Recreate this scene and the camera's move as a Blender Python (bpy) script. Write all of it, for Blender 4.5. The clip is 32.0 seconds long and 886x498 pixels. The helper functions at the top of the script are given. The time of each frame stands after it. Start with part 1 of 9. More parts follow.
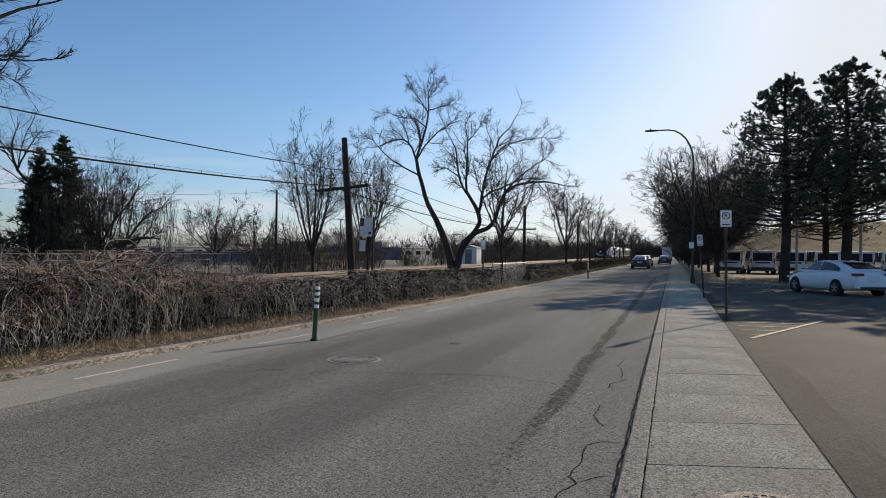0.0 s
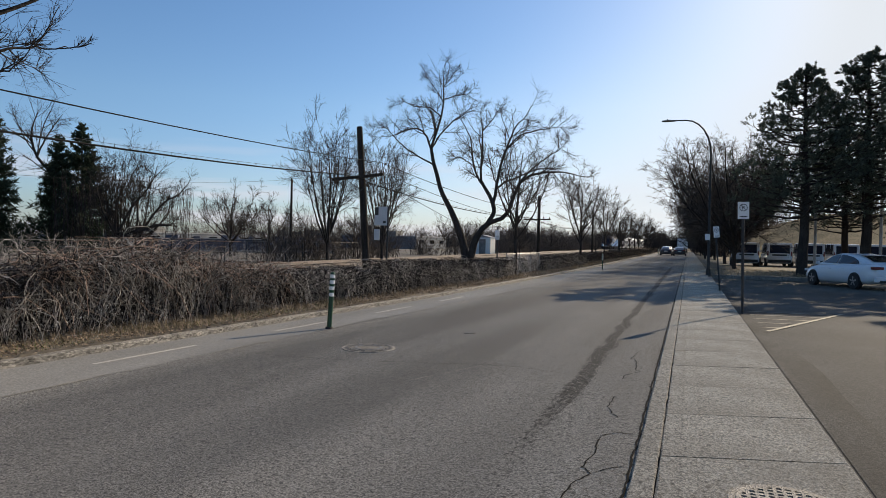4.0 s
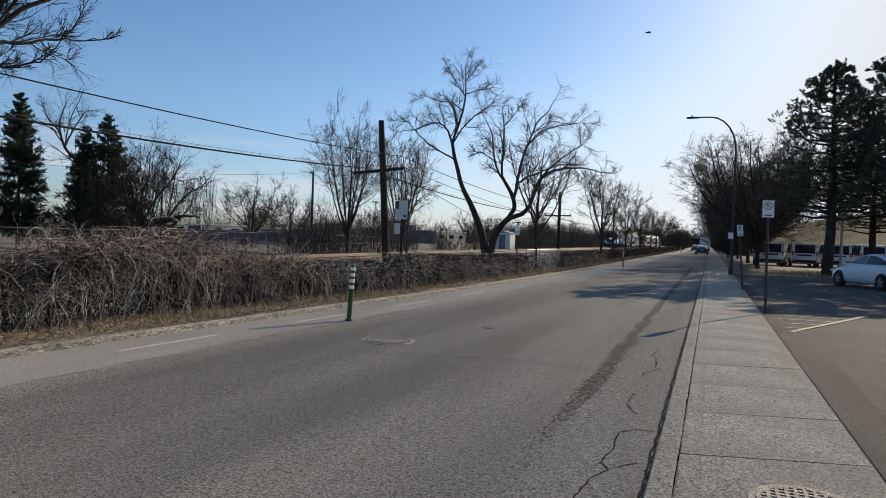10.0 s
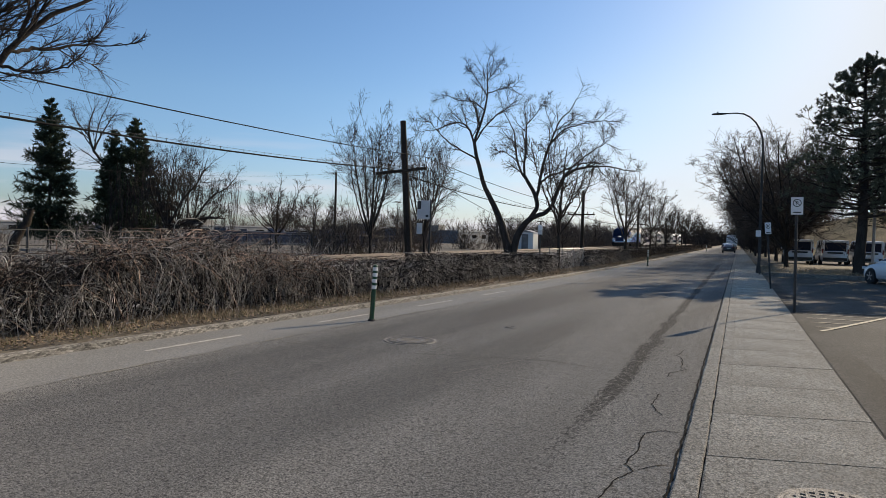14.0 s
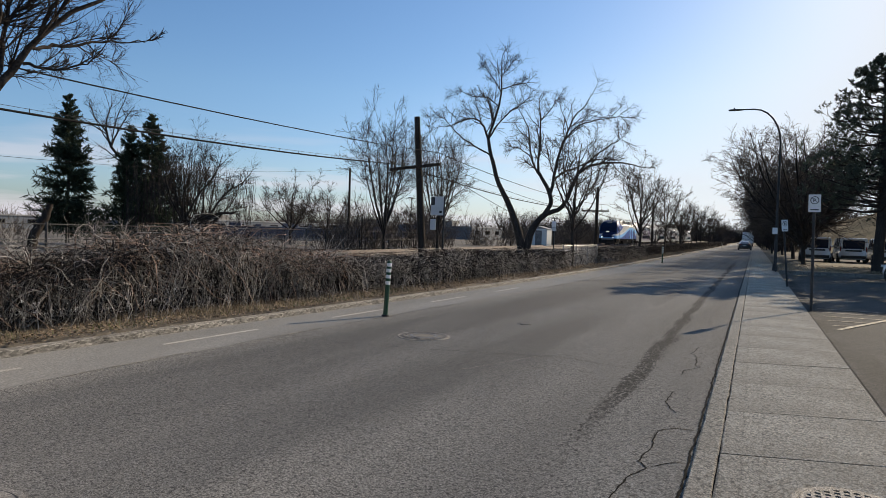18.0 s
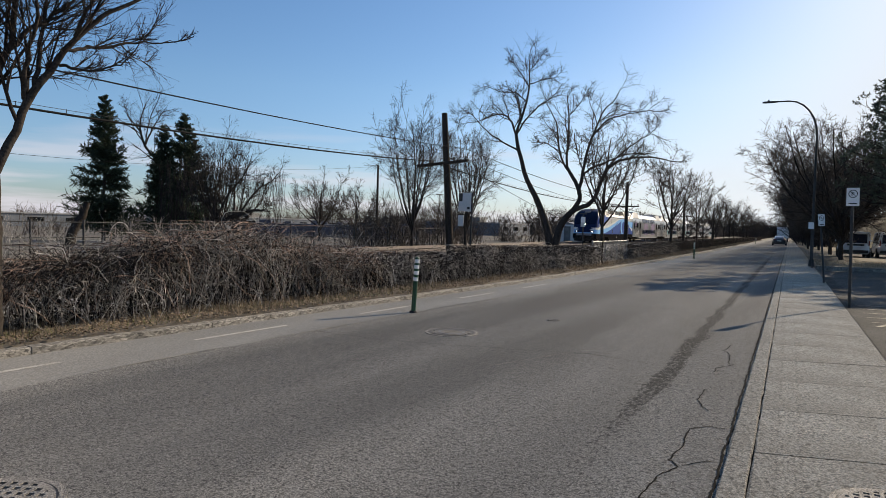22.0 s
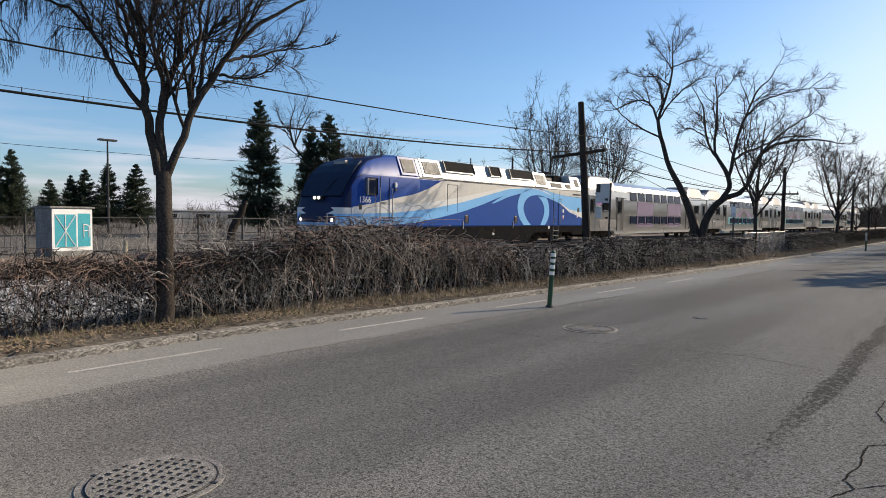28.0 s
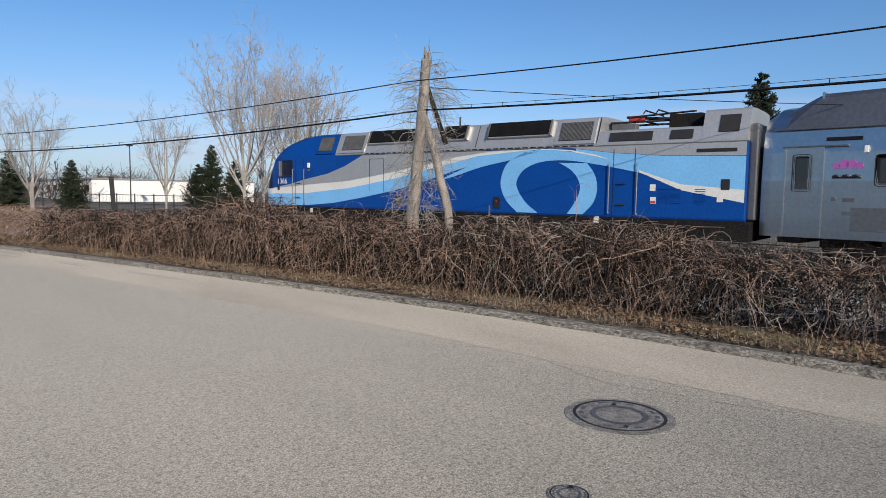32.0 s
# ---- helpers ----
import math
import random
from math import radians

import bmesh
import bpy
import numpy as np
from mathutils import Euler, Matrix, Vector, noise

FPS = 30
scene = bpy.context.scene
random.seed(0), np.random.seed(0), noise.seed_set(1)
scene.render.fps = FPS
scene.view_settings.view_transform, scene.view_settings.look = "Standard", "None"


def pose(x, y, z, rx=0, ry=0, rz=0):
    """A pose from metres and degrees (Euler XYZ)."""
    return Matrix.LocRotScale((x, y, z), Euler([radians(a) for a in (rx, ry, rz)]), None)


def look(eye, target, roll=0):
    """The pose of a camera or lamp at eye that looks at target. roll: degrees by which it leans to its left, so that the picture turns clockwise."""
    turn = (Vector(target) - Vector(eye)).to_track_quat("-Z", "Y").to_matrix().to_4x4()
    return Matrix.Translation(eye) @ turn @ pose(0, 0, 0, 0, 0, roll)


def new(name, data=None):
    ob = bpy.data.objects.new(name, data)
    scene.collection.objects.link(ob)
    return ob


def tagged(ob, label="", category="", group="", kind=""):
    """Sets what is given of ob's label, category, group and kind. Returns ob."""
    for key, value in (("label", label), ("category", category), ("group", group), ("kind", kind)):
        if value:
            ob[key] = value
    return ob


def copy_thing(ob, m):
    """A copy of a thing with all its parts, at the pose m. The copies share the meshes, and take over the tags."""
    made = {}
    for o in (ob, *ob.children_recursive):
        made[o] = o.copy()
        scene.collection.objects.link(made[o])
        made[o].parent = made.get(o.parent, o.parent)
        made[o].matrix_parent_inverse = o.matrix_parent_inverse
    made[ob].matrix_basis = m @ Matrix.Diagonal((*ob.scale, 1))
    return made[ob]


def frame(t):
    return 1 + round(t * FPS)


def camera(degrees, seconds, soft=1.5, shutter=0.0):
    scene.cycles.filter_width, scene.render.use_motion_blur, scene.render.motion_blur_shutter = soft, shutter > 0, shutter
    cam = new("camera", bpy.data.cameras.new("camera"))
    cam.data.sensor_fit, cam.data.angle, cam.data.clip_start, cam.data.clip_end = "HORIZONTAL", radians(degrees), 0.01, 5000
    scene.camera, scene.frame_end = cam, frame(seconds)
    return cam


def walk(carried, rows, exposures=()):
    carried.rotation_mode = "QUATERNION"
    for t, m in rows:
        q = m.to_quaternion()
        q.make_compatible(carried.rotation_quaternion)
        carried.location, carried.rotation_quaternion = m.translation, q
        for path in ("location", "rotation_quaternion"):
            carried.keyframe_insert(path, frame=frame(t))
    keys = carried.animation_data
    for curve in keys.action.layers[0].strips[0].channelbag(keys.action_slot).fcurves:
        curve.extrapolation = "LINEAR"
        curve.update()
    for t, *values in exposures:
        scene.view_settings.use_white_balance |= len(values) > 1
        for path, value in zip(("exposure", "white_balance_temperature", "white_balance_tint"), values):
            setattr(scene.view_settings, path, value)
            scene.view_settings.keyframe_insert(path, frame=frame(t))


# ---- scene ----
cam = camera(68.84, 32.0, soft=0.6)
walk(cam, [
    (0.0, pose(0.057, 0.029, 1.607, 90.266, -0.604, 19.617)),
    (0.5, pose(0.054, 0.029, 1.611, 89.988, -0.563, 20.050)),
    (1.0, pose(0.054, 0.024, 1.605, 89.905, -0.510, 20.400)),
    (1.5, pose(0.051, 0.013, 1.609, 89.978, -0.596, 20.651)),
    (2.0, pose(0.056, 0.013, 1.601, 90.110, -0.579, 20.931)),
    (2.5, pose(0.048, 0.010, 1.610, 89.953, -0.780, 21.134)),
    (3.0, pose(0.051, -0.000, 1.611, 89.571, -1.153, 20.942)),
    (3.5, pose(0.045, 0.003, 1.613, 89.288, -1.121, 20.765)),
    (5.5, pose(0.047, 0.013, 1.606, 89.605, -1.226, 21.399)),
    (6.0, pose(0.037, 0.006, 1.610, 89.668, -1.516, 21.492)),
    (6.5, pose(0.043, -0.000, 1.607, 89.462, -1.798, 21.438)),
    (7.0, pose(0.048, -0.006, 1.612, 89.395, -1.619, 21.655)),
    (7.5, pose(0.045, -0.006, 1.597, 89.629, -1.666, 21.811)),
    (8.0, pose(0.039, 0.002, 1.601, 89.593, -1.664, 22.099)),
    (8.5, pose(0.034, -0.002, 1.598, 89.507, -2.058, 22.364)),
    (9.0, pose(0.037, -0.012, 1.605, 89.254, -2.133, 22.452)),
    (9.5, pose(0.039, -0.009, 1.599, 88.996, -2.220, 22.505)),
    (10.0, pose(0.039, -0.011, 1.600, 88.816, -1.929, 22.564)),
    (10.5, pose(0.042, 0.000, 1.604, 88.782, -2.029, 22.803)),
    (11.0, pose(0.039, -0.009, 1.606, 88.801, -2.047, 23.039)),
    (11.5, pose(0.038, -0.004, 1.608, 88.603, -2.048, 23.181)),
    (12.0, pose(0.043, -0.001, 1.601, 88.421, -1.816, 23.486)),
    (12.5, pose(0.047, 0.000, 1.597, 88.420, -1.691, 23.704)),
    (13.0, pose(0.048, -0.004, 1.602, 88.478, -1.450, 23.996)),
    (13.5, pose(0.051, 0.010, 1.600, 88.569, -1.427, 24.130)),
    (14.0, pose(0.043, 0.013, 1.599, 88.736, -1.563, 24.576)),
    (14.5, pose(0.052, 0.007, 1.601, 88.690, -1.452, 25.228)),
    (16.5, pose(0.039, -0.002, 1.598, 88.705, -1.664, 25.361)),
    (17.0, pose(0.033, -0.001, 1.600, 88.579, -1.637, 25.574)),
    (17.5, pose(0.032, -0.014, 1.597, 88.330, -1.851, 25.693)),
    (18.0, pose(0.044, -0.011, 1.601, 88.349, -1.796, 25.752)),
    (18.5, pose(0.039, 0.005, 1.599, 88.529, -1.672, 25.967)),
    (19.0, pose(0.038, 0.007, 1.605, 88.458, -1.590, 26.321)),
    (19.5, pose(0.038, -0.000, 1.602, 88.151, -1.693, 26.584)),
    (20.0, pose(0.044, 0.027, 1.603, 87.986, -1.551, 27.034)),
    (20.5, pose(0.049, 0.008, 1.607, 87.888, -1.690, 27.688)),
    (21.0, pose(0.051, -0.007, 1.603, 87.915, -1.676, 27.784)),
    (21.5, pose(0.051, -0.001, 1.601, 87.944, -1.368, 28.059)),
    (22.0, pose(0.043, 0.002, 1.598, 87.956, -1.537, 28.225)),
    (22.5, pose(0.048, 0.005, 1.599, 87.804, -1.643, 28.669)),
    (23.0, pose(0.055, 0.016, 1.602, 87.886, -1.665, 29.200)),
    (23.5, pose(0.051, 0.034, 1.598, 88.200, -1.567, 29.713)),
    (24.0, pose(0.025, 0.053, 1.596, 88.017, -1.527, 30.255)),
    (24.5, pose(0.013, 0.060, 1.590, 87.787, -1.729, 30.553)),
    (26.5, pose(0.006, 0.052, 1.594, 87.484, -1.587, 33.282)),
    (27.0, pose(0.005, 0.058, 1.604, 87.382, -1.491, 34.599)),
    (27.5, pose(-0.005, 0.070, 1.613, 87.058, -1.468, 36.942)),
    (28.0, pose(-0.020, 0.079, 1.611, 87.059, -0.822, 40.102)),
    (28.5, pose(-0.093, 0.096, 1.601, 87.392, -0.581, 45.735)),
    (29.0, pose(-0.186, 0.089, 1.572, 86.889, -0.652, 55.308)),
    (29.5, pose(-0.173, 0.049, 1.593, 85.753, -1.111, 71.859)),
    (30.0, pose(-0.218, -0.018, 1.582, 84.093, -1.346, 87.447)),
    (30.5, pose(-0.189, 0.029, 1.608, 83.358, -1.043, 102.036)),
    (31.0, pose(-0.168, -0.050, 1.688, 83.876, -0.939, 116.784)),
    (31.5, pose(-0.142, -0.176, 1.713, 85.195, 0.031, 131.747)),
    (32.0, pose(-0.130, -0.189, 1.724, 85.179, -0.834, 138.123)),
], exposures=[(0.0, 0.2, 7400, 12), (27.0, 0.25, 7400, 12), (28.0, 0.36, 7250, 12), (29.0, 0.4, 7100, 12), (30.0, 0.52, 7050, 12), (31.0, 0.27, 6720, 12), (32.0, -0.04, 6480, 12)])

# ---- world, sun ----
SUN_AZ, SUN_EL = 24.0, 27.0          # degrees right of the road's direction, and above the horizon
world = bpy.data.worlds.new("sky")
scene.world = world
world.use_nodes = True
wn, wl = world.node_tree.nodes, world.node_tree.links
wn.clear()
sky = wn.new("ShaderNodeTexSky")
sky.sky_type, sky.sun_disc = "NISHITA", False
sky.sun_elevation, sky.sun_rotation = radians(SUN_EL), radians(SUN_AZ)
sky.altitude, sky.air_density, sky.dust_density, sky.ozone_density = 50, 1.0, 0.72, 3.2
bg = wn.new("ShaderNodeBackground")
bg.inputs["Strength"].default_value = 0.122
wo = wn.new("ShaderNodeOutputWorld")
# thin stretched cloud low over the horizon
tc = wn.new("ShaderNodeTexCoord")
mp = wn.new("ShaderNodeMapping")
mp.inputs["Scale"].default_value = (1.4, 1.4, 16.0)
nz = wn.new("ShaderNodeTexNoise")
nz.inputs["Scale"].default_value, nz.inputs["Detail"].default_value = 2.2, 5.0
sep = wn.new("ShaderNodeSeparateXYZ")
low = wn.new("ShaderNodeMapRange")
low.inputs["From Min"].default_value, low.inputs["From Max"].default_value = 0.16, 0.02
low.clamp = True
cr = wn.new("ShaderNodeMapRange")
cr.inputs["From Min"].default_value, cr.inputs["From Max"].default_value = 0.48, 0.66
cr.inputs["To Max"].default_value = 0.75
mul = wn.new("ShaderNodeMath")
mul.operation = "MULTIPLY"
mixc = wn.new("ShaderNodeMixRGB")
mixc.inputs["Color2"].default_value = (5.2, 5.25, 6.4, 1)
wl.new(tc.outputs["Generated"], mp.inputs["Vector"])
wl.new(mp.outputs["Vector"], nz.inputs["Vector"])
wl.new(tc.outputs["Generated"], sep.inputs["Vector"])
wl.new(sep.outputs["Z"], low.inputs["Value"])
wl.new(nz.outputs["Fac"], cr.inputs["Value"])
wl.new(low.outputs["Result"], mul.inputs[0])
wl.new(cr.outputs["Result"], mul.inputs[1])
wl.new(mul.outputs["Value"], mixc.inputs["Fac"])
tint = wn.new("ShaderNodeMixRGB")
tint.blend_type = "MULTIPLY"
tint.inputs["Fac"].default_value, tint.inputs["Color2"].default_value = 1.0, (0.86, 0.95, 1.06, 1)
haze = wn.new("ShaderNodeMapRange")
haze.inputs["From Min"].default_value, haze.inputs["From Max"].default_value, haze.inputs["To Max"].default_value = 0.20, 0.0, 0.85
hz = wn.new("ShaderNodeMixRGB")
hz.blend_type = "MULTIPLY"
hz.inputs["Color2"].default_value = (0.66, 0.76, 0.98, 1)
wl.new(sep.outputs["Z"], haze.inputs["Value"])
wl.new(haze.outputs["Result"], hz.inputs["Fac"])
wl.new(sky.outputs["Color"], tint.inputs["Color1"])
rich = wn.new("ShaderNodeHueSaturation")
rich.inputs["Saturation"].default_value = 1.12
wl.new(tint.outputs["Color"], rich.inputs["Color"])
wl.new(rich.outputs["Color"], hz.inputs["Color1"])
wl.new(hz.outputs["Color"], mixc.inputs["Color1"])
# the brightest sky round the sun is mixed to an even pale blue, holding its glare down
lum = wn.new("ShaderNodeRGBToBW")
glare = wn.new("ShaderNodeMapRange")
glare.interpolation_type = "SMOOTHSTEP"
glare.inputs["From Min"].default_value, glare.inputs["From Max"].default_value = 3.2, 9.0
even = wn.new("ShaderNodeMixRGB")
even.inputs["Color2"].default_value = (5.2, 6.0, 7.1, 1)
wl.new(mixc.outputs["Color"], lum.inputs["Color"])
wl.new(lum.outputs["Val"], glare.inputs["Value"])
wl.new(glare.outputs["Result"], even.inputs["Fac"])
wl.new(mixc.outputs["Color"], even.inputs["Color1"])
wl.new(even.outputs["Color"], bg.inputs["Color"])
wl.new(bg.outputs["Background"], wo.inputs["Surface"])
sun_data = bpy.data.lights.new("sun", "SUN")
sun_data.energy, sun_data.angle, sun_data.color = 4.9, radians(0.5), (1.0, 0.905, 0.75)
sun = new("sun", sun_data)
sx, sy = math.sin(radians(SUN_AZ)), math.cos(radians(SUN_AZ))
sun.matrix_world = look((sx * 50, sy * 50, 50 * math.tan(radians(SUN_EL))), (0, 0, 0))

# ---- materials ----
def mat(name, col, rough=0.8, metal=0.0, vary=0.25, scale=3.0, fine=60.0, bump=0.3, col2=None, spec=0.5, stretch=(1, 1, 1), rand=0.0, island=0.0, split=(0.4, 0.62), coat=0.0, drough=0.0, dust=None, bands=None, grain=0.0, grit=90.0, pits=0.0, pit_size=26.0, wear=None):
    """Two scales of noise on the colour, fine relief, and where asked a shift per piece."""
    m = bpy.data.materials.new(name)
    m.use_nodes = True
    n, l = m.node_tree.nodes, m.node_tree.links
    b = n["Principled BSDF"]
    b.inputs["Roughness"].default_value, b.inputs["Metallic"].default_value = rough, metal
    b.inputs["Specular IOR Level"].default_value = spec
    b.inputs["Coat Weight"].default_value = coat
    b.inputs["Diffuse Roughness"].default_value = drough
    co = n.new("ShaderNodeTexCoord")
    mpn = n.new("ShaderNodeMapping")
    mpn.inputs["Scale"].default_value = stretch
    l.new(co.outputs["Object"], mpn.inputs["Vector"])
    n1, n2 = n.new("ShaderNodeTexNoise"), n.new("ShaderNodeTexNoise")
    n1.inputs["Scale"].default_value, n1.inputs["Detail"].default_value = scale, 6
    n2.inputs["Scale"].default_value, n2.inputs["Detail"].default_value, n2.inputs["Roughness"].default_value = fine, 3, 0.7 if grain else 0.5
    l.new(mpn.outputs["Vector"], n1.inputs["Vector"])
    l.new(co.outputs["Object"], n2.inputs["Vector"])
    ramp = n.new("ShaderNodeMapRange")
    ramp.inputs["From Min"].default_value, ramp.inputs["From Max"].default_value = split
    l.new(n1.outputs["Fac"], ramp.inputs["Value"])
    mx = n.new("ShaderNodeMixRGB")
    c2 = col2 or tuple(c * (1 - vary) for c in col)
    mx.inputs["Color1"].default_value, mx.inputs["Color2"].default_value = (*c2, 1), (*col, 1)
    l.new(ramp.outputs["Result"], mx.inputs["Fac"])
    if bands:
        # lengthwise bands worn by the traffic, placed by the distance from the far kerb
        at_ = n.new("ShaderNodeAttribute")
        at_.attribute_name = "across"
        wb = n.new("ShaderNodeMath")
        wb.operation = "MULTIPLY_ADD"
        wb.inputs[1].default_value = 0.9
        l.new(n1.outputs["Fac"], wb.inputs[0])
        l.new(at_.outputs["Fac"], wb.inputs[2])
        mr = n.new("ShaderNodeMapRange")
        mr.inputs["From Min"].default_value, mr.inputs["From Max"].default_value = 0.45, 8.45
        l.new(wb.outputs["Value"], mr.inputs["Value"])
        rp = n.new("ShaderNodeValToRGB")
        rp.color_ramp.interpolation = "EASE"
        el = rp.color_ramp.elements
        while len(el) < len(bands):
            el.new(0.5)
        for q, (u_, c_) in zip(el, bands):
            q.position, q.color = u_ / 8.0, (*c_, 1)
        l.new(mr.outputs["Result"], rp.inputs["Fac"])
        mu = n.new("ShaderNodeMixRGB")
        mu.blend_type = "MULTIPLY"
        mu.inputs["Fac"].default_value = 1.0
        l.new(rp.outputs["Color"], mu.inputs["Color1"])
        l.new(mx.outputs["Color"], mu.inputs["Color2"])
        mx = mu
    hs = n.new("ShaderNodeHueSaturation")
    if wear:
        # a crumbled dark strip along the near kerb: x of its middle, half its width, where it begins and ends along the road
        wx = n.new("ShaderNodeSeparateXYZ")
        l.new(co.outputs["Object"], wx.inputs["Vector"])
        ws = n.new("ShaderNodeMapping")
        ws.inputs["Scale"].default_value = (1.0, 0.42, 1.0)
        l.new(co.outputs["Object"], ws.inputs["Vector"])
        wn1, wn2 = n.new("ShaderNodeTexNoise"), n.new("ShaderNodeTexNoise")
        wn1.inputs["Scale"].default_value, wn1.inputs["Detail"].default_value = 1.6, 3
        wn2.inputs["Scale"].default_value, wn2.inputs["Detail"].default_value, wn2.inputs["Roughness"].default_value = 24.0, 8, 0.86
        l.new(ws.outputs["Vector"], wn1.inputs["Vector"])
        l.new(ws.outputs["Vector"], wn2.inputs["Vector"])
        def op(kind, a, b, c=None):
            m_ = n.new("ShaderNodeMath")
            m_.operation = kind
            for i_, q_ in enumerate((a, b) if c is None else (a, b, c)):
                if isinstance(q_, (int, float)):
                    m_.inputs[i_].default_value = q_
                else:
                    l.new(q_, m_.inputs[i_])
            return m_.outputs["Value"]
        def ramped(v_, a, b):
            r_ = n.new("ShaderNodeMapRange")
            r_.interpolation_type = "SMOOTHSTEP"
            r_.inputs["From Min"].default_value, r_.inputs["From Max"].default_value = a, b
            l.new(v_, r_.inputs["Value"])
            return r_.outputs["Result"]
        off = op("ABSOLUTE", op("MULTIPLY_ADD", wn1.outputs["Fac"], 0.34, op("ADD", wx.outputs["X"], -wear[0] - 0.17)), 0.0)
        core = op("MULTIPLY", ramped(off, wear[1], wear[1] * 0.25), ramped(wx.outputs["Y"], wear[2], wear[2] + 5.5))
        core = op("MULTIPLY", core, ramped(wx.outputs["Y"], wear[3], wear[3] - 20))
        amount = ramped(op("MULTIPLY_ADD", core, 0.17, wn2.outputs["Fac"]), 0.60, 0.66)
        m3 = n.new("ShaderNodeMixRGB")
        m3.inputs["Color2"].default_value = (*wear[4], 1)
        l.new(op("MULTIPLY_ADD", amount, -0.75 * spec, spec), b.inputs["Specular IOR Level"])
        l.new(amount, m3.inputs["Fac"])
        l.new(mx.outputs["Color"], m3.inputs["Color1"])
        mx = m3
    if dust:
        # pale dust that the bend has gathered: from y0 to y1 along the road, with a ragged edge
        sp_ = n.new("ShaderNodeSeparateXYZ")
        l.new(co.outputs["Object"], sp_.inputs["Vector"])
        ad = n.new("ShaderNodeMath")
        ad.operation = "MULTIPLY_ADD"
        ad.inputs[1].default_value = 7.0
        l.new(n1.outputs["Fac"], ad.inputs[0])
        l.new(sp_.outputs["Y"], ad.inputs[2])
        dr = n.new("ShaderNodeMapRange")
        dr.interpolation_type = "SMOOTHSTEP"
        dr.inputs["From Min"].default_value, dr.inputs["From Max"].default_value = dust[0] + 3.5, dust[1] + 3.5
        l.new(ad.outputs["Value"], dr.inputs["Value"])
        m2 = n.new("ShaderNodeMixRGB")
        m2.inputs["Color2"].default_value = (*dust[2], 1)
        dr.inputs["To Max"].default_value = 0.80
        l.new(dr.outputs["Result"], m2.inputs["Fac"])
        l.new(mx.outputs["Color"], m2.inputs["Color1"])
        mx = m2
    l.new(mx.outputs["Color"], hs.inputs["Color"])
    v = n.new("ShaderNodeMapRange")
    v.inputs["From Min"].default_value, v.inputs["From Max"].default_value = 0.38, 0.62
    v.inputs["To Min"].default_value, v.inputs["To Max"].default_value = 1 - vary, 1 + vary
    l.new(n2.outputs["Fac"], v.inputs["Value"])
    last = v.outputs["Result"]
    if grain:
        # stone grains, each of its own tone
        vo = n.new("ShaderNodeTexVoronoi")
        vo.inputs["Scale"].default_value = grit
        l.new(co.outputs["Object"], vo.inputs["Vector"])
        sc = n.new("ShaderNodeSeparateColor")
        l.new(vo.outputs["Color"], sc.inputs["Color"])
        gr = n.new("ShaderNodeMapRange")
        gr.inputs["To Min"].default_value, gr.inputs["To Max"].default_value = 1 - grain, 1 + grain
        l.new(sc.outputs["Red"], gr.inputs["Value"])
        gm = n.new("ShaderNodeMath")
        gm.operation = "MULTIPLY"
        l.new(last, gm.inputs[0])
        l.new(gr.outputs["Result"], gm.inputs[1])
        last = gm.outputs["Value"]
    if pits:
        # pits where stones have come out, darker than the rest
        np_ = n.new("ShaderNodeTexNoise")
        np_.inputs["Scale"].default_value, np_.inputs["Detail"].default_value, np_.inputs["Roughness"].default_value = pit_size, 4, 0.65
        l.new(co.outputs["Object"], np_.inputs["Vector"])
        pr = n.new("ShaderNodeMapRange")
        pr.inputs["From Min"].default_value, pr.inputs["From Max"].default_value = 0.44, 0.37
        pr.inputs["To Min"].default_value, pr.inputs["To Max"].default_value = 1.0, 1.0 - pits
        l.new(np_.outputs["Fac"], pr.inputs["Value"])
        pm_ = n.new("ShaderNodeMath")
        pm_.operation = "MULTIPLY"
        l.new(last, pm_.inputs[0])
        l.new(pr.outputs["Result"], pm_.inputs[1])
        last = pm_.outputs["Value"]
    for amount, kind in ((rand, "ShaderNodeObjectInfo"), (island, "ShaderNodeNewGeometry")):
        if amount:
            src = n.new(kind)
            r = n.new("ShaderNodeMapRange")
            r.inputs["To Min"].default_value, r.inputs["To Max"].default_value = 1 - amount, 1 + amount
            l.new(src.outputs["Random" if kind == "ShaderNodeObjectInfo" else "Random Per Island"], r.inputs["Value"])
            mm = n.new("ShaderNodeMath")
            mm.operation = "MULTIPLY"
            l.new(last, mm.inputs[0])
            l.new(r.outputs["Result"], mm.inputs[1])
            last = mm.outputs["Value"]
    if dust:
        # the dust fills the pits
        df, da, dl = (n.new("ShaderNodeMath") for _ in range(3))
        df.operation, da.operation, dl.operation = "SUBTRACT", "MULTIPLY", "MULTIPLY_ADD"
        df.inputs[0].default_value, da.inputs[1].default_value = 1.0, 0.72
        l.new(last, df.inputs[1])
        l.new(dr.outputs["Result"], da.inputs[0])
        l.new(df.outputs["Value"], dl.inputs[0])
        l.new(da.outputs["Value"], dl.inputs[1])
        l.new(last, dl.inputs[2])
        last = dl.outputs["Value"]
    l.new(last, hs.inputs["Value"])
    l.new(hs.outputs["Color"], b.inputs["Base Color"])
    if bump:
        bp = n.new("ShaderNodeBump")
        bp.inputs["Strength"].default_value, bp.inputs["Distance"].default_value = bump, 0.02
        l.new(n2.outputs["Fac"], bp.inputs["Height"])
        l.new(bp.outputs["Normal"], b.inputs["Normal"])
    return m


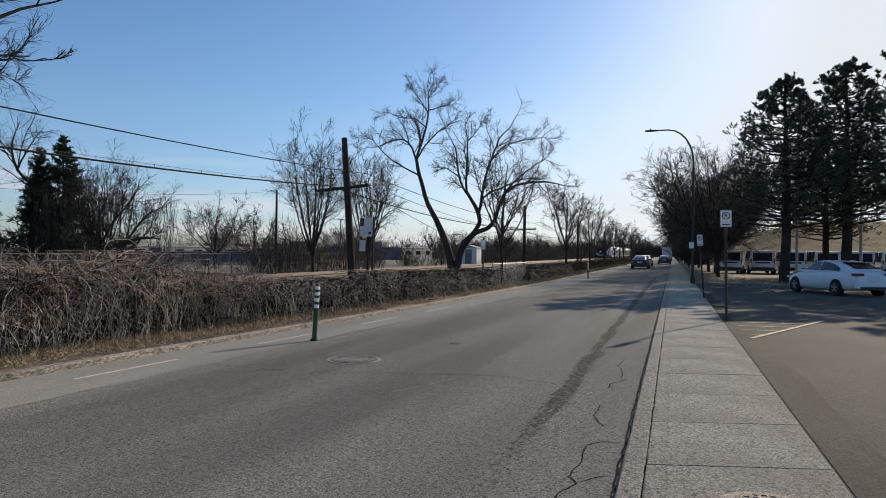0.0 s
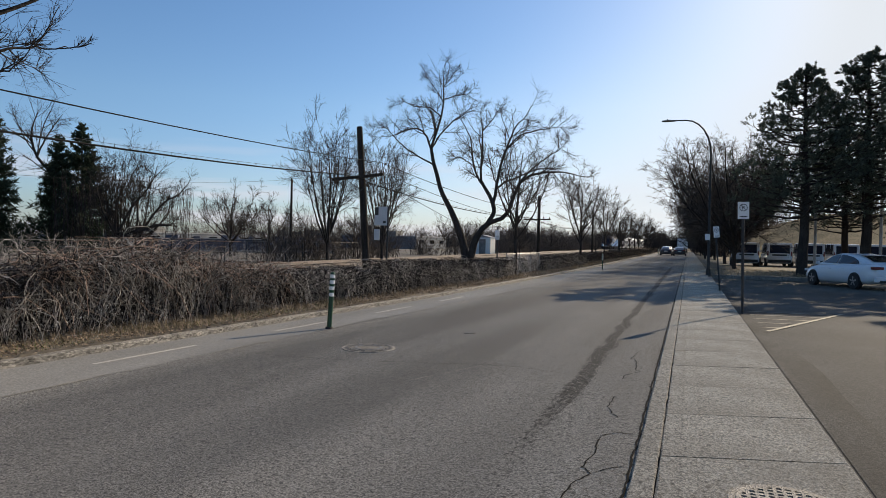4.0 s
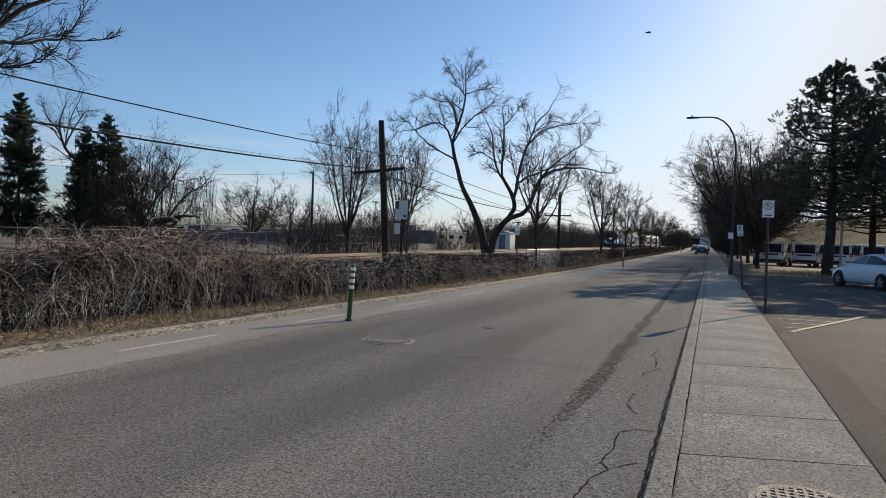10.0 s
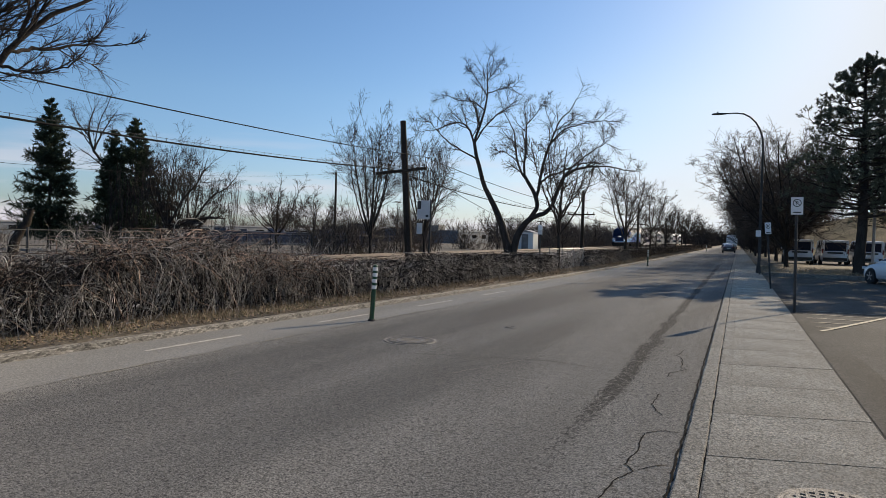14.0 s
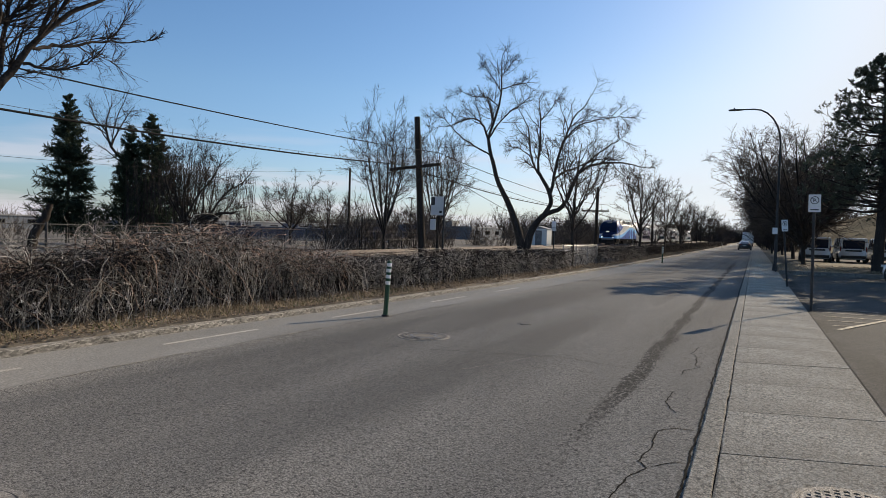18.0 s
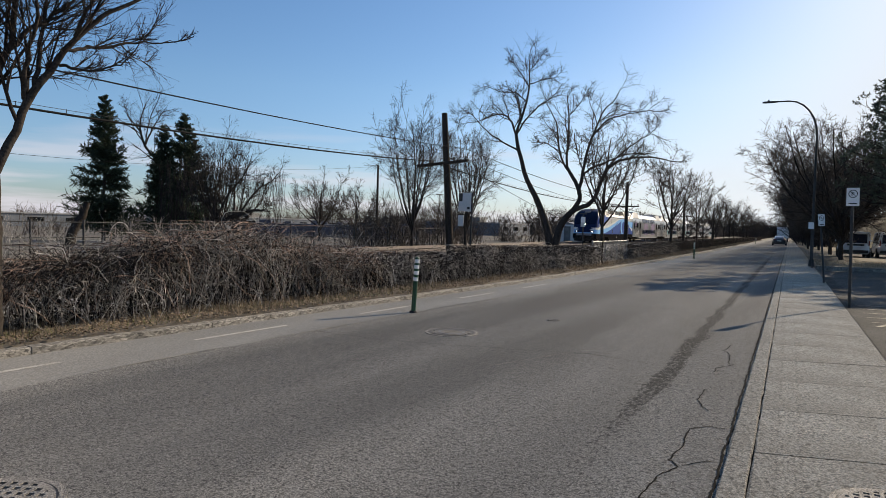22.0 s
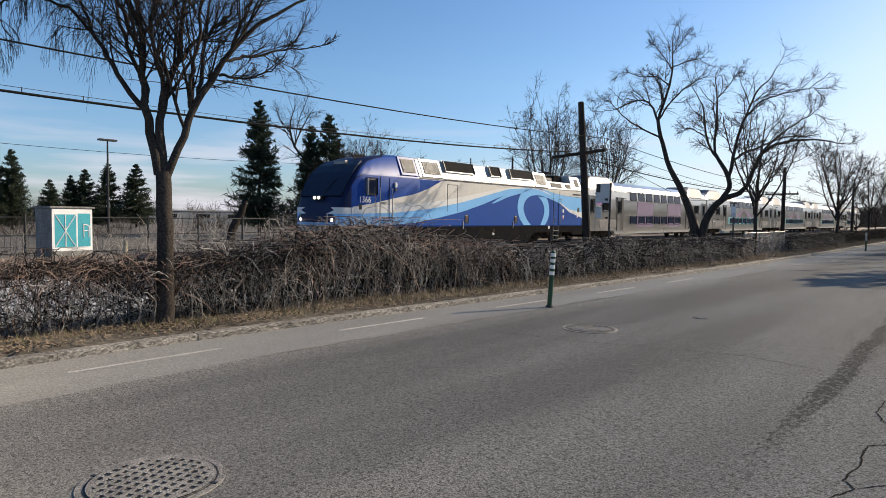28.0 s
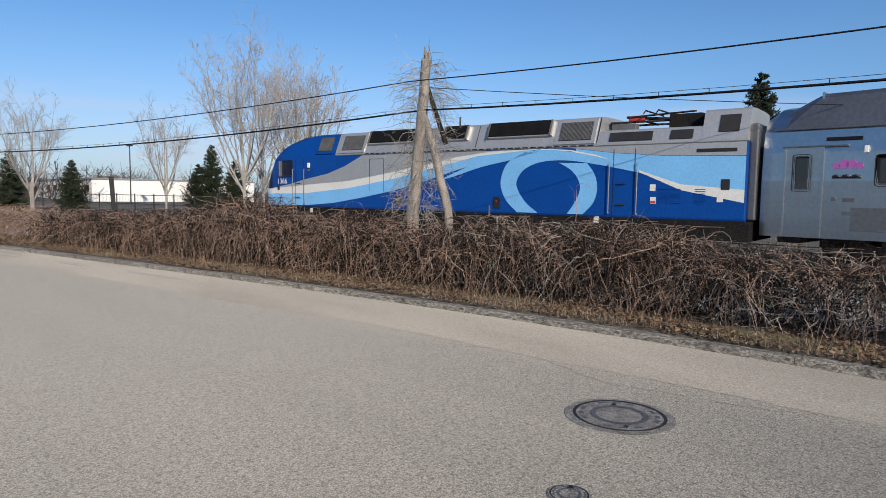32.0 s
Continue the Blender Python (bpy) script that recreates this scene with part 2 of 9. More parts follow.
def glow(name, col, strength):
    m = bpy.data.materials.new(name)
    m.use_nodes = True
    b = m.node_tree.nodes["Principled BSDF"]
    b.inputs["Base Color"].default_value = (*col, 1)
    b.inputs["Emission Color"].default_value, b.inputs["Emission Strength"].default_value = (*col, 1), strength
    return m


M = {
    "asphalt": mat("asphalt", (0.98, 0.98, 0.98), 0.9, spec=0.45, scale=0.9, fine=75, vary=0.36, bump=0.3, grain=0.72, grit=105, pits=0.85, pit_size=29, wear=(-1.13, 0.18, 2.0, 62.0, (0.052, 0.047, 0.041)), stretch=(1.0, 0.12, 1), col2=(0.60, 0.60, 0.61), drough=0.8, dust=(8.8, -9.0, (0.295, 0.28, 0.25)),
                   bands=((0.0, (0.33, 0.30, 0.25)), (1.3, (0.30, 0.272, 0.225)), (1.6, (0.21, 0.192, 0.163)), (2.0, (0.132, 0.122, 0.107)), (2.75, (0.142, 0.131, 0.114)), (3.6, (0.18, 0.165, 0.142)), (4.3, (0.152, 0.14, 0.121)), (5.3, (0.225, 0.204, 0.172)), (6.3, (0.178, 0.162, 0.138)), (7.2, (0.25, 0.227, 0.19)))),
    "lot": mat("lot_asphalt", (0.10, 0.093, 0.081), 0.9, spec=0.2, drough=0.8, scale=0.3, fine=65, vary=0.34, bump=0.3, grain=0.7, grit=100, pits=0.55, pit_size=40),
    "dust": mat("dusty_asphalt", (0.305, 0.282, 0.242), 0.9, drough=0.8, scale=0.7, fine=45, vary=0.2, bump=0.2, grain=0.18, grit=75, pits=0.15, stretch=(1, 0.25, 1)),
    "seal": mat("crack_sealer", (0.016, 0.015, 0.014), 0.95, spec=0.03, scale=4, fine=50, vary=0.3),
    "patch": mat("worn_asphalt", (0.085, 0.078, 0.067), 0.9, spec=0.18, scale=1.5, fine=60, vary=0.34, bump=0.3, grain=0.7, grit=110, pits=0.6, pit_size=40, stretch=(1, 0.3, 1), col2=(0.04, 0.036, 0.031), drough=0.8),
    "joint": mat("old_joint", (0.34, 0.305, 0.245), 0.9, scale=3, fine=100, vary=0.25, bump=0.3, col2=(0.20, 0.18, 0.147), drough=0.8),
    "concrete": mat("sidewalk_concrete", (0.37, 0.325, 0.255), 0.9, drough=0.8, scale=1.2, fine=60, vary=0.32, bump=0.4, grain=0.7, grit=100, rand=0.10, pits=0.8, pit_size=26),
    "kerb": mat("kerb_concrete", (0.255, 0.235, 0.205), 0.9, scale=4, fine=26, vary=0.32, bump=0.4, grain=0.5, grit=60, rand=0.12, pits=0.6, pit_size=14),
    "worn_paint": mat("worn_road_paint", (0.47, 0.44, 0.395), 0.85, scale=5, fine=70, vary=0.25, bump=0.1, col2=(0.40, 0.37, 0.32), split=(0.36, 0.56)),
    "yellow": mat("yellow_paint", (0.40, 0.35, 0.25), 0.8, scale=6, fine=50, vary=0.3, col2=(0.2, 0.18, 0.14)),
    "verge": mat("dry_soil", (0.18, 0.138, 0.096), 0.95, scale=1.5, fine=30, vary=0.35, bump=0.6, grain=0.5, grit=60),
    "field": mat("dry_field", (0.115, 0.097, 0.075), 0.95, scale=0.15, fine=8, vary=0.3, col2=(0.07, 0.06, 0.047)),
    "ballast": mat("ballast", (0.45, 0.44, 0.425), 0.95, scale=0.5, fine=25, vary=0.25, bump=0.6, grain=0.6, grit=22),
    "grass": mat("dry_grass", (0.34, 0.258, 0.165), 0.9, scale=1.2, fine=20, vary=0.25, island=0.4),
    "green": mat("green_grass", (0.14, 0.15, 0.05), 0.9, scale=1.2, fine=20, vary=0.25, island=0.35),
    "litter": mat("dead_leaves", (0.22, 0.16, 0.105), 0.9, scale=2, fine=20, vary=0.25, island=0.45),
    "red_litter": mat("red_brown_leaves", (0.20, 0.125, 0.085), 0.9, scale=2, fine=20, vary=0.25, bump=0.1, island=0.5, spec=0.1),
    "bark_pale": mat("pale_bark", (0.40, 0.375, 0.35), 0.9, scale=5, fine=30, vary=0.3, bump=0.4, stretch=(1, 1, 0.3), spec=0.1),
    "bank": mat("hill_grass", (0.155, 0.122, 0.07), 0.95, spec=0.1, scale=0.4, fine=6, vary=0.3, col2=(0.095, 0.08, 0.045)),
    "turf": mat("needle_strewn_turf", (0.135, 0.108, 0.062), 0.95, scale=0.8, fine=9, vary=0.35, col2=(0.06, 0.048, 0.032), bump=0.5, grain=0.5, grit=25),
    "bark": mat("bark", (0.055, 0.046, 0.04), 0.95, spec=0.1, scale=5, fine=30, vary=0.3, bump=0.4, stretch=(1, 1, 0.3)),
    "twig": mat("twig", (0.05, 0.041, 0.037), 0.95, spec=0.1, scale=3, fine=20, vary=0.2, bump=0, island=0.3),
    "paletwig": mat("pale_twig", (0.42, 0.385, 0.365), 0.95, spec=0.1, scale=3, fine=20, vary=0.2, bump=0, island=0.3),
    "vine": mat("vine_stem", (0.36, 0.335, 0.305), 0.9, spec=0.1, scale=2, fine=20, vary=0.3, bump=0, island=0.5),
    # browner stems: partly their own brown, partly warm sunlight painted in
    "vine_brown": mat("sunlit_brown_vine_stem", (0.355, 0.247, 0.192), 0.9, spec=0.1, scale=2, fine=20, vary=0.3, bump=0, island=0.5),
    # near-black copy of the vine stem: the hedge's inner shade as a colour
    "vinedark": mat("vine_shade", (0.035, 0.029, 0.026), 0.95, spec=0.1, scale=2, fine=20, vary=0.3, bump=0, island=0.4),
    "spruce": mat("spruce_needles", (0.042, 0.056, 0.032), 0.9, spec=0.2, scale=2, fine=30, vary=0.3, bump=0.4, island=0.4),
    "pine": mat("pine_needles", (0.09, 0.105, 0.072), 0.8, spec=0.3, scale=2, fine=30, vary=0.3, bump=0.4, island=0.4),
    "pole": mat("old_pole_wood", (0.05, 0.04, 0.033), 0.95, spec=0.1, scale=6, fine=40, vary=0.35, bump=0.7, stretch=(1, 1, 0.12)),
    "grey_wood": mat("weathered_wood", (0.34, 0.30, 0.26), 0.9, scale=5, fine=40, vary=0.35, bump=0.8, stretch=(1, 1, 0.1)),
    "metal": mat("galvanised_steel", (0.34, 0.34, 0.34), 0.45, 0.8, scale=4, fine=60, vary=0.15),
    "dark_metal": mat("dark_steel", (0.05, 0.05, 0.05), 0.6, 0.5, scale=4, fine=60, vary=0.25),
    "iron": mat("cast_iron", (0.27, 0.25, 0.222), 0.8, 0.05, scale=8, fine=80, vary=0.35, bump=0.6),
    "cover_grey": mat("worn_cover_iron", (0.15, 0.138, 0.12), 0.85, 0.0, scale=8, fine=80, vary=0.3, bump=0.5),
    "twig_brown": mat("brown_twig", (0.10, 0.082, 0.07), 0.95, spec=0.1, scale=3, fine=20, vary=0.2, bump=0, island=0.3),
    "rust": mat("rusty_rail", (0.17, 0.135, 0.115), 0.85, 0.1, scale=4, fine=60, vary=0.3),
    "cable": mat("black_cable", (0.015, 0.015, 0.015), 0.9, spec=0.1, scale=2, fine=30, vary=0.1, bump=0),
    "white": mat("white_paint", (0.78, 0.78, 0.76), 0.5, scale=3, fine=40, vary=0.06, bump=0.05),
    "sign_white": mat("white_sign_sheet", (0.74, 0.74, 0.73), 0.5, scale=3, fine=40, vary=0.05, bump=0),
    "sign_grey": mat("grey_sign_sheet", (0.5, 0.5, 0.5), 0.5, scale=3, fine=40, vary=0.05, bump=0),
    "black": mat("black_paint", (0.015, 0.015, 0.016), 0.5, scale=3, fine=40, vary=0.2, bump=0),
    "red": mat("red_paint", (0.45, 0.04, 0.03), 0.5, scale=3, fine=40, vary=0.1, bump=0),
    "bollard": mat("green_plastic", (0.008, 0.065, 0.03), 0.5, scale=3, fine=40, vary=0.2, bump=0.05),
    "reflect": mat("reflective_band", (0.75, 0.76, 0.75), 0.4, scale=3, fine=40, vary=0.08, bump=0),
    "rubber": mat("black_rubber", (0.02, 0.02, 0.02), 0.8, scale=3, fine=50, vary=0.2),
    "glass": mat("dark_glass", (0.012, 0.014, 0.016), 0.06, scale=1, fine=10, vary=0.1, bump=0, spec=0.8),
}


# ---- mesh helpers ----
def part(name, bm, material, parent=None, label="", smooth=False):
    """One mesh object from a bmesh (or a ready mesh), under a thing or a part."""
    if isinstance(bm, bmesh.types.BMesh):
        me = bpy.data.meshes.new(name)
        bm.to_mesh(me)
        bm.free()
    else:
        me = bm
    if not me.materials:
        me.materials.append(M[material] if isinstance(material, str) else material)
    if smooth:
        me.shade_smooth()
    ob = new(name, me)
    ob.parent = parent
    return tagged(ob, label) if label else ob


def thing(name, at, label, category, group="", kind=""):
    e = new(name)
    e.empty_display_size = 0.2
    e.matrix_world = at if isinstance(at, Matrix) else Matrix.Translation(at)
    return tagged(e, label, category, group, kind)


def box(bm, x0, x1, y0, y1, z0, z1, bevel=0.0, m=None):
    r = bmesh.ops.create_cube(bm, size=1.0, matrix=Matrix.LocRotScale(((x0 + x1) / 2, (y0 + y1) / 2, (z0 + z1) / 2), None, (abs(x1 - x0), abs(y1 - y0), abs(z1 - z0))))
    vs = r["verts"]
    if bevel:
        es = list({e for v in vs for e in v.link_edges})
        r = bmesh.ops.bevel(bm, geom=es, offset=bevel, segments=2, affect="EDGES", profile=0.6)
        vs = list({v for f in r["faces"] for v in f.verts} | {v for v in vs if v.is_valid})
    if m is not None:
        bmesh.ops.transform(bm, matrix=m, verts=vs)
    return bm


def boxed(*a, **k):
    return box(bmesh.new(), *a, **k)


def rod(bm, a, b, r0, r1=None, n=10):
    a, b = Vector(a), Vector(b)
    m = Matrix.Translation((a + b) / 2) @ (b - a).to_track_quat("Z", "Y").to_matrix().to_4x4()
    bmesh.ops.create_cone(bm, cap_ends=True, segments=n, radius1=r0, radius2=r0 if r1 is None else r1, depth=(b - a).length, matrix=m)
    return bm


def rods(*a, **k):
    return rod(bmesh.new(), *a, **k)


def prism(bm, pts, a, b, axis="x"):
    """An outline of (u, v) pairs drawn out from a to b along an axis; u, v are the two other axes in order."""
    def p3(u, v, w):
        return {"x": (w, u, v), "y": (u, w, v), "z": (u, v, w)}[axis]
    lo, hi = [bm.verts.new(p3(u, v, a)) for u, v in pts], [bm.verts.new(p3(u, v, b)) for u, v in pts]
    n = len(pts)
    bm.faces.new(lo[::-1]), bm.faces.new(hi)
    for i in range(n):
        bm.faces.new((lo[i], lo[(i + 1) % n], hi[(i + 1) % n], hi[i]))
    bmesh.ops.recalc_face_normals(bm, faces=bm.faces)
    return bm


def prisms(*a, **k):
    return prism(bmesh.new(), *a, **k)


def mesh_np(name, verts, faces):
    """A mesh from an (n, 3) array of places and an (m, k) array of corners."""
    me = bpy.data.meshes.new(name)
    verts, faces = np.asarray(verts, np.float32), np.asarray(faces, np.int32)
    k = faces.shape[1]
    me.vertices.add(len(verts)), me.loops.add(faces.size), me.polygons.add(len(faces))
    me.vertices.foreach_set("co", verts.ravel())
    me.loops.foreach_set("vertex_index", faces.ravel())
    me.polygons.foreach_set("loop_start", np.arange(0, faces.size, k, dtype=np.int32))
    me.update(calc_edges=True)
    return me


def tubes(paths, radii, sides=3):
    """Tapered tubes along many paths at once: (n, k, 3) places, (n, k) radii."""
    n, k, _ = paths.shape
    t = np.gradient(paths, axis=1)
    t /= np.linalg.norm(t, axis=2, keepdims=True) + 1e-9
    ref = np.where(np.abs(t[:, :1, 2:3]) > 0.8, np.array([1.0, 0, 0]), np.array([0, 0, 1.0]))
    u = np.cross(t, np.broadcast_to(ref, t.shape))
    u /= np.linalg.norm(u, axis=2, keepdims=True) + 1e-9
    w = np.cross(t, u)
    a = np.arange(sides) * 2 * np.pi / sides
    ring = u[:, :, None] * np.cos(a)[None, None, :, None] + w[:, :, None] * np.sin(a)[None, None, :, None]
    v = (paths[:, :, None] + ring * radii[:, :, None, None]).reshape(-1, 3)
    i = np.arange(n)[:, None, None] * k * sides + np.arange(k - 1)[None, :, None] * sides
    j = np.arange(sides)[None, None]
    j2 = (j + 1) % sides
    f = np.stack([i + j, i + j2, i + sides + j2, i + sides + j], -1).reshape(-1, 4)
    return v, f


def joined(pairs):
    vs, fs, base = [], [], 0
    for v, f in pairs:
        vs.append(v), fs.append(f + base)
        base += len(v)
    return np.concatenate(vs), np.concatenate(fs)




def unit(v):
    return v / (np.linalg.norm(v, axis=-1, keepdims=True) + 1e-9)


def sprout(paths, radii, per, span, ratio, angle, k, wander, lift, thin, rmin, g):
    """Grow children along every path: how many, from which span of it, their length, angle, wander and upward pull."""
    n, kk, _ = paths.shape
    length = np.linalg.norm(np.diff(paths, axis=1), axis=2).sum(1)
    who = np.repeat(np.arange(n), per)
    s = g.uniform(span[0], span[1], len(who))
    pos = s * (kk - 1)
    i0 = np.minimum(pos.astype(int), kk - 2)
    fr = (pos - i0)[:, None]
    start = paths[who, i0] * (1 - fr) + paths[who, i0 + 1] * fr
    tan = unit(paths[who, i0 + 1] - paths[who, i0])
    rad = radii[who, i0] * (1 - fr[:, 0]) + radii[who, i0 + 1] * fr[:, 0]
    side = unit(np.cross(tan, unit(g.normal(size=(len(who), 3)))))
    ang = np.radians(g.normal(angle, angle * 0.25, len(who)))[:, None]
    d = unit(tan * np.cos(ang) + side * np.sin(ang))
    ln = length[who] * ratio * g.uniform(0.55, 1.2, len(who)) * (1.08 - 0.38 * s)
    out = np.empty((len(who), k, 3))
    out[:, 0] = start
    step = (ln / (k - 1))[:, None]
    for q in range(1, k):
        d = unit(d + g.normal(0, wander, d.shape) + np.array([0, 0, lift]))
        out[:, q] = out[:, q - 1] + d * step
    r0 = np.maximum(rad * thin, rmin)
    return out, np.maximum(r0[:, None] * np.linspace(1, 0.35, k)[None], rmin * 0.6)


def grow(limbs, limb_r, levels, seed):
    """A bare tree from its main stems: the stems' tubes, then level by level the finer wood."""
    g = np.random.default_rng(seed)
    p, r = limbs, limb_r
    wood, fine = [tubes(p, r, 8)], []
    for i, lv in enumerate(levels):
        p, r = sprout(p, r, g=g, **lv)
        (wood if i == 0 else fine).append(tubes(p, r, 5 if i == 0 else (4 if i == 1 else 3)))
    return joined(wood), joined(fine) if fine else None


def stem(pts, radii, k, seed, jit=0.03):
    """A path through a few given places, made finer and a little uneven."""
    g = np.random.default_rng(seed)
    pts = np.array(pts, float)
    s = np.linspace(0, len(pts) - 1, k)
    out = np.stack([np.interp(s, np.arange(len(pts)), pts[:, c]) for c in range(3)], 1)
    out[1:-1] = (out[:-2] + 2 * out[1:-1] + out[2:]) / 4
    out[1:-1] += g.normal(0, jit, out[1:-1].shape)
    return out, np.interp(s, np.linspace(0, len(pts) - 1, len(radii)), radii)


# ---- the plan: the far kerb bends behind the camera; fence, poles and track keep their distance from it ----
KERB = ((-300, 92.0), (-160, 46.0), (-90, 22.0), (-60, 10.2), (-40, 3.2), (-28, -1.4), (-22, -3.1), (-15, -4.8), (-10, -6.05), (-5, -7.05), (-2, -7.45), (1, -7.63), (4.4, -7.6),
        (7, -7.42), (12, -7.05), (17, -6.75), (26, -6.4), (40, -6.1), (60, -6.0), (120, -6.0), (420, -6.0))
_ky = np.arange(-300, 420.1, 1.0)
_kx = np.interp(_ky, [a for a, b in KERB], [b for a, b in KERB])
for _ in range(3):
    _kx[2:-2] = np.convolve(_kx, np.ones(5) / 5, "same")[2:-2]


def kx(y):
    """The far kerb's x at y."""
    return np.interp(y, _ky, _kx)


def along(y, u, z=0.0):
    """A place u metres right of the far kerb (square to the road), and the road's heading there in degrees."""
    dy = 0.5
    d = Vector((float(kx(y + dy) - kx(y - dy)), 2 * dy, 0)).normalized()
    return Vector((float(kx(y)) + d.y * u, y - d.x * u, z)), math.degrees(math.atan2(-d.x, d.y))


TRACK_C = ((2, -20.95), (15, -21.35), (30, -21.85), (55, -22.35), (100, -22.65), (160, -22.9), (420, -23.0))


def track_at(y, u=-13.35, z=0.0):
    """Along the railway: with the kerb's bend behind the camera, nearly straight ahead of it."""
    if y <= 2:
        return along(y, u + float(np.interp(y, (-60, -30, -24, -18, -12, -4, 2), (-4.0, -1.4, -0.85, -0.3, 0.05, 0.22, 0.0))), z)
    return Vector((float(np.interp(y, [a for a, b in TRACK_C], [b for a, b in TRACK_C])) + u + 13.35, y, z)), 0.0


def strip(name, ys, us, zs, material, uneven=None, along=along):
    """A sheet along the road: columns at distances us from the far kerb, heights zs."""
    v, n = [], len(us)
    for y in ys:
        for j, (u, z) in enumerate(zip(us, zs)):
            p, _ = along(y, u + (uneven(y, j) if uneven else 0.0), z)
            v.append(p[:])
    r, c = np.arange(len(ys) - 1)[:, None], np.arange(n - 1)[None]
    i = r * n + c
    f = np.stack([i, i + 1, i + n + 1, i + n], -1).reshape(-1, 4)
    return part(name, mesh_np(name, v, f), material)


# ---- ground, road, kerbs, track ----
YS = np.concatenate([np.arange(-300, -60, 8.0), np.arange(-60, 140, 1.0), np.arange(140, 421, 8.0)])


def rx(y):
    """The near kerb's x at y: straight ahead of the camera, following the bend behind it."""
    return -0.275 if y > 0 else float(kx(y) - kx(0)) - 0.275


def sheet(name, ys, lo, hi, n, z, material, steps=None):
    v = []
    steps = np.linspace(0, 1, n) if steps is None else steps
    for y in ys:
        a, b = lo(y), hi(y)
        for s in steps:
            x = a + (b - a) * s
            v.append((x, y, z(x, y) if callable(z) else z))
    r, c = np.arange(len(ys) - 1)[:, None], np.arange(n - 1)[None]
    i = r * n + c
    f = np.stack([i, i + 1, i + n + 1, i + n], -1).reshape(-1, 4)
    me = mesh_np(name, v, f)
    far = me.attributes.new("across", "FLOAT", "POINT")
    far.data.foreach_set("value", [q[0] - float(kx(q[1])) for q in v])
    return part(name, me, material)


us = (-3000, -800, -200, -60, -30, -19.5, -9, -4.0, -2.4, -0.9, -0.16, -0.12, 9, 40, 100, 400, 3000)
zs = (-0.4, -0.4, -0.4, -0.4, -0.4, -0.42, -0.42, -0.3, 0.04, 0.10, 0.10, -0.08, -0.08, -0.08, -0.08, -0.08, -0.08)
gv = []
gy = np.concatenate([[-4000, -1500, -600], YS, [600, 1500, 4000]])
for y in gy:
    x0 = float(kx(min(max(y, -120), 420)))
    gv += [(x0 + u, y, z + (0.05 * noise.noise((u, y * 0.3, 0)) if -5 < u < -0.3 else 0)) for u, z in zip(us, zs)]
n = len(us)
i = np.arange(len(gy) - 1)[:, None] * n + np.arange(n - 1)[None]
ground = part("ground", mesh_np("ground", gv, np.stack([i, i + 1, i + n + 1, i + n], -1).reshape(-1, 4)), "field")
tagged(ground, "flat dry brown ground beside the railway", "ground", kind="structure")
kerb_bed = strip("kerb_bed", YS, (-0.165, -0.16, -0.03, -0.02), (-0.04, 0.07, 0.07, -0.04), "kerb")
tagged(kerb_bed, "crumbled concrete bed under the kerb stones", "kerb", kind="structure")
verge = strip("verge", YS, (-3.2, -2.2, -1.4, -0.8, -0.17), (-0.1, 0.07, 0.11, 0.105, 0.084), "verge", lambda y, j: 0.12 * noise.noise((y * 0.5, j * 3.0, 1)) if j < 4 else 0)
tagged(verge, "narrow verge of dry soil and dead leaves along the kerb", "verge", kind="structure")
def road_z(x, y):
    """The asphalt is level, but rises a little where it has built up against the near kerb."""
    a = float(kx(y)) - 0.05
    return 0.078 * min(max(((x - a) / (rx(y) - a) - 0.88) / 0.12, 0), 1)


road = sheet("road", YS, lambda y: float(kx(y)) - 0.05, rx, 11, road_z, "asphalt", (0, 0.1, 0.2, 0.35, 0.5, 0.65, 0.8, 0.88, 0.92, 0.96, 1.0))
tagged(road, "worn grey asphalt road with cracks and dust", "road", kind="structure")


def lane_edge(y):
    return float(np.interp(y, (-30, -2, 7, 12, 40), (1.7, 1.56, 1.28, 1.17, 1.1))) + 0.09 * noise.noise((y * 0.35, 3, 0)) + 0.05 * noise.noise((y * 1.7, 9, 0)) + 0.03 * noise.noise((y * 4.3, 5, 0))


lane = sheet("bike_lane", np.arange(-60, 140, 0.2), lambda y: float(kx(y)), lambda y: float(kx(y)) + lane_edge(y), 4, 0.003, "dust")
tagged(lane, "dusty pale cycle lane strip along the far kerb", "bike lane", kind="structure")
seam = sheet("lane_seam", np.arange(3.5, 140, 0.25), lambda y: float(kx(y)) + lane_edge(y) - 0.05 * max(0, noise.noise((y * 0.9, 4, 2))), lambda y: float(kx(y)) + lane_edge(y) + 0.08 * max(0, noise.noise((y * 0.7, 8, 1))), 2, 0.0055, "joint")
tagged(seam, "ragged dark joint between cycle lane and roadway", "road joint", kind="structure")
def lot_z(x, y):
    """The car park's entrance falls a little away from the sidewalk."""
    t = min(max((y - 17) / 11, 0), 1)
    return 0.10 - 0.12 * t * t * (3 - 2 * t)


lot = sheet("parking_lot", np.arange(-30, 36.1, 2.0), lambda y: 1.118 if y > 0 else rx(y) + 1.42, lambda y: 70.0, 14, lot_z, "lot")
tagged(lot, "asphalt car park entrance beside the sidewalk", "car park", kind="structure")

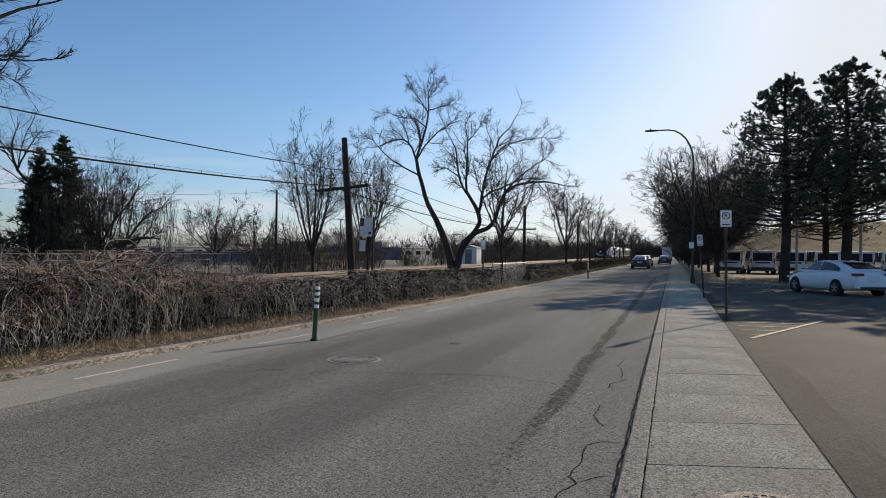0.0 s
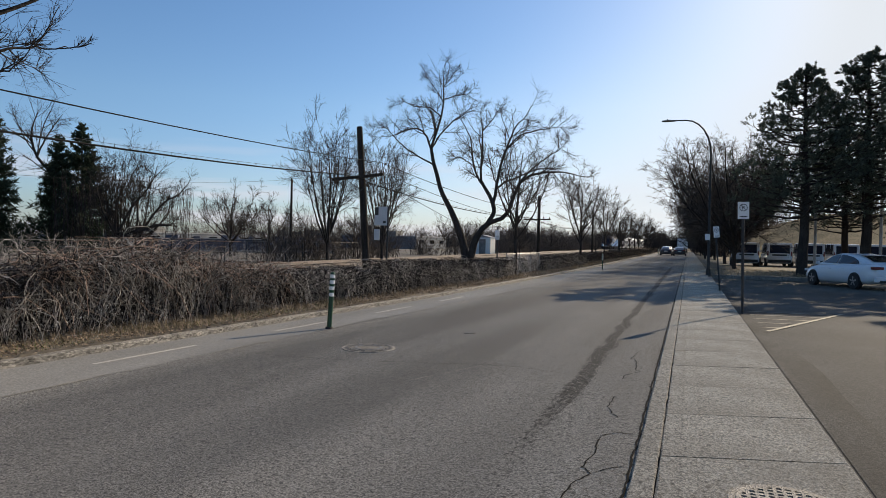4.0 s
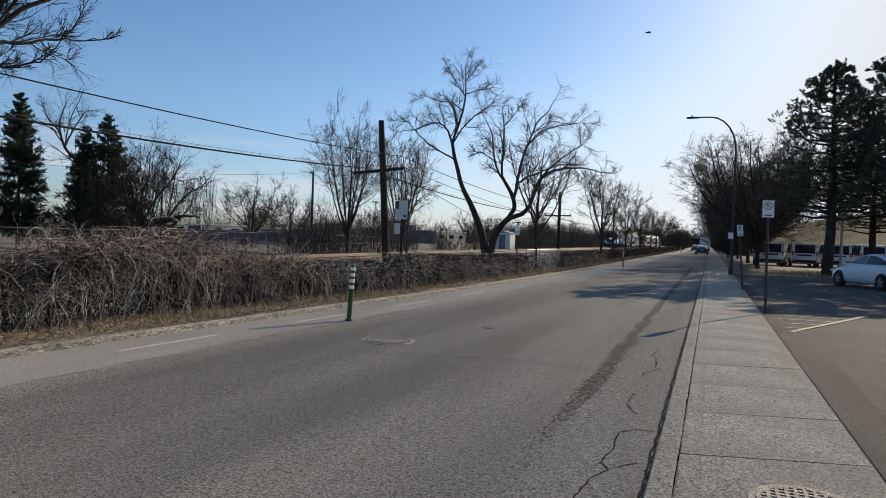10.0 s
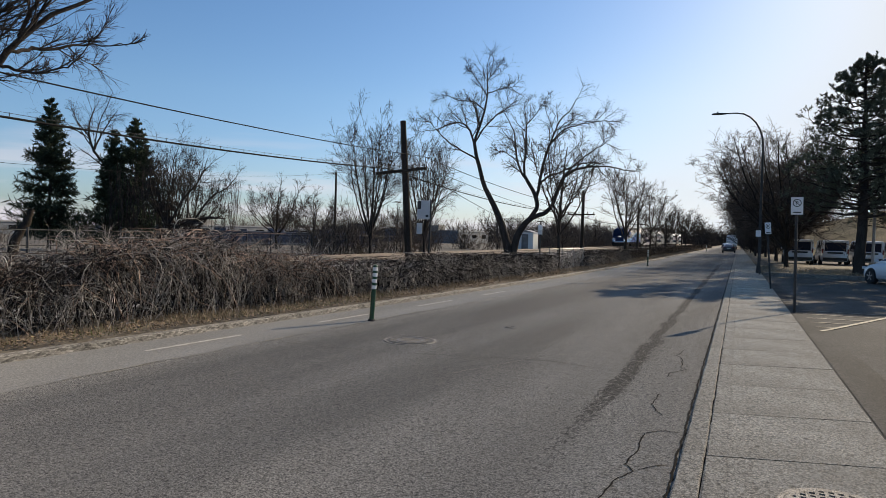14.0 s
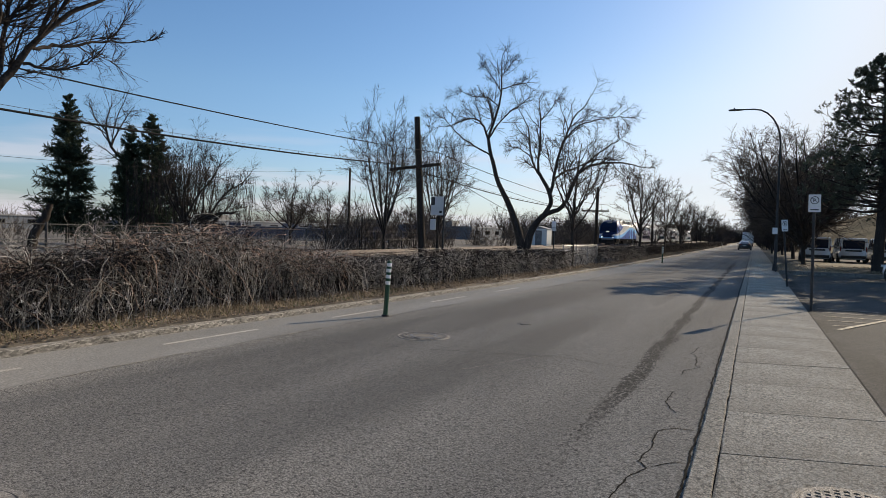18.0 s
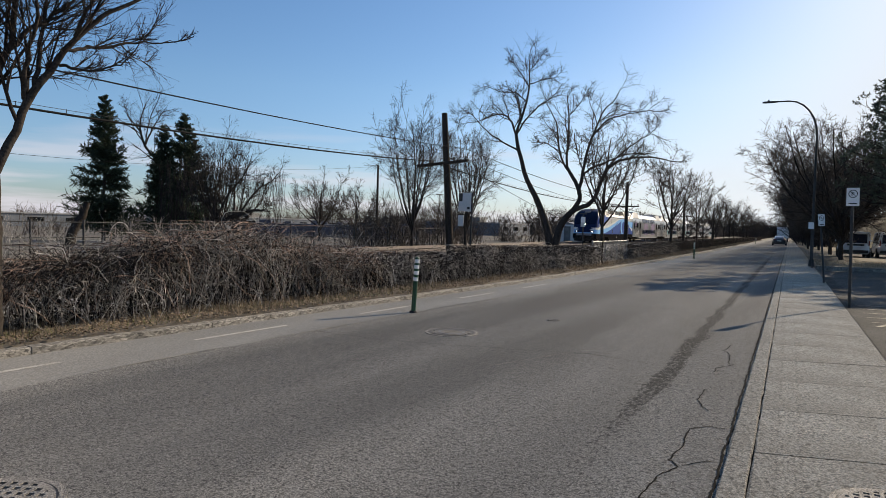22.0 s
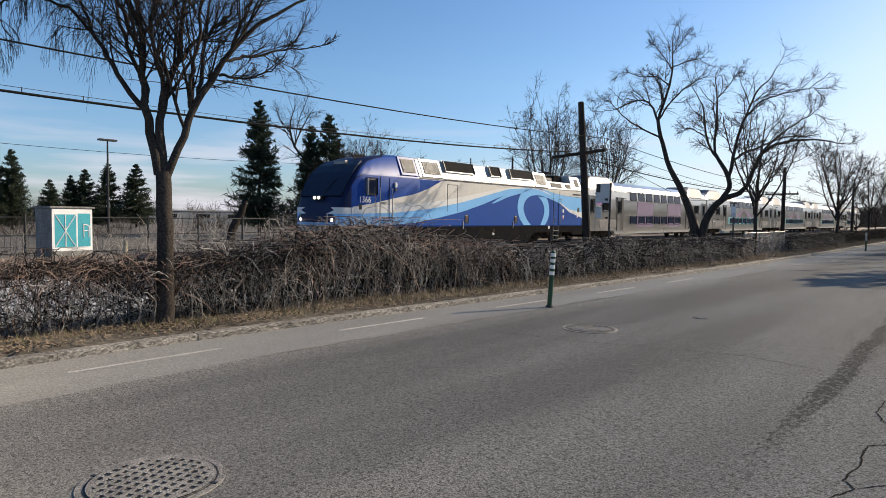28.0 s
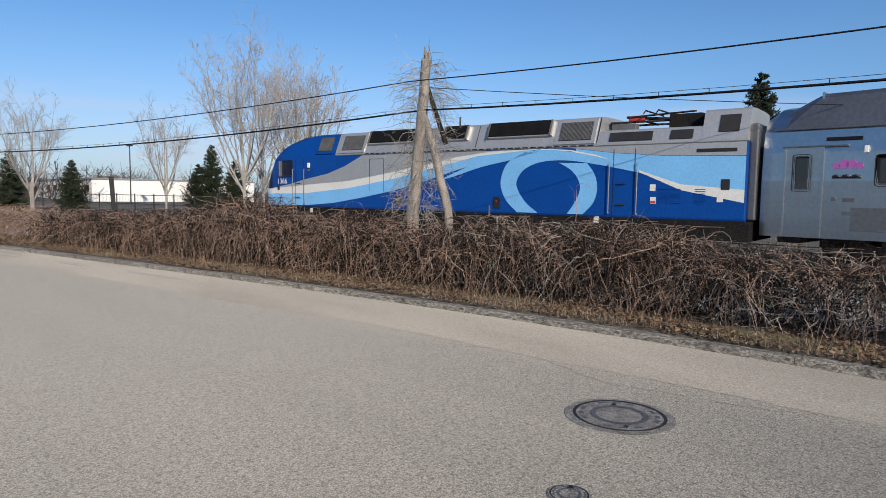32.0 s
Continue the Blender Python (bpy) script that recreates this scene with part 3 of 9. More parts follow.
# track: ballast bed, sleepers, rails
TRACKS = (-13.35, -17.4)
bed = strip("ballast_bed", YS, (-21.5, -20.0, -10.6, -6.0, -4.1), (-0.46, -0.27, -0.27, -0.32, -0.33), "ballast", along=track_at)
tagged(bed, "grey crushed stone ballast under the tracks", "ballast", kind="structure")
for k, u in enumerate(TRACKS):
    for s in (-0.72, 0.72):
        rail = strip("rail", YS, (u + s - 0.07, u + s - 0.03, u + s - 0.035, u + s + 0.035, u + s + 0.03, u + s + 0.07), (-0.24, -0.2, -0.08, -0.08, -0.2, -0.24), "rust", along=track_at)
        tagged(rail, "rusty steel rail with a worn shiny head", "rail", "rails of the tracks", "structure")
sv, sf = [], []
for u in TRACKS:
    for y in np.arange(-50, 130, 0.6):
        p, h = track_at(y, u)
        m = pose(p.x, p.y, -0.24, 0, 0, h)
        b = len(sv)
        sv += [(m @ Vector((x, yy, z)))[:] for z in (-0.06, 0.03) for x, yy in ((-1.3, -0.12), (1.3, -0.12), (1.3, 0.12), (-1.3, 0.12))]
        sf += [[b + q for q in f] for f in ((4, 5, 6, 7), (0, 1, 5, 4), (1, 2, 6, 5), (2, 3, 7, 6), (3, 0, 4, 7))]
sleepers = part("sleepers", mesh_np("sleepers", sv, sf), "pole")
tagged(sleepers, "dark timber sleepers in the ballast", "sleepers", kind="stuff")


# ---- the train: a locomotive and five bilevel coaches; local y runs from the front backwards, +x is the road side ----
M.update({
    "blue": mat("deep_blue_paint", (0.001, 0.052, 0.262), 0.42, scale=1.2, fine=14, vary=0.08, bump=0.02, spec=0.22),
    # cab blue again, darkened: the shade on the train's front put into colour
    "navy": mat("shaded_front_blue", (0.004, 0.012, 0.052), 0.5, scale=1.2, fine=14, vary=0.10, bump=0.02, spec=0.2),
    "lightblue": mat("light_blue_paint", (0.17, 0.43, 0.74), 0.4, scale=1.2, fine=14, vary=0.06, bump=0.02, spec=0.3),
    "silver": mat("silver_paint", (0.52, 0.515, 0.50), 0.45, 0.65, scale=1.4, fine=12, vary=0.05, bump=0.03, stretch=(1, 2, 0.25)),
    "loco_white": mat("white_stripe_paint", (0.62, 0.62, 0.60), 0.45, scale=1.2, fine=14, vary=0.05, bump=0.02),
    "frame_grey": mat("dirty_frame_grey", (0.014, 0.014, 0.016), 0.95, 0.0, spec=0.0, scale=2, fine=20, vary=0.3, bump=0.2, col2=(0.019, 0.018, 0.017)),
    "bogie": mat("bogie_black", (0.02, 0.018, 0.017), 0.95, 0.0, spec=0.0, scale=3, fine=20, vary=0.4, bump=0.3, col2=(0.05, 0.04, 0.032)),
    "grille": mat("dark_grille", (0.03, 0.03, 0.032), 0.7, 0.4, scale=3, fine=40, vary=0.2),
    "slat": mat("grille_slat", (0.16, 0.16, 0.16), 0.6, 0.5, scale=3, fine=40, vary=0.2),
    "radiator": mat("black_radiator", (0.010, 0.010, 0.011), 0.85, 0.0, spec=0.1, scale=3, fine=60, vary=0.3, bump=0.4),
    "coach": mat("coach_aluminium", (0.54, 0.54, 0.535), 0.28, 1.0, scale=1.2, fine=10, vary=0.05, bump=0.02, stretch=(1, 0.4, 3)),
    "coach_low": mat("coach_grey_band", (0.2, 0.2, 0.205), 0.5, 0.9, scale=1.2, fine=10, vary=0.08, bump=0.02),
    "purple": mat("mauve_panel", (0.20, 0.15, 0.23), 0.4, scale=1.2, fine=10, vary=0.08, bump=0.02),
    "teal": mat("teal_panel", (0.12, 0.33, 0.36), 0.4, scale=1.2, fine=10, vary=0.1, bump=0.02),
    "screen": mat("tinted_screen", (0.008, 0.014, 0.035), 0.25, scale=1, fine=10, vary=0.1, bump=0, spec=0.15),
    "headlight": glow("headlight", (1.0, 0.97, 0.9), 6.0),
    "logo_purple": mat("logo_purple", (0.33, 0.10, 0.36), 0.5, vary=0.04, bump=0),
    "logo_ink": mat("logo_ink", (0.012, 0.012, 0.03), 0.5, vary=0.04, bump=0),
})


def curve_at(pts, ys):
    return np.interp(ys, [a for a, b in pts], [b for a, b in pts])


def band(top, low, y0, y1, x, d=0.004, n=70):
    """A painted stripe on the flat side, between two curves of (y, z)."""
    ys = np.linspace(y0, y1, n)
    t, b = curve_at(top, ys), curve_at(low, ys)
    t = np.maximum(t, b + 0.002)
    bm = bmesh.new()
    rows = [[bm.verts.new((x + dx, y, z)) for y, z in zip(ys, zz)] for zz, dx in ((b, 0), (b, d), (t, d), (t, 0))]
    for r0, r1 in zip(rows, rows[1:]):
        for i in range(n - 1):
            bm.faces.new((r0[i], r0[i + 1], r1[i + 1], r1[i]))
    for i in (0, n - 1):
        bm.faces.new([r[i] for r in rows])
    bmesh.ops.recalc_face_normals(bm, faces=bm.faces)
    return bm


def smooth_pts(pts, n=6):
    """A rounder outline through the given corners (Catmull-Rom)."""
    p = [Vector((*q, 0)) for q in pts]
    out = []
    for i in range(len(p) - 1):
        a, b, c, d = p[max(i - 1, 0)], p[i], p[i + 1], p[min(i + 2, len(p) - 1)]
        for j in range(n):
            t = j / n
            q = 0.5 * ((2 * b) + (c - a) * t + (2 * a - 5 * b + 4 * c - d) * t * t + (3 * b - a - 3 * c + d) * t ** 3)
            out.append((q.x, q.y))
    return out + [pts[-1]]


def letters(text, size, parent, m, material, name="number"):
    cu = bpy.data.curves.new(name, "FONT")
    cu.body, cu.size, cu.extrude, cu.align_x = text, size, 0.004, "LEFT"
    tmp = bpy.data.objects.new(name, cu)
    me = bpy.data.meshes.new_from_object(tmp)
    me.materials.clear()
    bpy.data.objects.remove(tmp)
    o = part(name, me, material, parent)
    o.matrix_local = m
    return o


def wheelset(parent, y, r=0.5, z0=0.0):
    bm = bmesh.new()
    for s in (-1, 1):
        rod(bm, (s * 0.66, y, z0 + r), (s * 0.80, y, z0 + r), r, n=28)
        rod(bm, (s * 0.80, y, z0 + r), (s * 0.82, y, z0 + r), r * 0.8, r * 0.7, n=20)
    rod(bm, (-0.98, y, z0 + r), (0.98, y, z0 + r), 0.09, n=12)
    return part("wheelset", bm, "bogie", parent)


def bogie(parent, y, half, r=0.5):
    bm = bmesh.new()
    for s in (-1, 1):
        side = [(y - half - 0.45, 0.55), (y - half - 0.45, 0.72), (y - half * 0.6, 0.78), (y - half * 0.35, 0.62), (y + half * 0.35, 0.62), (y + half * 0.6, 0.78), (y + half + 0.45, 0.72), (y + half + 0.45, 0.55),
                (y + half * 0.5, 0.50), (y + half * 0.3, 0.38), (y - half * 0.3, 0.38), (y - half * 0.5, 0.50)]
        prism(bm, side, s * 1.02, s * 1.14)
        for q in (-1, 1):
            box(bm, s * 1.0, s * 1.22, y + q * half - 0.17, y + q * half + 0.17, 0.36, 0.66, 0.03)
            for e in (-0.3, 0.3):
                rod(bm, (s * 1.12, y + q * half + e, 0.5), (s * 1.12, y + q * half + e, 0.82), 0.085, n=10)
            rod(bm, (s * 1.2, y + q * half, 0.5), (s * 1.26, y + q * half, 0.5), 0.12, n=14)
        rod(bm, (s * 1.24, y - 0.25, 0.45), (s * 1.24, y + 0.12, 0.85), 0.045, n=8)
        box(bm, s * 1.1, s * 1.3, y - half * 0.25, y + half * 0.25, 0.62, 0.8, 0.02)
    box(bm, -1.0, 1.0, y - 0.3, y + 0.3, 0.5, 0.75)
    b = part("bogie", bm, "bogie", parent, "black cast bogie frame with springs")
    wheelset(b, y - half, r), wheelset(b, y + half, r)
    return b


def slats(x0, z0, x1, z1, y0, y1, n):
    """Upright slats on a sloping roof side, from its low edge to its high edge."""
    bm = bmesh.new()
    d = Vector((x1 - x0, 0, z1 - z0))
    nrm = Vector((d.z, 0, -d.x)).normalized()
    for i in range(n):
        y = y0 + (y1 - y0) * (i + 0.5) / n
        w = (y1 - y0) / n * 0.3
        c = [Vector((x0, y, z0)) + d * t + nrm * o + Vector((0, s * w, 0)) for t in (0, 1) for o in (0, 0.012) for s in (-1, 1)]
        v = [bm.verts.new(q) for q in c]
        for f in ((2, 3, 7, 6), (0, 2, 6, 4), (1, 5, 7, 3)):
            bm.faces.new([v[k] for k in f])
    return bm


def sloped(x0, z0, x1, z1, y0, y1, o, th=0.03, inset=0.0):
    """A plate lying on the sloping roof side, o proud of it."""
    d = Vector((x1 - x0, 0, z1 - z0))
    nrm = Vector((d.z, 0, -d.x)).normalized()
    bm = bmesh.new()
    c = [Vector((x0, y, z0)) + d * t + nrm * q for q in (o - th, o) for t, y in ((inset, y0), (1 - inset, y0), (1 - inset, y1), (inset, y1))]
    v = [bm.verts.new(q) for q in c]
    for f in ((4, 5, 6, 7), (0, 1, 5, 4), (1, 2, 6, 5), (2, 3, 7, 6), (3, 0, 4, 7)):
        bm.faces.new([v[k] for k in f])
    bmesh.ops.recalc_face_normals(bm, faces=bm.faces)
    return bm


def loft(sections, cap=True):
    """Rings of equal count joined to a skin."""
    bm = bmesh.new()
    rs = [[bm.verts.new(p) for p in s] for s in sections]
    n = len(rs[0])
    for a, b in zip(rs, rs[1:]):
        for i in range(n):
            bm.faces.new((a[i], a[(i + 1) % n], b[(i + 1) % n], b[i]))
    if cap:
        bm.faces.new(rs[0][::-1]), bm.faces.new(rs[-1])
    bmesh.ops.recalc_face_normals(bm, faces=bm.faces)
    return bm


W2, SEAM, ROOF, BOT, LOCO = 1.49, 3.40, 4.36, 1.17, 21.7
NOSE_LINE = ((0.0, 1.62), (0.06, 1.85), (0.18, 2.2), (0.38, 2.62), (0.62, 3.05), (0.9, 3.42), (1.25, 3.76), (1.7, 4.02), (2.2, 4.18), (2.8, 4.29), (3.55, 4.36))


def loco_ring(y):
    top = float(curve_at(NOSE_LINE, y))
    w = float(np.interp(y, (0, 0.1, 0.3, 0.6, 1.0), (1.2, 1.32, 1.42, 1.47, W2)))
    sh = min(SEAM, top - 0.16)
    iw = w - 0.42 * (top - sh) / (ROOF - SEAM) - (0.06 if top < SEAM else 0)
    half = [(w - 0.03, BOT), (w, BOT + 0.06), (w, sh - 0.05), (w - 0.015, sh), (iw + 0.06, top - 0.08), (iw - 0.05, top), (iw * 0.5, top + 0.03)]
    return [(x, y, z) for x, z in half] + [(-x, y, z) for x, z in half[::-1]]


def locomotive():
    e = thing("locomotive", (0, 0, 0), "blue and silver passenger locomotive with swoosh stripes, on the track", "locomotive")
    ys = [0, 0.06, 0.18, 0.38, 0.62, 0.9, 1.25, 1.7, 2.2, 2.8, 3.55]
    body = part("cab", loft([loco_ring(y) for y in ys + [4.87, 4.9]]), "blue", e, "deep blue rounded driver's cab, its front darkened by painted shade", smooth=True)
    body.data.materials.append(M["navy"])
    # forward-facing faces get the darker blue, a painted shade
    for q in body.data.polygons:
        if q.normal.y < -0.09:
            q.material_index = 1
    # stripes carried round the nose
    for z0, z1, c in ((BOT + 0.06, 1.71, "lightblue"), (1.712, 1.97, "loco_white")):
        rows = []
        for z in (z0, z1):
            y0 = float(np.interp(z, [b for a, b in NOSE_LINE], [a for a, b in NOSE_LINE]))
            line = []
            for q in (0.62, 0.45, 0.3, 0.18, 0.1, 0.05, 0.0):
                y = y0 + q * (0.62 - y0) / 0.62
                line.append((float(np.interp(y, (0, 0.1, 0.3, 0.6, 1.0), (1.2, 1.32, 1.42, 1.47, W2))) + 0.006, y - 0.006 * (1 - q), z))
            rows.append(line + [(-x, y, z) for x, y, z in line[::-1]])
        v = rows[0] + rows[1]
        n = len(rows[0])
        part("nose_stripe", mesh_np("nose_stripe", v, [[i, i + 1, n + i + 1, n + i] for i in range(n - 1)]), c, e)
    # main side walls and roof behind the cab
    ring = [(W2 - 0.03, BOT), (W2, BOT + 0.06), (W2, SEAM - 0.05), (W2 - 0.015, SEAM)]
    ring = [(x, z) for x, z in ring] + [(-x, z) for x, z in ring[::-1]]
    hull = part("hull", loft([[(x, y, z) for x, z in ring] for y in (4.9, LOCO - 0.35)]), "blue", e)
    hood_pts = [(W2 - 0.03, SEAM + 0.02), (W2 - 0.03, SEAM + 0.10), (1.13, ROOF - 0.06), (1.05, ROOF), (0.5, ROOF + 0.03)]
    hood_pts += [(-x, z) for x, z in hood_pts[::-1]]
    part("roof_hood", loft([[(x, y, z) for x, z in hood_pts] for y in (4.9, 16.9)]), "silver", e, "silver roof hood with sloping sides")
    low = [(W2 - 0.03, SEAM + 0.02), (W2 - 0.03, SEAM + 0.06), (1.3, 3.86), (1.2, 3.9), (0.5, 3.92)]
    low += [(-x, z) for x, z in low[::-1]]
    part("low_roof", loft([[(x, y, z) for x, z in low] for y in (16.9, 20.1)]), "silver", e)
    part("rear_hood", loft([[(x, y, z) for x, z in hood_pts] for y in (20.1, 20.45, LOCO - 0.35)]), "silver", e)
    part("end_wall", boxed(-1.2, 1.2, LOCO - 0.35, LOCO - 0.12, 1.2, 3.9, 0.05), "coach_low", e)
    part("gangway", boxed(-0.55, 0.55, LOCO - 0.12, LOCO + 0.05, 1.15, 3.3, 0.03), "rubber", e)
    for s in (-1, 1):
        x = W2 + 0.001
        sil = part("silver_panel", band(((0.62, 2.0), (1.84, 2.17), (3.06, 2.41), (4.43, 2.63), (5.5, 2.94), (6.53, 3.37), (14.6, 3.37)), ((0.6, 1.75), (3.06, 1.8), (5.68, 2.03), (8.24, 2.41), (10.66, 2.89), (12.36, 3.22), (14.6, 3.36)), 0.7, 14.6, x, 0.003), "silver", e)
        whi = part("white_stripe", band(((0.6, 1.97), (3.06, 2.15), (5.67, 2.31), (7.4, 2.54), (9.86, 2.91), (11.44, 3.19), (12.96, 3.34), (15.0, 3.38)), ((0.5, 1.7), (3.06, 1.76), (5.68, 2.0), (8.24, 2.38), (10.66, 2.86), (12.36, 3.19), (15.0, 3.37)), 0.62, 15.0, x, 0.006), "loco_white", e)
        lig = part("light_stripe", band(((0.5, 1.72), (3.06, 1.78), (5.68, 2.01), (8.24, 2.39), (10.66, 2.87), (12.36, 3.2), (14.6, 3.36)), ((0.4, 1.2), (3.05, 1.24), (4.8, 1.37), (6.55, 1.63), (8.25, 1.92), (9.9, 2.3), (11.46, 2.72), (13.0, 3.05), (14.6, 3.32)), 0.58, 14.6, x, 0.009), "lightblue", e)
        ring_out = [(14.05, 1.23), (13.62, 1.6), (13.38, 2.05), (13.38, 2.45), (13.6, 2.9), (14.1, 3.2), (14.87, 3.34), (15.88, 3.27), (17.29, 2.99), (18.2, 2.68), (18.34, 2.6)]
        ring_in = [(18.3, 2.56), (17.03, 2.81), (15.9, 2.97), (14.95, 2.94), (14.3, 2.7), (14.0, 2.3), (14.08, 1.95), (14.4, 1.55), (14.85, 1.23)]
        part("ring_stripe", prisms(smooth_pts(ring_out) + smooth_pts(ring_in), x, x + 0.012), "lightblue", e)
        part("crescent", prisms(smooth_pts([(15.6, 2.9), (16.1, 2.62), (16.38, 2.19), (16.3, 1.75), (15.95, 1.23)]) + smooth_pts([(16.5, 1.23), (16.85, 1.6), (16.98, 2.05), (16.88, 2.5), (16.61, 2.87)]), x, x + 0.012), "lightblue", e)
        part("streak", prisms(smooth_pts([(10.8, 2.38), (11.0, 2.49), (12.37, 2.96), (13.6, 3.19), (14.9, 3.3)]) + smooth_pts([(14.3, 3.17), (13.7, 3.02), (12.5, 2.80), (11.2, 2.45), (10.8, 2.38)])[:-1], x, x + 0.012), "lightblue", e)
        part("rear_light_panel", band(((16.0, 3.36), (17.6, 3.16), (19.0, 3.05), (LOCO - 0.36, 2.98)), ((16.0, 3.3), (16.9, 3.06), (17.75, 2.8), (19.6, 2.17), (LOCO - 0.36, 2.02)), 16.2, LOCO - 0.36, x, 0.003), "lightblue", e)
        part("rear_silver_panel", band(((15.0, 3.385), (LOCO, 3.385)), ((15.0, 3.38), (16.0, 3.37), (17.6, 3.17), (19.0, 3.06), (LOCO, 2.99)), 15.2, LOCO - 0.36, x, 0.003), "silver", e)
        part("rear_white_stripe", band(((14.8, 3.385), (16.0, 3.31), (16.9, 3.13), (17.75, 2.84), (18.6, 2.53), (19.6, 2.2), (LOCO, 2.02)), ((14.8, 3.36), (16.0, 3.27), (16.9, 3.03), (18.5, 2.5), (19.6, 2.03), (LOCO, 1.62)), 14.9, LOCO - 0.36, x, 0.007), "loco_white", e)
        if s < 0:
            for o in e.children:
                if o.name.split(".")[0].endswith(("_panel", "stripe", "crescent", "streak")):
                    o.matrix_local = Matrix.Diagonal((-1, 1, 1, 1))
    # windscreen on the sloping front
    pts = [(0.26, 2.42), (0.62, 3.05), (0.9, 3.42), (1.25, 3.76), (1.55, 3.95)]
    sec = []
    for (y, z), w in zip(pts, (1.26, 1.34, 1.3, 1.22, 1.1)):
        sec.append([(w, y - 0.05, z + 0.045), (-w, y - 0.05, z + 0.045), (-w, y + 0.02, z - 0.03), (w, y + 0.02, z - 0.03)])
    part("windscreen", loft(sec), "screen", e, "dark sloping windscreen")
    part("wiper", rods((0.2, 0.22, 2.56), (0.55, 0.62, 3.2), 0.015, n=6), "black", e)
    part("headlight_box", boxed(-0.3, 0.3, 0.05, 0.4, 2.28, 2.46, 0.03), "black", e)
    for x in (-0.13, 0.13):
        part("headlight", rods((x, 0.02, 2.37), (x, 0.06, 2.37), 0.055, n=16), "headlight", e)
    for x in (-0.98, 0.98):
        part("headlight", rods((x, -0.03, 1.46), (x, 0.08, 1.46), 0.065, n=16), "headlight", e)
    part("number_box", boxed(-0.35, 0.35, 1.28, 1.5, 3.84, 4.0, 0.02), "coach_low", e)
    bm = bmesh.new()
    for i in range(5):
        rod(bm, (0.35 + 0.02 * i, 1.9 + 0.16 * i, 4.1), (0.35 + 0.02 * i, 1.66 + 0.16 * i, 4.32), 0.035, 0.06, n=10)
    part("air_horns", bm, "black", e)
    # cab side windows, mirrors, doors with handrails
    for s in (-1, 1):
        x = s * W2
        part("cab_window", boxed(x - 0.02, x + s * 0.012, 1.44, 2.07, 2.55, 3.22, 0.05), "screen", e)
        part("window_frame", boxed(x - 0.02, x + s * 0.008, 1.40, 2.11, 2.51, 3.26, 0.05), "black", e)
        part("mirror", boxed(x + s * 0.05, x + s * 0.2, 1.34, 1.42, 2.52, 3.22, 0.02), "metal", e)
        for yd in (2.58, 17.85):
            w = 0.39 if yd < 5 else 0.45
            part("door_seam", boxed(x, x + s * 0.014, yd - w + 0.1, yd - w + 0.115, 1.2, SEAM - 0.1), "black", e)
            part("door_seam", boxed(x, x + s * 0.014, yd + w - 0.115, yd + w - 0.1, 1.2, SEAM - 0.1), "black", e)
            for q in (-1, 1):
                bm = bmesh.new()
                rod(bm, (x + s * 0.09, yd + q * w, 1.28), (x + s * 0.09, yd + q * w, 2.86), 0.019, n=8)
                for z in (1.30, 2.84):
                    rod(bm, (x, yd + q * w, z), (x + s * 0.09, yd + q * w, z), 0.019, n=8)
                part("handrail", bm, "metal", e)
            for z in (1.55, 2.2):
                part("door_latch", boxed(x, x + s * 0.05, yd - 0.22, yd + 0.06, z, z + 0.035, 0.008), "dark_metal", e)
            bm = bmesh.new()
            for z in (0.28, 0.56, 0.86):
                box(bm, x - s * 0.24, x + s * 0.02, yd - 0.33, yd + 0.33, z, z + 0.035)
            for q in (-0.33, 0.31):
                box(bm, x - s * 0.2, x + s * 0.01, yd + q, yd + q + 0.025, 0.25, 1.15)
            part("steps", bm, "slat", e)
        part("side_lamp", boxed(x, x + s * 0.07, 3.16, 3.30, 2.9, 3.12, 0.025), "sign_white", e)
        part("side_lamp", rods((x, 3.23, 2.8), (x + s * 0.06, 3.23, 2.8), 0.055, n=14), "slat", e)
        part("marker_plate", boxed(x, x + s * 0.012, 1.02, 1.18, 1.9, 2.12), "black", e)
        for y in (8.55, 13.2):
            part("brake_recess", boxed(x - 0.02, x + s * 0.016, y - 0.15, y + 0.15, 1.34, 1.74, 0.04), "black", e)
            part("brake_button", rods((x + s * 0.01, y, 1.6), (x + s * 0.03, y, 1.6), 0.032, n=14), "red", e)
            part("lever", boxed(x, x + s * 0.03, y - 0.32, y - 0.27, 1.05, 1.45), "metal", e)
        bm = bmesh.new()
        for y, h in ((6.95, 3.2), (7.75, 3.2)):
            box(bm, x, x + s * 0.013, y, y + 0.015, 1.9, h)
        box(bm, x, x + s * 0.013, 6.95, 7.75, 3.2, 3.215)
        part("hatch_seam", bm, "frame_grey", e)
        for y0, z0, z1, y1 in ((18.95, 1.65, 2.05, 19.25), (19.3, 1.65, 2.05, 19.6), (20.0, 1.65, 2.05, 20.3)):
            bm = bmesh.new()
            for i in range(7):
                z = z0 + (z1 - z0) * i / 6
                box(bm, x, x + s * 0.016, y0, y1, z, z + 0.022)
            part("vent_louvre", bm, "blue", e)
        for y, z, c in ((18.7, 1.62, "loco_white"), (18.68, 2.0, "loco_white"), (20.62, 1.7, "loco_white"), (3.3, 0.92, "loco_white"), (10.9, 0.72, "loco_white"), (16.9, 0.98, "loco_white")):
            part("label_plate", boxed(x, x + s * 0.015, y, y + 0.17, z, z + 0.2), c, e)
        part("label_plate", boxed(x, x + s * 0.016, 18.71, 18.86, 1.63, 1.7), "red", e)
        part("maker_bar", boxed(x, x + s * 0.013, 20.0, 21.1, 3.12, 3.22), "black", e, "dark bar where the maker's name stands")
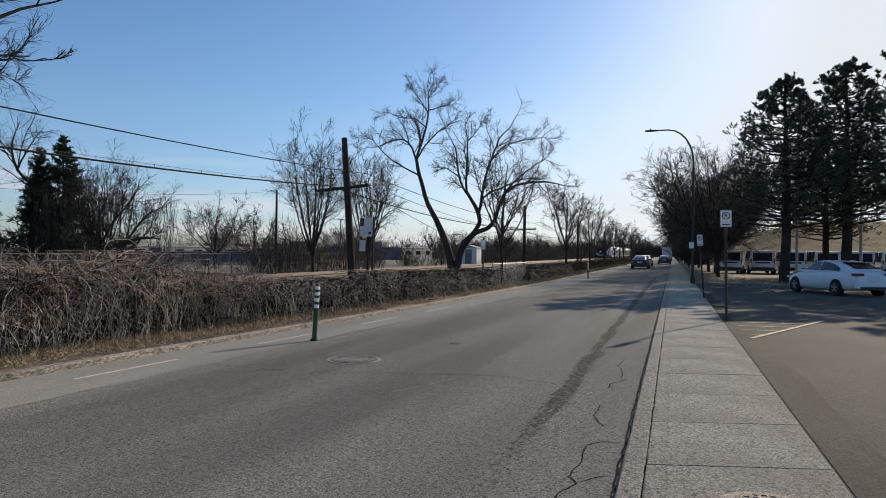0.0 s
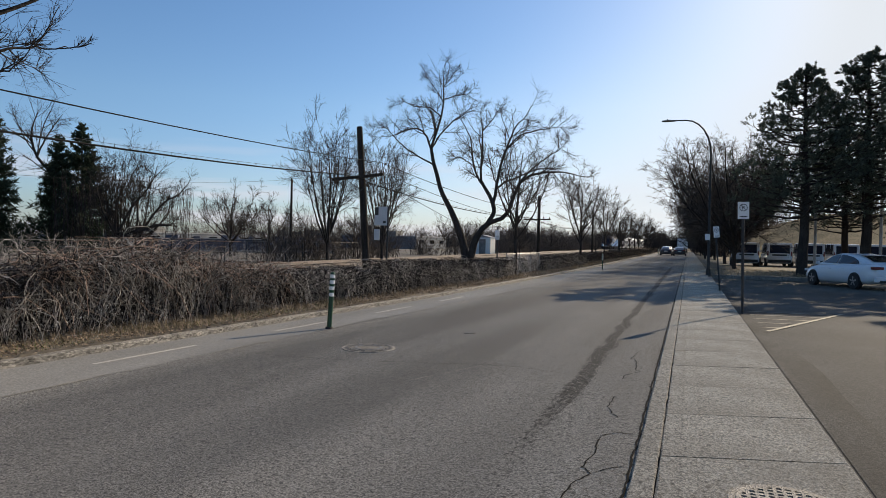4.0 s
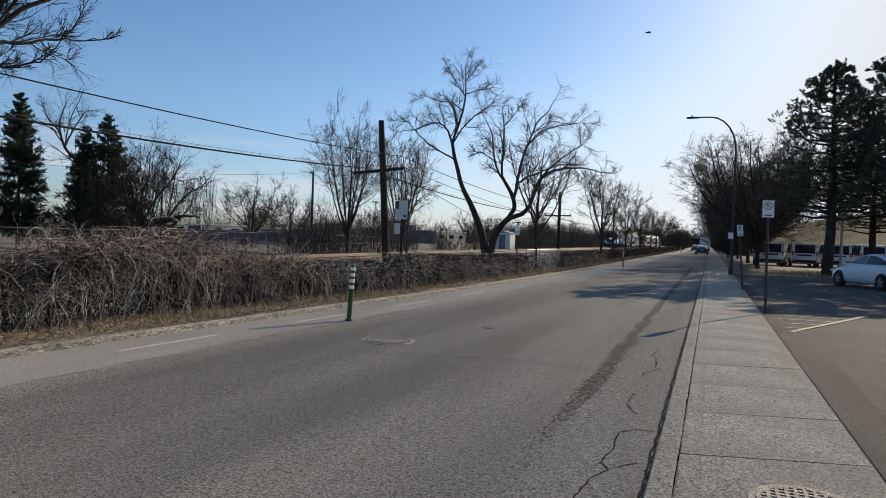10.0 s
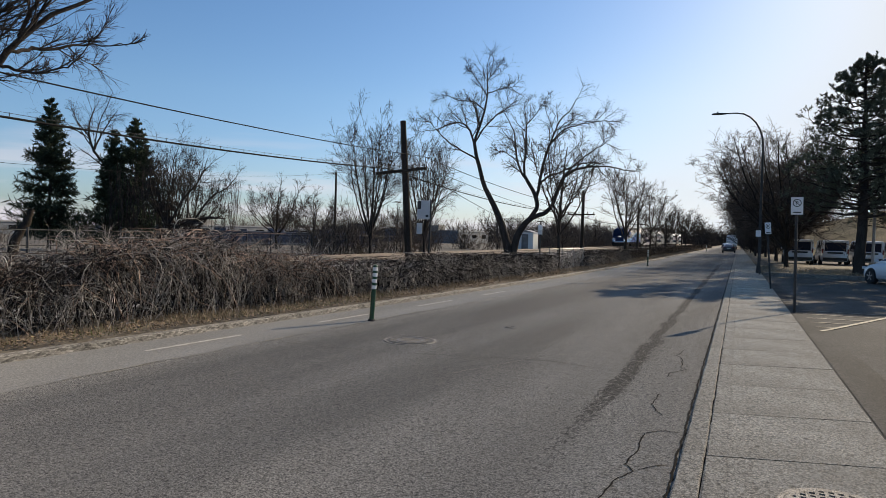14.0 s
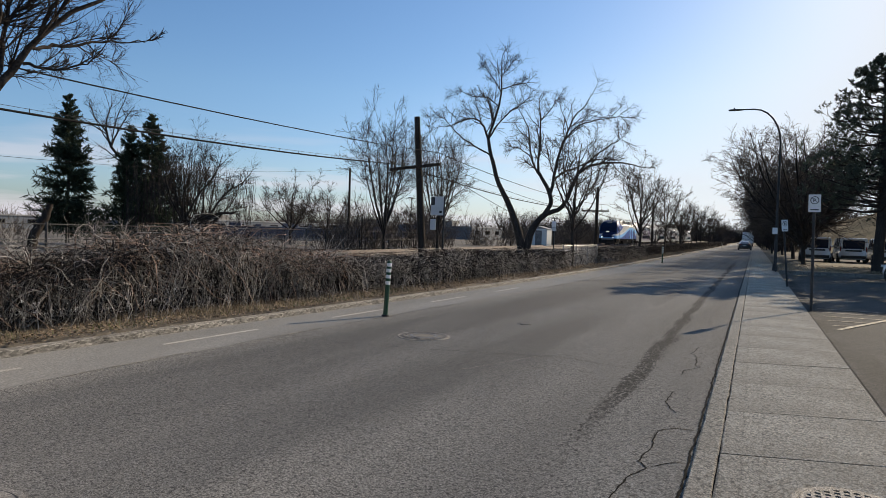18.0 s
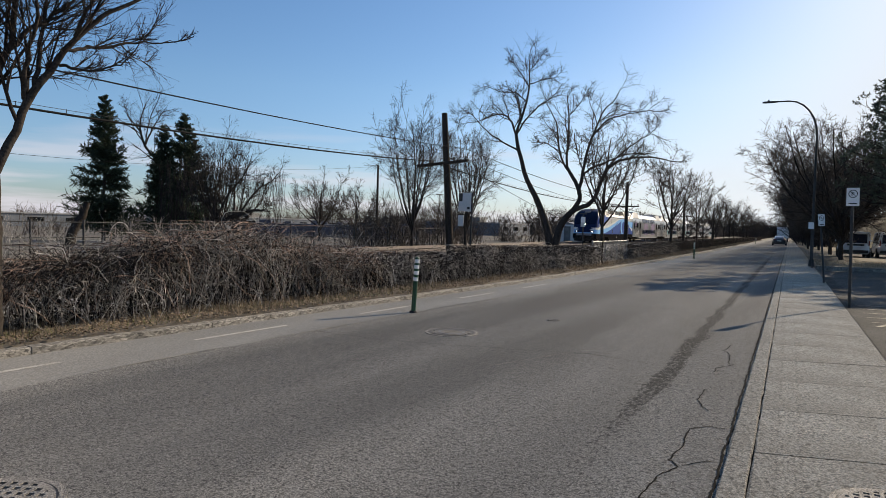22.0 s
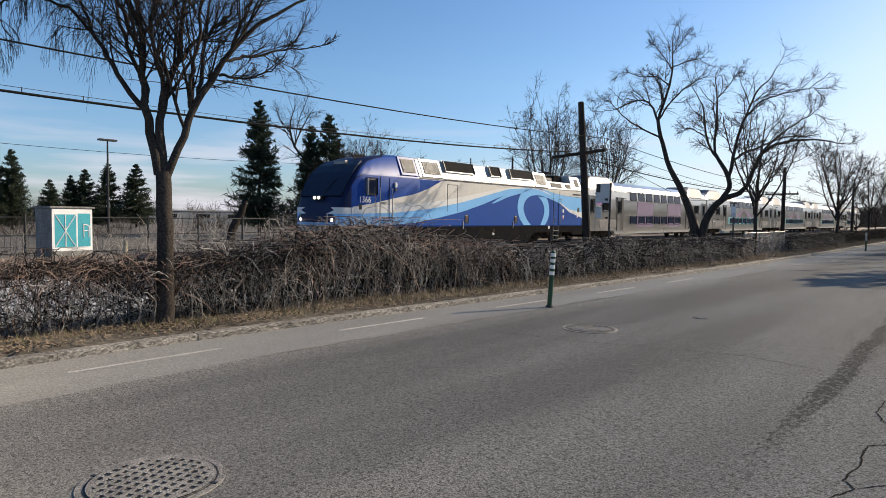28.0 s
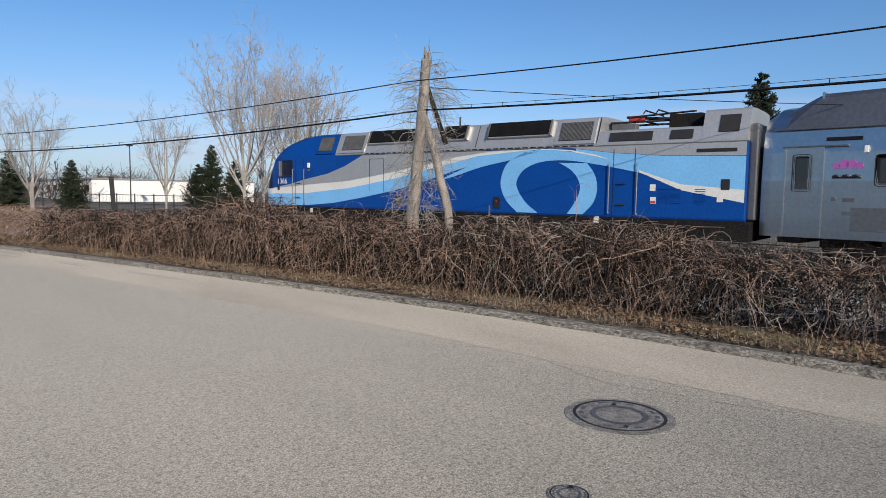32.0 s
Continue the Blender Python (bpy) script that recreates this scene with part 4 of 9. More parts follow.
        part("rear_hatch", boxed(x, x + s * 0.02, 20.72, 20.95, 2.05, 2.35, 0.02), "black", e)
        # sloping roof side: grilles, radiators, walkway lip
        xa, za, xb, zb = s * (W2 - 0.03), SEAM + 0.1, s * 1.13, ROOF - 0.06
        sg = 1 if s > 0 else -1

        def slope(y0, y1, o, th, inset, material, name, lo=0.0, hi=1.0):
            a = (xa + (xb - xa) * lo, za + (zb - za) * lo, xa + (xb - xa) * hi, za + (zb - za) * hi)
            return part(name, sloped(*a, y0, y1, o * sg, th * sg, inset), material, e)
        for y0, y1, c in ((3.66, 4.80, "blue"), (5.14, 6.62, "silver"), (15.4, 16.82, "silver")):
            slope(y0, y1, 0.035, 0.06, -0.02, c, "grille_frame")
            slope(y0 + 0.14, y1 - 0.14, 0.045, 0.06, 0.12, "grille", "grille")
            n = int((y1 - y0) / 0.055)
            a = (xa + (xb - xa) * 0.13, za + (zb - za) * 0.13, xa + (xb - xa) * 0.87, za + (zb - za) * 0.87)
            o = part("grille_slats", slats(*a, y0 + 0.14, y1 - 0.14, n) if s > 0 else slats(a[0], a[1], a[2], a[3], y0 + 0.14, y1 - 0.14, n), "slat", e)
            o.location = Vector((0.048 * sg, 0, 0.02))
        for y0, y1 in ((6.78, 9.36), (10.68, 11.82), (12.66, 15.26)):
            slope(y0, y1, 0.10, 0.12, 0.0, "silver", "radiator_frame", 0.36, 1.02)
            slope(y0 + 0.08, y1 - 0.08, 0.115, 0.08, 0.03, "radiator", "radiator", 0.38, 1.04)
            for q in (y0 + 0.03, y1 - 0.09):
                slope(q, q + 0.05, 0.16, 0.12, 0.0, "slat", "radiator_bracket", 0.36, 1.0)
        bm = bmesh.new()
        for y in np.arange(6.7, 16.7, 0.3):
            box(bm, s * (W2 - 0.04), s * (W2 + 0.012), y, y + 0.2, SEAM + 0.015, SEAM + 0.05)
        part("lip_slots", bm, "black", e)
        part("gutter", boxed(s * (W2 - 0.05), s * (W2 + 0.008), 4.9, LOCO - 0.36, SEAM - 0.012, SEAM + 0.012), "slat", e)
        for y in (4.88, 9.95, 12.2, 16.88):
            slope(y, y + 0.025, 0.012, 0.03, 0.0, "black", "roof_joint")
        slope(17.3, 18.66, 0.02, 0.05, 0.1, "grille", "low_grille", 0.0, 0.42)
        slope(19.2, 19.85, 0.02, 0.05, 0.1, "grille", "low_grille", 0.0, 0.42)
        slope(20.55, 21.1, 0.02, 0.05, 0.1, "grille", "end_grille", 0.15, 0.92)
    # pantograph folded on the low roof
    for x in (-0.5, 0.5):
        for y in (17.0, 19.3):
            bm = rods((x, y, 3.9), (x, y, 4.2), 0.06, n=10)
            for z in (3.97, 4.04, 4.11):
                rod(bm, (x, y, z), (x, y, z + 0.02), 0.1, n=10)
            part("insulator", bm, "bogie", e)
    pan = part("pantograph", rods((0, 17.3, 4.42), (0, 19.5, 4.5), 0.03), "bogie", e, "folded black pantograph on the roof")
    for x in (-0.5, 0.5):
        part("base_bar", rods((x, 16.95, 4.2), (x, 19.4, 4.2), 0.035), "bogie", pan)
        part("lower_arm", rods((x * 0.6, 19.2, 4.24), (x * 0.1, 17.3, 4.42), 0.04), "bogie", pan)
    for y in (17.0, 18.1, 19.3):
        part("cross_bar", rods((-0.6, y, 4.2), (0.6, y, 4.2), 0.035), "bogie", pan)
    for y in (18.2, 18.6):
        bm = rods((-0.8, y, 4.5), (0.8, y, 4.5), 0.025)
        for s in (-1, 1):
            rod(bm, (s * 0.8, y, 4.5), (s * 1.0, y, 4.38), 0.02)
        part("contact_strip", bm, "bogie", pan)
    part("pantograph_spring", rods((0.35, 17.5, 4.28), (0.35, 18.0, 4.28), 0.055, n=12), "red", e)
    part("roof_box", boxed(-0.7, 0.7, 18.9, 19.9, 3.9, 4.36, 0.05), "frame_grey", e)
    part("roof_cable_box", boxed(0.75, 1.05, 17.2, 18.0, 3.9, 4.1, 0.03), "slat", e)
    part("aerial", rods((0.2, 10.6, ROOF), (0.2, 10.6, ROOF + 0.45), 0.035, n=10), "black", e)
    # underframe
    sk = [(0.12, BOT), (0.12, 0.62), (0.6, 0.5), (1.7, 0.5), (2.0, 0.78), (6.2, 0.78), (6.8, 0.3), (14.6, 0.3), (15.2, 0.78), (19.8, 0.78), (20.2, 0.6), (LOCO - 0.2, 0.6), (LOCO - 0.2, BOT)]
    part("underframe", prisms(sk, -W2 + 0.02, W2 - 0.005), "frame_grey", e, "dark grey dirty underframe")
    part("pilot", loft([[(q * w, y, z) for q, z in ((1, 0.28), (1, 1.2), (-1, 1.2), (-1, 0.28))] for y, w in ((-0.1, 1.0), (0.2, 1.3), (0.5, 1.36))]), "bogie", e)
    part("step_plate", boxed(-0.95, 0.95, -0.16, -0.1, 0.98, 1.24, 0.01), "coach_low", e)
    part("coupler", boxed(-0.14, 0.14, -0.45, 0.0, 0.72, 1.0, 0.04), "bogie", e)
    for x in (-0.85, 0.85):
        part("grab_iron", rods((x, -0.14, 0.95), (x, -0.14, 1.75), 0.02, n=8), "metal", e)
    for y in (1.15, 3.9, 11.0):
        part("round_cap", rods((W2 - 0.02, y, 0.93), (W2 + 0.03, y, 0.93), 0.12, n=18), "bogie", e)
    bogie(e, 4.15, 1.4, 0.53), bogie(e, 17.5, 1.4, 0.53)
    letters("1366", 0.36, e, pose(W2 + 0.014, 1.0, 2.2, 90, 0, 90), "loco_white")
    letters("1366", 0.36, e, pose(-W2 - 0.014, 1.9, 2.2, 90, 0, -90), "loco_white")
    return e


CL = 25.6


def coach(k):
    e = thing("passenger_coach", (0, 0, 0), ("silver bilevel coach with mauve window panels on the track" if k == 0 else "silver bilevel coach with teal patterned panels on the track"), "railway coach", "coaches of the train")
    pan = "purple" if k == 0 else "teal"
    half = [(1.42, 0.55), (1.49, 0.72), (1.5, 2.3), (1.47, 3.05), (1.40, 3.62), (1.2, 4.02), (0.8, 4.28), (0.3, 4.38)]
    ring = half + [(-x, z) for x, z in half[::-1]]
    low = [(x, max(z, 0.8)) for x, z in ring]
    endr = [(x * 0.97, min(max(z, 0.8), 3.95)) for x, z in ring]
    part("body", loft([[(x, y, z) for x, z in r] for y, r in ((0.0, endr), (0.25, low), (4.6, low), (4.9, ring), (CL - 4.9, ring), (CL - 4.6, low), (CL - 0.25, low), (CL, endr))]), "coach", e, "bare silver metal body shell", smooth=False)
    for end in (0, 1):
        hood = []
        for q, top in ((0.12, 4.0), (0.5, 4.2), (1.3, 4.62), (4.2, 4.66), (4.9, 4.4)):
            y_ = CL - q if end else q
            hood.append([(1.36, y_, 3.7), (1.12, y_, max(top - 0.12, 3.9)), (0.9, y_, top), (-0.9, y_, top), (-1.12, y_, max(top - 0.12, 3.9)), (-1.36, y_, 3.7)])
        part("roof_hood", loft(hood[::-1] if end else hood), "coach_low", e, "raised grey roof hood over the end")
        part("hood_seam", boxed(-1.13, 1.13, (CL - 1.36) if end else 1.3, (CL - 1.3) if end else 1.36, 4.4, 4.635), "coach", e)
    for y in (-0.17, CL):
        part("gangway", boxed(-0.6, 0.6, y, y + 0.17, 1.0, 3.3, 0.02), "rubber", e)
    for s in (-1, 1):
        x = s * 1.5
        for y0, y1 in ((0.62, 1.48), (5.0, 6.0), (CL - 6.0, CL - 5.0), (CL - 1.48, CL - 0.62)):
            d = part("door", boxed(x - s * 0.06, x - s * 0.004, y0, y1, 0.68 if 4 < y0 < 20 else 0.82, 3.18), "coach_low" if k % 2 else "coach", e)
            mid = 4 < y0 < 20
            part("door_jamb", boxed(x - s * 0.05, x + s * 0.03, y0 - 0.06, y0, 0.8, 3.18, 0.01), "black" if mid else "coach", d)
            part("door_jamb", boxed(x - s * 0.05, x + s * (0.012 if mid else 0.03), y1 - (0.30 if mid else 0.0), y1 + 0.06, 0.8, 3.18, 0.01), "black" if mid else "coach", d)
            part("door_head", boxed(x - s * 0.05, x + s * 0.05, y0 - 0.1, y1 + 0.6, 3.18, 3.22, 0.01), "coach_low", d)
            part("window_rubber", boxed(x - s * 0.03, x + s * 0.0, y0 + 0.16, y1 - (0.34 if mid else 0.24), 2.02, 3.0, 0.08), "rubber", d)
            part("door_window", boxed(x - s * 0.03, x + s * 0.006, y0 + 0.2, y1 - (0.38 if mid else 0.28), 2.07, 2.95, 0.06), "glass", d)
        for y0, y1 in ((2.72, 3.6), (CL - 3.6, CL - 2.72)):
            part("window_rubber", boxed(x - s * 0.03, x + s * 0.006, y0 - 0.05, y1 + 0.05, 2.15, 2.95, 0.1), "rubber", e)
            part("window", boxed(x - s * 0.03, x + s * 0.010, y0, y1, 2.2, 2.9, 0.08), "glass", e)
        wy = ((6.84, 8.19), (8.43, 9.75), (9.95, 11.34), (11.6, 12.91), (13.18, 14.44), (14.72, 16.1), (16.28, 17.78))
        wy = [(a + (b - a) * 0.04 + 0.45, b - (b - a) * 0.04 + 0.45) for a, b in wy]
        for y0, y1 in wy:
            part("window", boxed(x - s * 0.03, x + s * 0.010, y0, y1, 1.26, 1.92, 0.08), "screen", e)
            w = boxed(-0.02, 0.02, y0, y1, -0.33, 0.33, 0.02)
            o = part("window", w, "screen", e)
            o.matrix_local = pose(s * 1.445, 0, 3.36, 0, -s * 9, 0)
        if k == 0:
            for y0, y1 in ((8.66, 11.9), (15.1, 18.3)):
                part("colour_panel", boxed(x - s * 0.02, x + s * 0.004, y0, y1, 1.05, 2.95), pan, e)
        else:
            part("colour_panel", boxed(x - s * 0.02, x + s * 0.004, 6.6, 18.6, 1.2, 1.98), pan, e)
            part("arch_panel", prisms(smooth_pts([(8.4, 1.99), (10.6, 2.5), (12.6, 2.95), (14.6, 2.5), (16.8, 1.99)]), x, x + s * 0.005), "purple", e)
            part("arch_line", prisms(smooth_pts([(11.4, 1.99), (11.8, 2.5), (12.6, 2.78), (13.4, 2.5), (13.8, 1.99)]), x, x + s * 0.008), "coach", e)
        part("lower_band", boxed(x - s * 0.02, x + s * 0.003, 2.2, 4.95, 1.02, 1.62), "coach_low", e)
        part("lower_band", boxed(x - s * 0.02, x + s * 0.003, CL - 4.95, CL - 2.2, 1.02, 1.62), "coach_low", e)
        for z in (1.98, 2.98):
            part("side_rib", boxed(x, x + s * 0.008, 6.1, CL - 6.1, z, z + 0.03), "coach_low", e)
        for i, (z, r) in enumerate(((2.68, 0.1), (2.72, 0.13), (2.72, 0.13), (2.68, 0.1))):
            part("logo_shape", rods((x - s * 0.02, 1.82 + 0.17 * i, z), (x + s * 0.006, 1.82 + 0.17 * i, z), r * 0.9, n=18), "logo_purple" if k == 0 else "teal", e, "rounded coloured shape of a logo")
        for i in range(3):
            part("logo_shape", rods((x - s * 0.02, 1.84 + 0.22 * i, 2.40), (x + s * 0.006, 1.84 + 0.22 * i, 2.36), 0.11, n=18), "logo_ink", e, "rounded dark shape of a logo")
        for y_, z_, w_ in ((1.75, 1.78, 0.1), (2.0, 1.76, 0.28), (2.0, 1.42, 0.42), (3.0, 1.66, 0.5), (3.0, 1.40, 0.4)):
            part("side_plate", boxed(x - s * 0.02, x + s * 0.008, y_, y_ + w_, z_, z_ + 0.1, 0.01), "frame_grey" if w_ > 0.45 else "coach_low", e)
        part("side_lamp", boxed(x - s * 0.02, x + s * 0.05, 2.42, 2.52, 3.0, 3.18, 0.02), "sign_white", e)
        part("gutter", boxed(s * 1.38, s * 1.43, 0.3, CL - 0.3, 3.66, 3.69), "coach_low", e)
        part("maker_bar", boxed(s * 1.44, s * 1.482, 1.55, 2.35, 3.34, 3.42), "frame_grey", e)
    for y in (3.2, CL - 3.2):
        bogie(e, y, 1.3, 0.46)
    part("equipment_box", boxed(-1.2, 1.2, 0.4, 1.0, 0.62, 1.02, 0.03), "bogie", e)
    part("equipment_box", boxed(-1.2, 1.2, CL - 1.0, CL - 0.4, 0.62, 1.02, 0.03), "bogie", e)
    return e


loco = locomotive()
first_coach, second_coach = coach(0), coach(1)
TRAIN = [loco, first_coach, second_coach] + [copy_thing(second_coach, Matrix.Identity(4)) for _ in range(3)]


# ---- trees ----
def bare_tree(name, at, limbs, levels, seed, label, bark="bark", twig="twig", group="", turn=0.0, bare=0):
    """limbs: lists of places with their radii; the first is the trunk."""
    made = [stem(p, r, 16, seed * 10 + i, 0.005 if i < bare else 0.016) for i, (p, r) in enumerate(limbs)]
    paths, radii = np.stack([m[0] for m in made]), np.stack([m[1] for m in made])
    wood, fine = grow(paths[bare:], radii[bare:], levels, seed)
    if bare:
        wood = joined([tubes(paths[:bare], radii[:bare], 14), wood])
    e = thing(name, pose(*at, 0, 0, turn), label, "tree", group)
    part("trunk", mesh_np("trunk", *wood), bark, e, smooth=True)
    part("crown", mesh_np("crown", *fine), twig, e)
    return e


def lv(per, span, ratio, angle, k, wander, lift, thin, rmin):
    return dict(per=per, span=span, ratio=ratio, angle=angle, k=k, wander=wander, lift=lift, thin=thin, rmin=rmin)


FULL = [lv(7, (0.35, 0.98), 0.5, 42, 8, 0.14, 0.07, 0.6, 0.016), lv(6, (0.25, 1.0), 0.5, 45, 6, 0.2, 0.05, 0.6, 0.010),
        lv(6, (0.2, 1.0), 0.55, 45, 5, 0.22, 0.03, 0.6, 0.007), lv(3, (0.2, 1.0), 0.6, 40, 4, 0.25, 0.0, 0.7, 0.005)]
FAR = [lv(8, (0.3, 0.98), 0.45, 38, 7, 0.13, 0.08, 0.5, 0.018), lv(7, (0.2, 1.0), 0.5, 40, 5, 0.16, 0.06, 0.6, 0.012), lv(6, (0.2, 1.0), 0.55, 40, 4, 0.18, 0.03, 0.7, 0.009)]


def rising(h, r, n, spread, seed, fork=0.3):
    """A trunk and n rising limbs, of a tree h high."""
    g = np.random.default_rng(seed)
    out = [([(0, 0, -0.3), (g.normal(0, 0.1), g.normal(0, 0.1), h * fork), (g.normal(0, 0.2), g.normal(0, 0.2), h * 0.65), (g.normal(0, 0.3), g.normal(0, 0.3), h * 0.97)], (r * 1.25, r * 0.9, r * 0.5, 0.02))]
    for i in range(n):
        a = 2 * math.pi * (i + g.uniform(-0.3, 0.3)) / n
        z0, s, hh = h * fork * g.uniform(0.75, 1.35), spread * g.uniform(0.7, 1.1), h * g.uniform(0.72, 1.0)
        c, d = math.cos(a), math.sin(a)
        out.append(([(0, 0, z0), (c * s * 0.45, d * s * 0.45, z0 + (hh - z0) * 0.3), (c * s * 0.8, d * s * 0.8, z0 + (hh - z0) * 0.65), (c * s, d * s, hh)], (r * 0.6, r * 0.45, r * 0.3, 0.02)))
    return out


def facing(az, pts):
    """Places given as (to the right, up) or (right, up, away), seen along a heading az degrees left of ahead."""
    c, s = math.cos(radians(az)), math.sin(radians(az))
    return [(p[0] * c - (p[2] if len(p) > 2 else 0) * s, p[0] * s + (p[2] if len(p) > 2 else 0) * c, p[1]) for p in pts]


# the verge tree nearest the camera: low fork, rising limbs, thin twigs that hang on the side over the fence
A = 63
near_limbs = [
    (facing(A, [(0.01, -0.15), (0.01, 0.3), (0.01, 0.9), (0.01, 1.5), (-0.01, 2.04)]), (0.178, 0.158, 0.15, 0.146, 0.135)),
    (facing(A, [(0.02, 1.95), (0.14, 2.19), (0.25, 2.53), (0.32, 2.91), (0.5, 3.11), (0.72, 3.43), (0.87, 3.77), (1.1, 4.06), (1.41, 4.3), (1.97, 4.6, 0.1), (2.5, 4.97, 0.2)]), (0.088, 0.082, 0.074, 0.072, 0.07, 0.06, 0.05, 0.042, 0.034, 0.02, 0.008)),
    (facing(A, [(0.0, 2.0), (-0.04, 2.52), (-0.05, 2.88), (0.08, 3.16), (0.16, 3.47), (0.23, 3.85), (0.29, 4.42), (0.35, 5.02, 0.2), (0.42, 5.9, 0.3)]), (0.092, 0.084, 0.075, 0.068, 0.06, 0.05, 0.04, 0.026, 0.008)),
    (facing(A, [(-0.06, 2.0), (-0.17, 2.51), (-0.22, 2.88), (-0.21, 3.21), (-0.25, 3.58), (-0.29, 3.94), (-0.29, 4.37), (-0.32, 4.95, -0.2), (-0.4, 5.9, -0.3)]), (0.096, 0.088, 0.078, 0.07, 0.062, 0.052, 0.042, 0.028, 0.008)),
    (facing(A, [(0.33, 2.91), (0.32, 3.18, -0.1), (0.39, 3.48, -0.25), (0.45, 4.03, -0.45), (0.51, 4.56, -0.6), (0.6, 5.5, -0.8)]), (0.042, 0.038, 0.034, 0.028, 0.02, 0.008)),
    (facing(A, [(0.44, 3.07), (0.5, 3.5, 0.1), (0.55, 4.04, 0.25), (0.61, 4.5, 0.35), (0.72, 5.4, 0.5)]), (0.046, 0.04, 0.032, 0.024, 0.008)),
    (facing(A, [(0.70, 3.38), (0.86, 3.36, -0.1), (1.02, 3.32, -0.2), (1.31, 3.43, -0.3), (1.52, 3.6, -0.35)]), (0.03, 0.026, 0.022, 0.016, 0.006)),
    (facing(A, [(0.78, 3.6), (1.1, 3.72, 0.2), (1.64, 3.92, 0.4), (2.2, 4.04, 0.5)]), (0.036, 0.03, 0.02, 0.007)),
    (facing(A, [(0.87, 3.77), (1.02, 4.17, -0.2), (1.14, 4.57, -0.4), (1.35, 5.3, -0.6)]), (0.04, 0.033, 0.024, 0.008)),
    (facing(A, [(0.17, 3.49), (0.38, 3.78), (0.61, 4.0, 0.2), (0.8, 4.22, 0.3), (0.99, 4.55, 0.4), (1.3, 5.2, 0.6)]), (0.044, 0.04, 0.034, 0.028, 0.02, 0.008)),
    (facing(A, [(-0.04, 2.85), (-0.01, 3.27, -0.1), (-0.1, 3.5, -0.2), (-0.14, 3.96, -0.35), (-0.04, 4.34, -0.5), (0.05, 5.3, -0.8)]), (0.05, 0.045, 0.04, 0.034, 0.026, 0.008)),
    (facing(A, [(-0.2, 2.95), (-0.3, 3.4, 0.35), (-0.5, 4.0, 0.75), (-0.7, 4.8, 1.1), (-0.85, 5.6, 1.3)]), (0.048, 0.042, 0.034, 0.024, 0.008)),
]
left_limbs = [
    (facing(A, [(-0.8, 3.75), (-1.05, 4.0, -0.1), (-1.4, 4.1, -0.2), (-1.75, 3.95, -0.3), (-1.95, 3.6, -0.3)]), (0.022, 0.02, 0.016, 0.012, 0.006)),
    (facing(A, [(-0.24, 2.86), (-0.4, 3.05), (-0.57, 3.31), (-0.7, 3.52), (-0.82, 3.79, 0.1), (-0.92, 4.07, 0.2), (-1.1, 4.5, 0.3), (-1.4, 4.9, 0.4)]), (0.036, 0.034, 0.03, 0.027, 0.024, 0.02, 0.015, 0.007)),
    (facing(A, [(-0.25, 3.58), (-0.4, 3.85, -0.1), (-0.51, 4.13, -0.2), (-0.62, 4.43, -0.3), (-0.85, 4.85, -0.4), (-1.3, 5.1, -0.5)]), (0.034, 0.03, 0.026, 0.022, 0.016, 0.007)),
    (facing(A, [(-0.29, 3.94), (-0.42, 4.21, 0.1), (-0.56, 4.55, 0.2), (-0.9, 4.95, 0.3), (-1.5, 5.15, 0.2)]), (0.032, 0.027, 0.022, 0.015, 0.007)),
    (facing(A, [(-0.3, 4.3), (-0.6, 4.75, -0.4), (-1.1, 5.05, -0.7), (-1.7, 5.0, -0.8)]), (0.03, 0.024, 0.016, 0.006)),
]
NEAR = [lv(7, (0.2, 0.95), 0.46, 34, 9, 0.06, 0.07, 0.5, 0.010), lv(7, (0.08, 0.95), 0.60, 40, 8, 0.07, 0.03, 0.55, 0.0056), lv(6, (0.08, 0.95), 0.75, 40, 7, 0.08, 0.0, 0.65, 0.0032)]
near_limbs = [(p, tuple(q * 0.7 for q in r)) for p, r in near_limbs]
verge_tree = bare_tree("verge_tree", (-8.45, 4.30, 0.1), near_limbs, NEAR, 11, "bare forked tree with thin hanging twigs on the verge", bare=1)
made = [stem(p, r, 16, 1190 + i, 0.012) for i, (p, r) in enumerate(left_limbs)]
wood, fine = grow(np.stack([m[0] for m in made]), np.stack([m[1] for m in made]), [lv(9, (0.3, 0.98), 0.36, 44, 8, 0.12, 0.03, 0.5, 0.007), lv(6, (0.2, 1.0), 0.65, 42, 7, 0.15, -0.10, 0.6, 0.0042), lv(5, (0.2, 1.0), 1.9, 38, 10, 0.12, -0.42, 0.7, 0.0031), lv(2, (0.3, 0.9), 0.5, 30, 5, 0.12, -0.3, 0.8, 0.002)], 12)
part("limb", mesh_np("limb", *wood), "bark", verge_tree, smooth=True)
tagged(part("twig_spray", mesh_np("twig_spray", *fine), "twig", verge_tree, "long thin twigs hanging down"), kind="stuff")

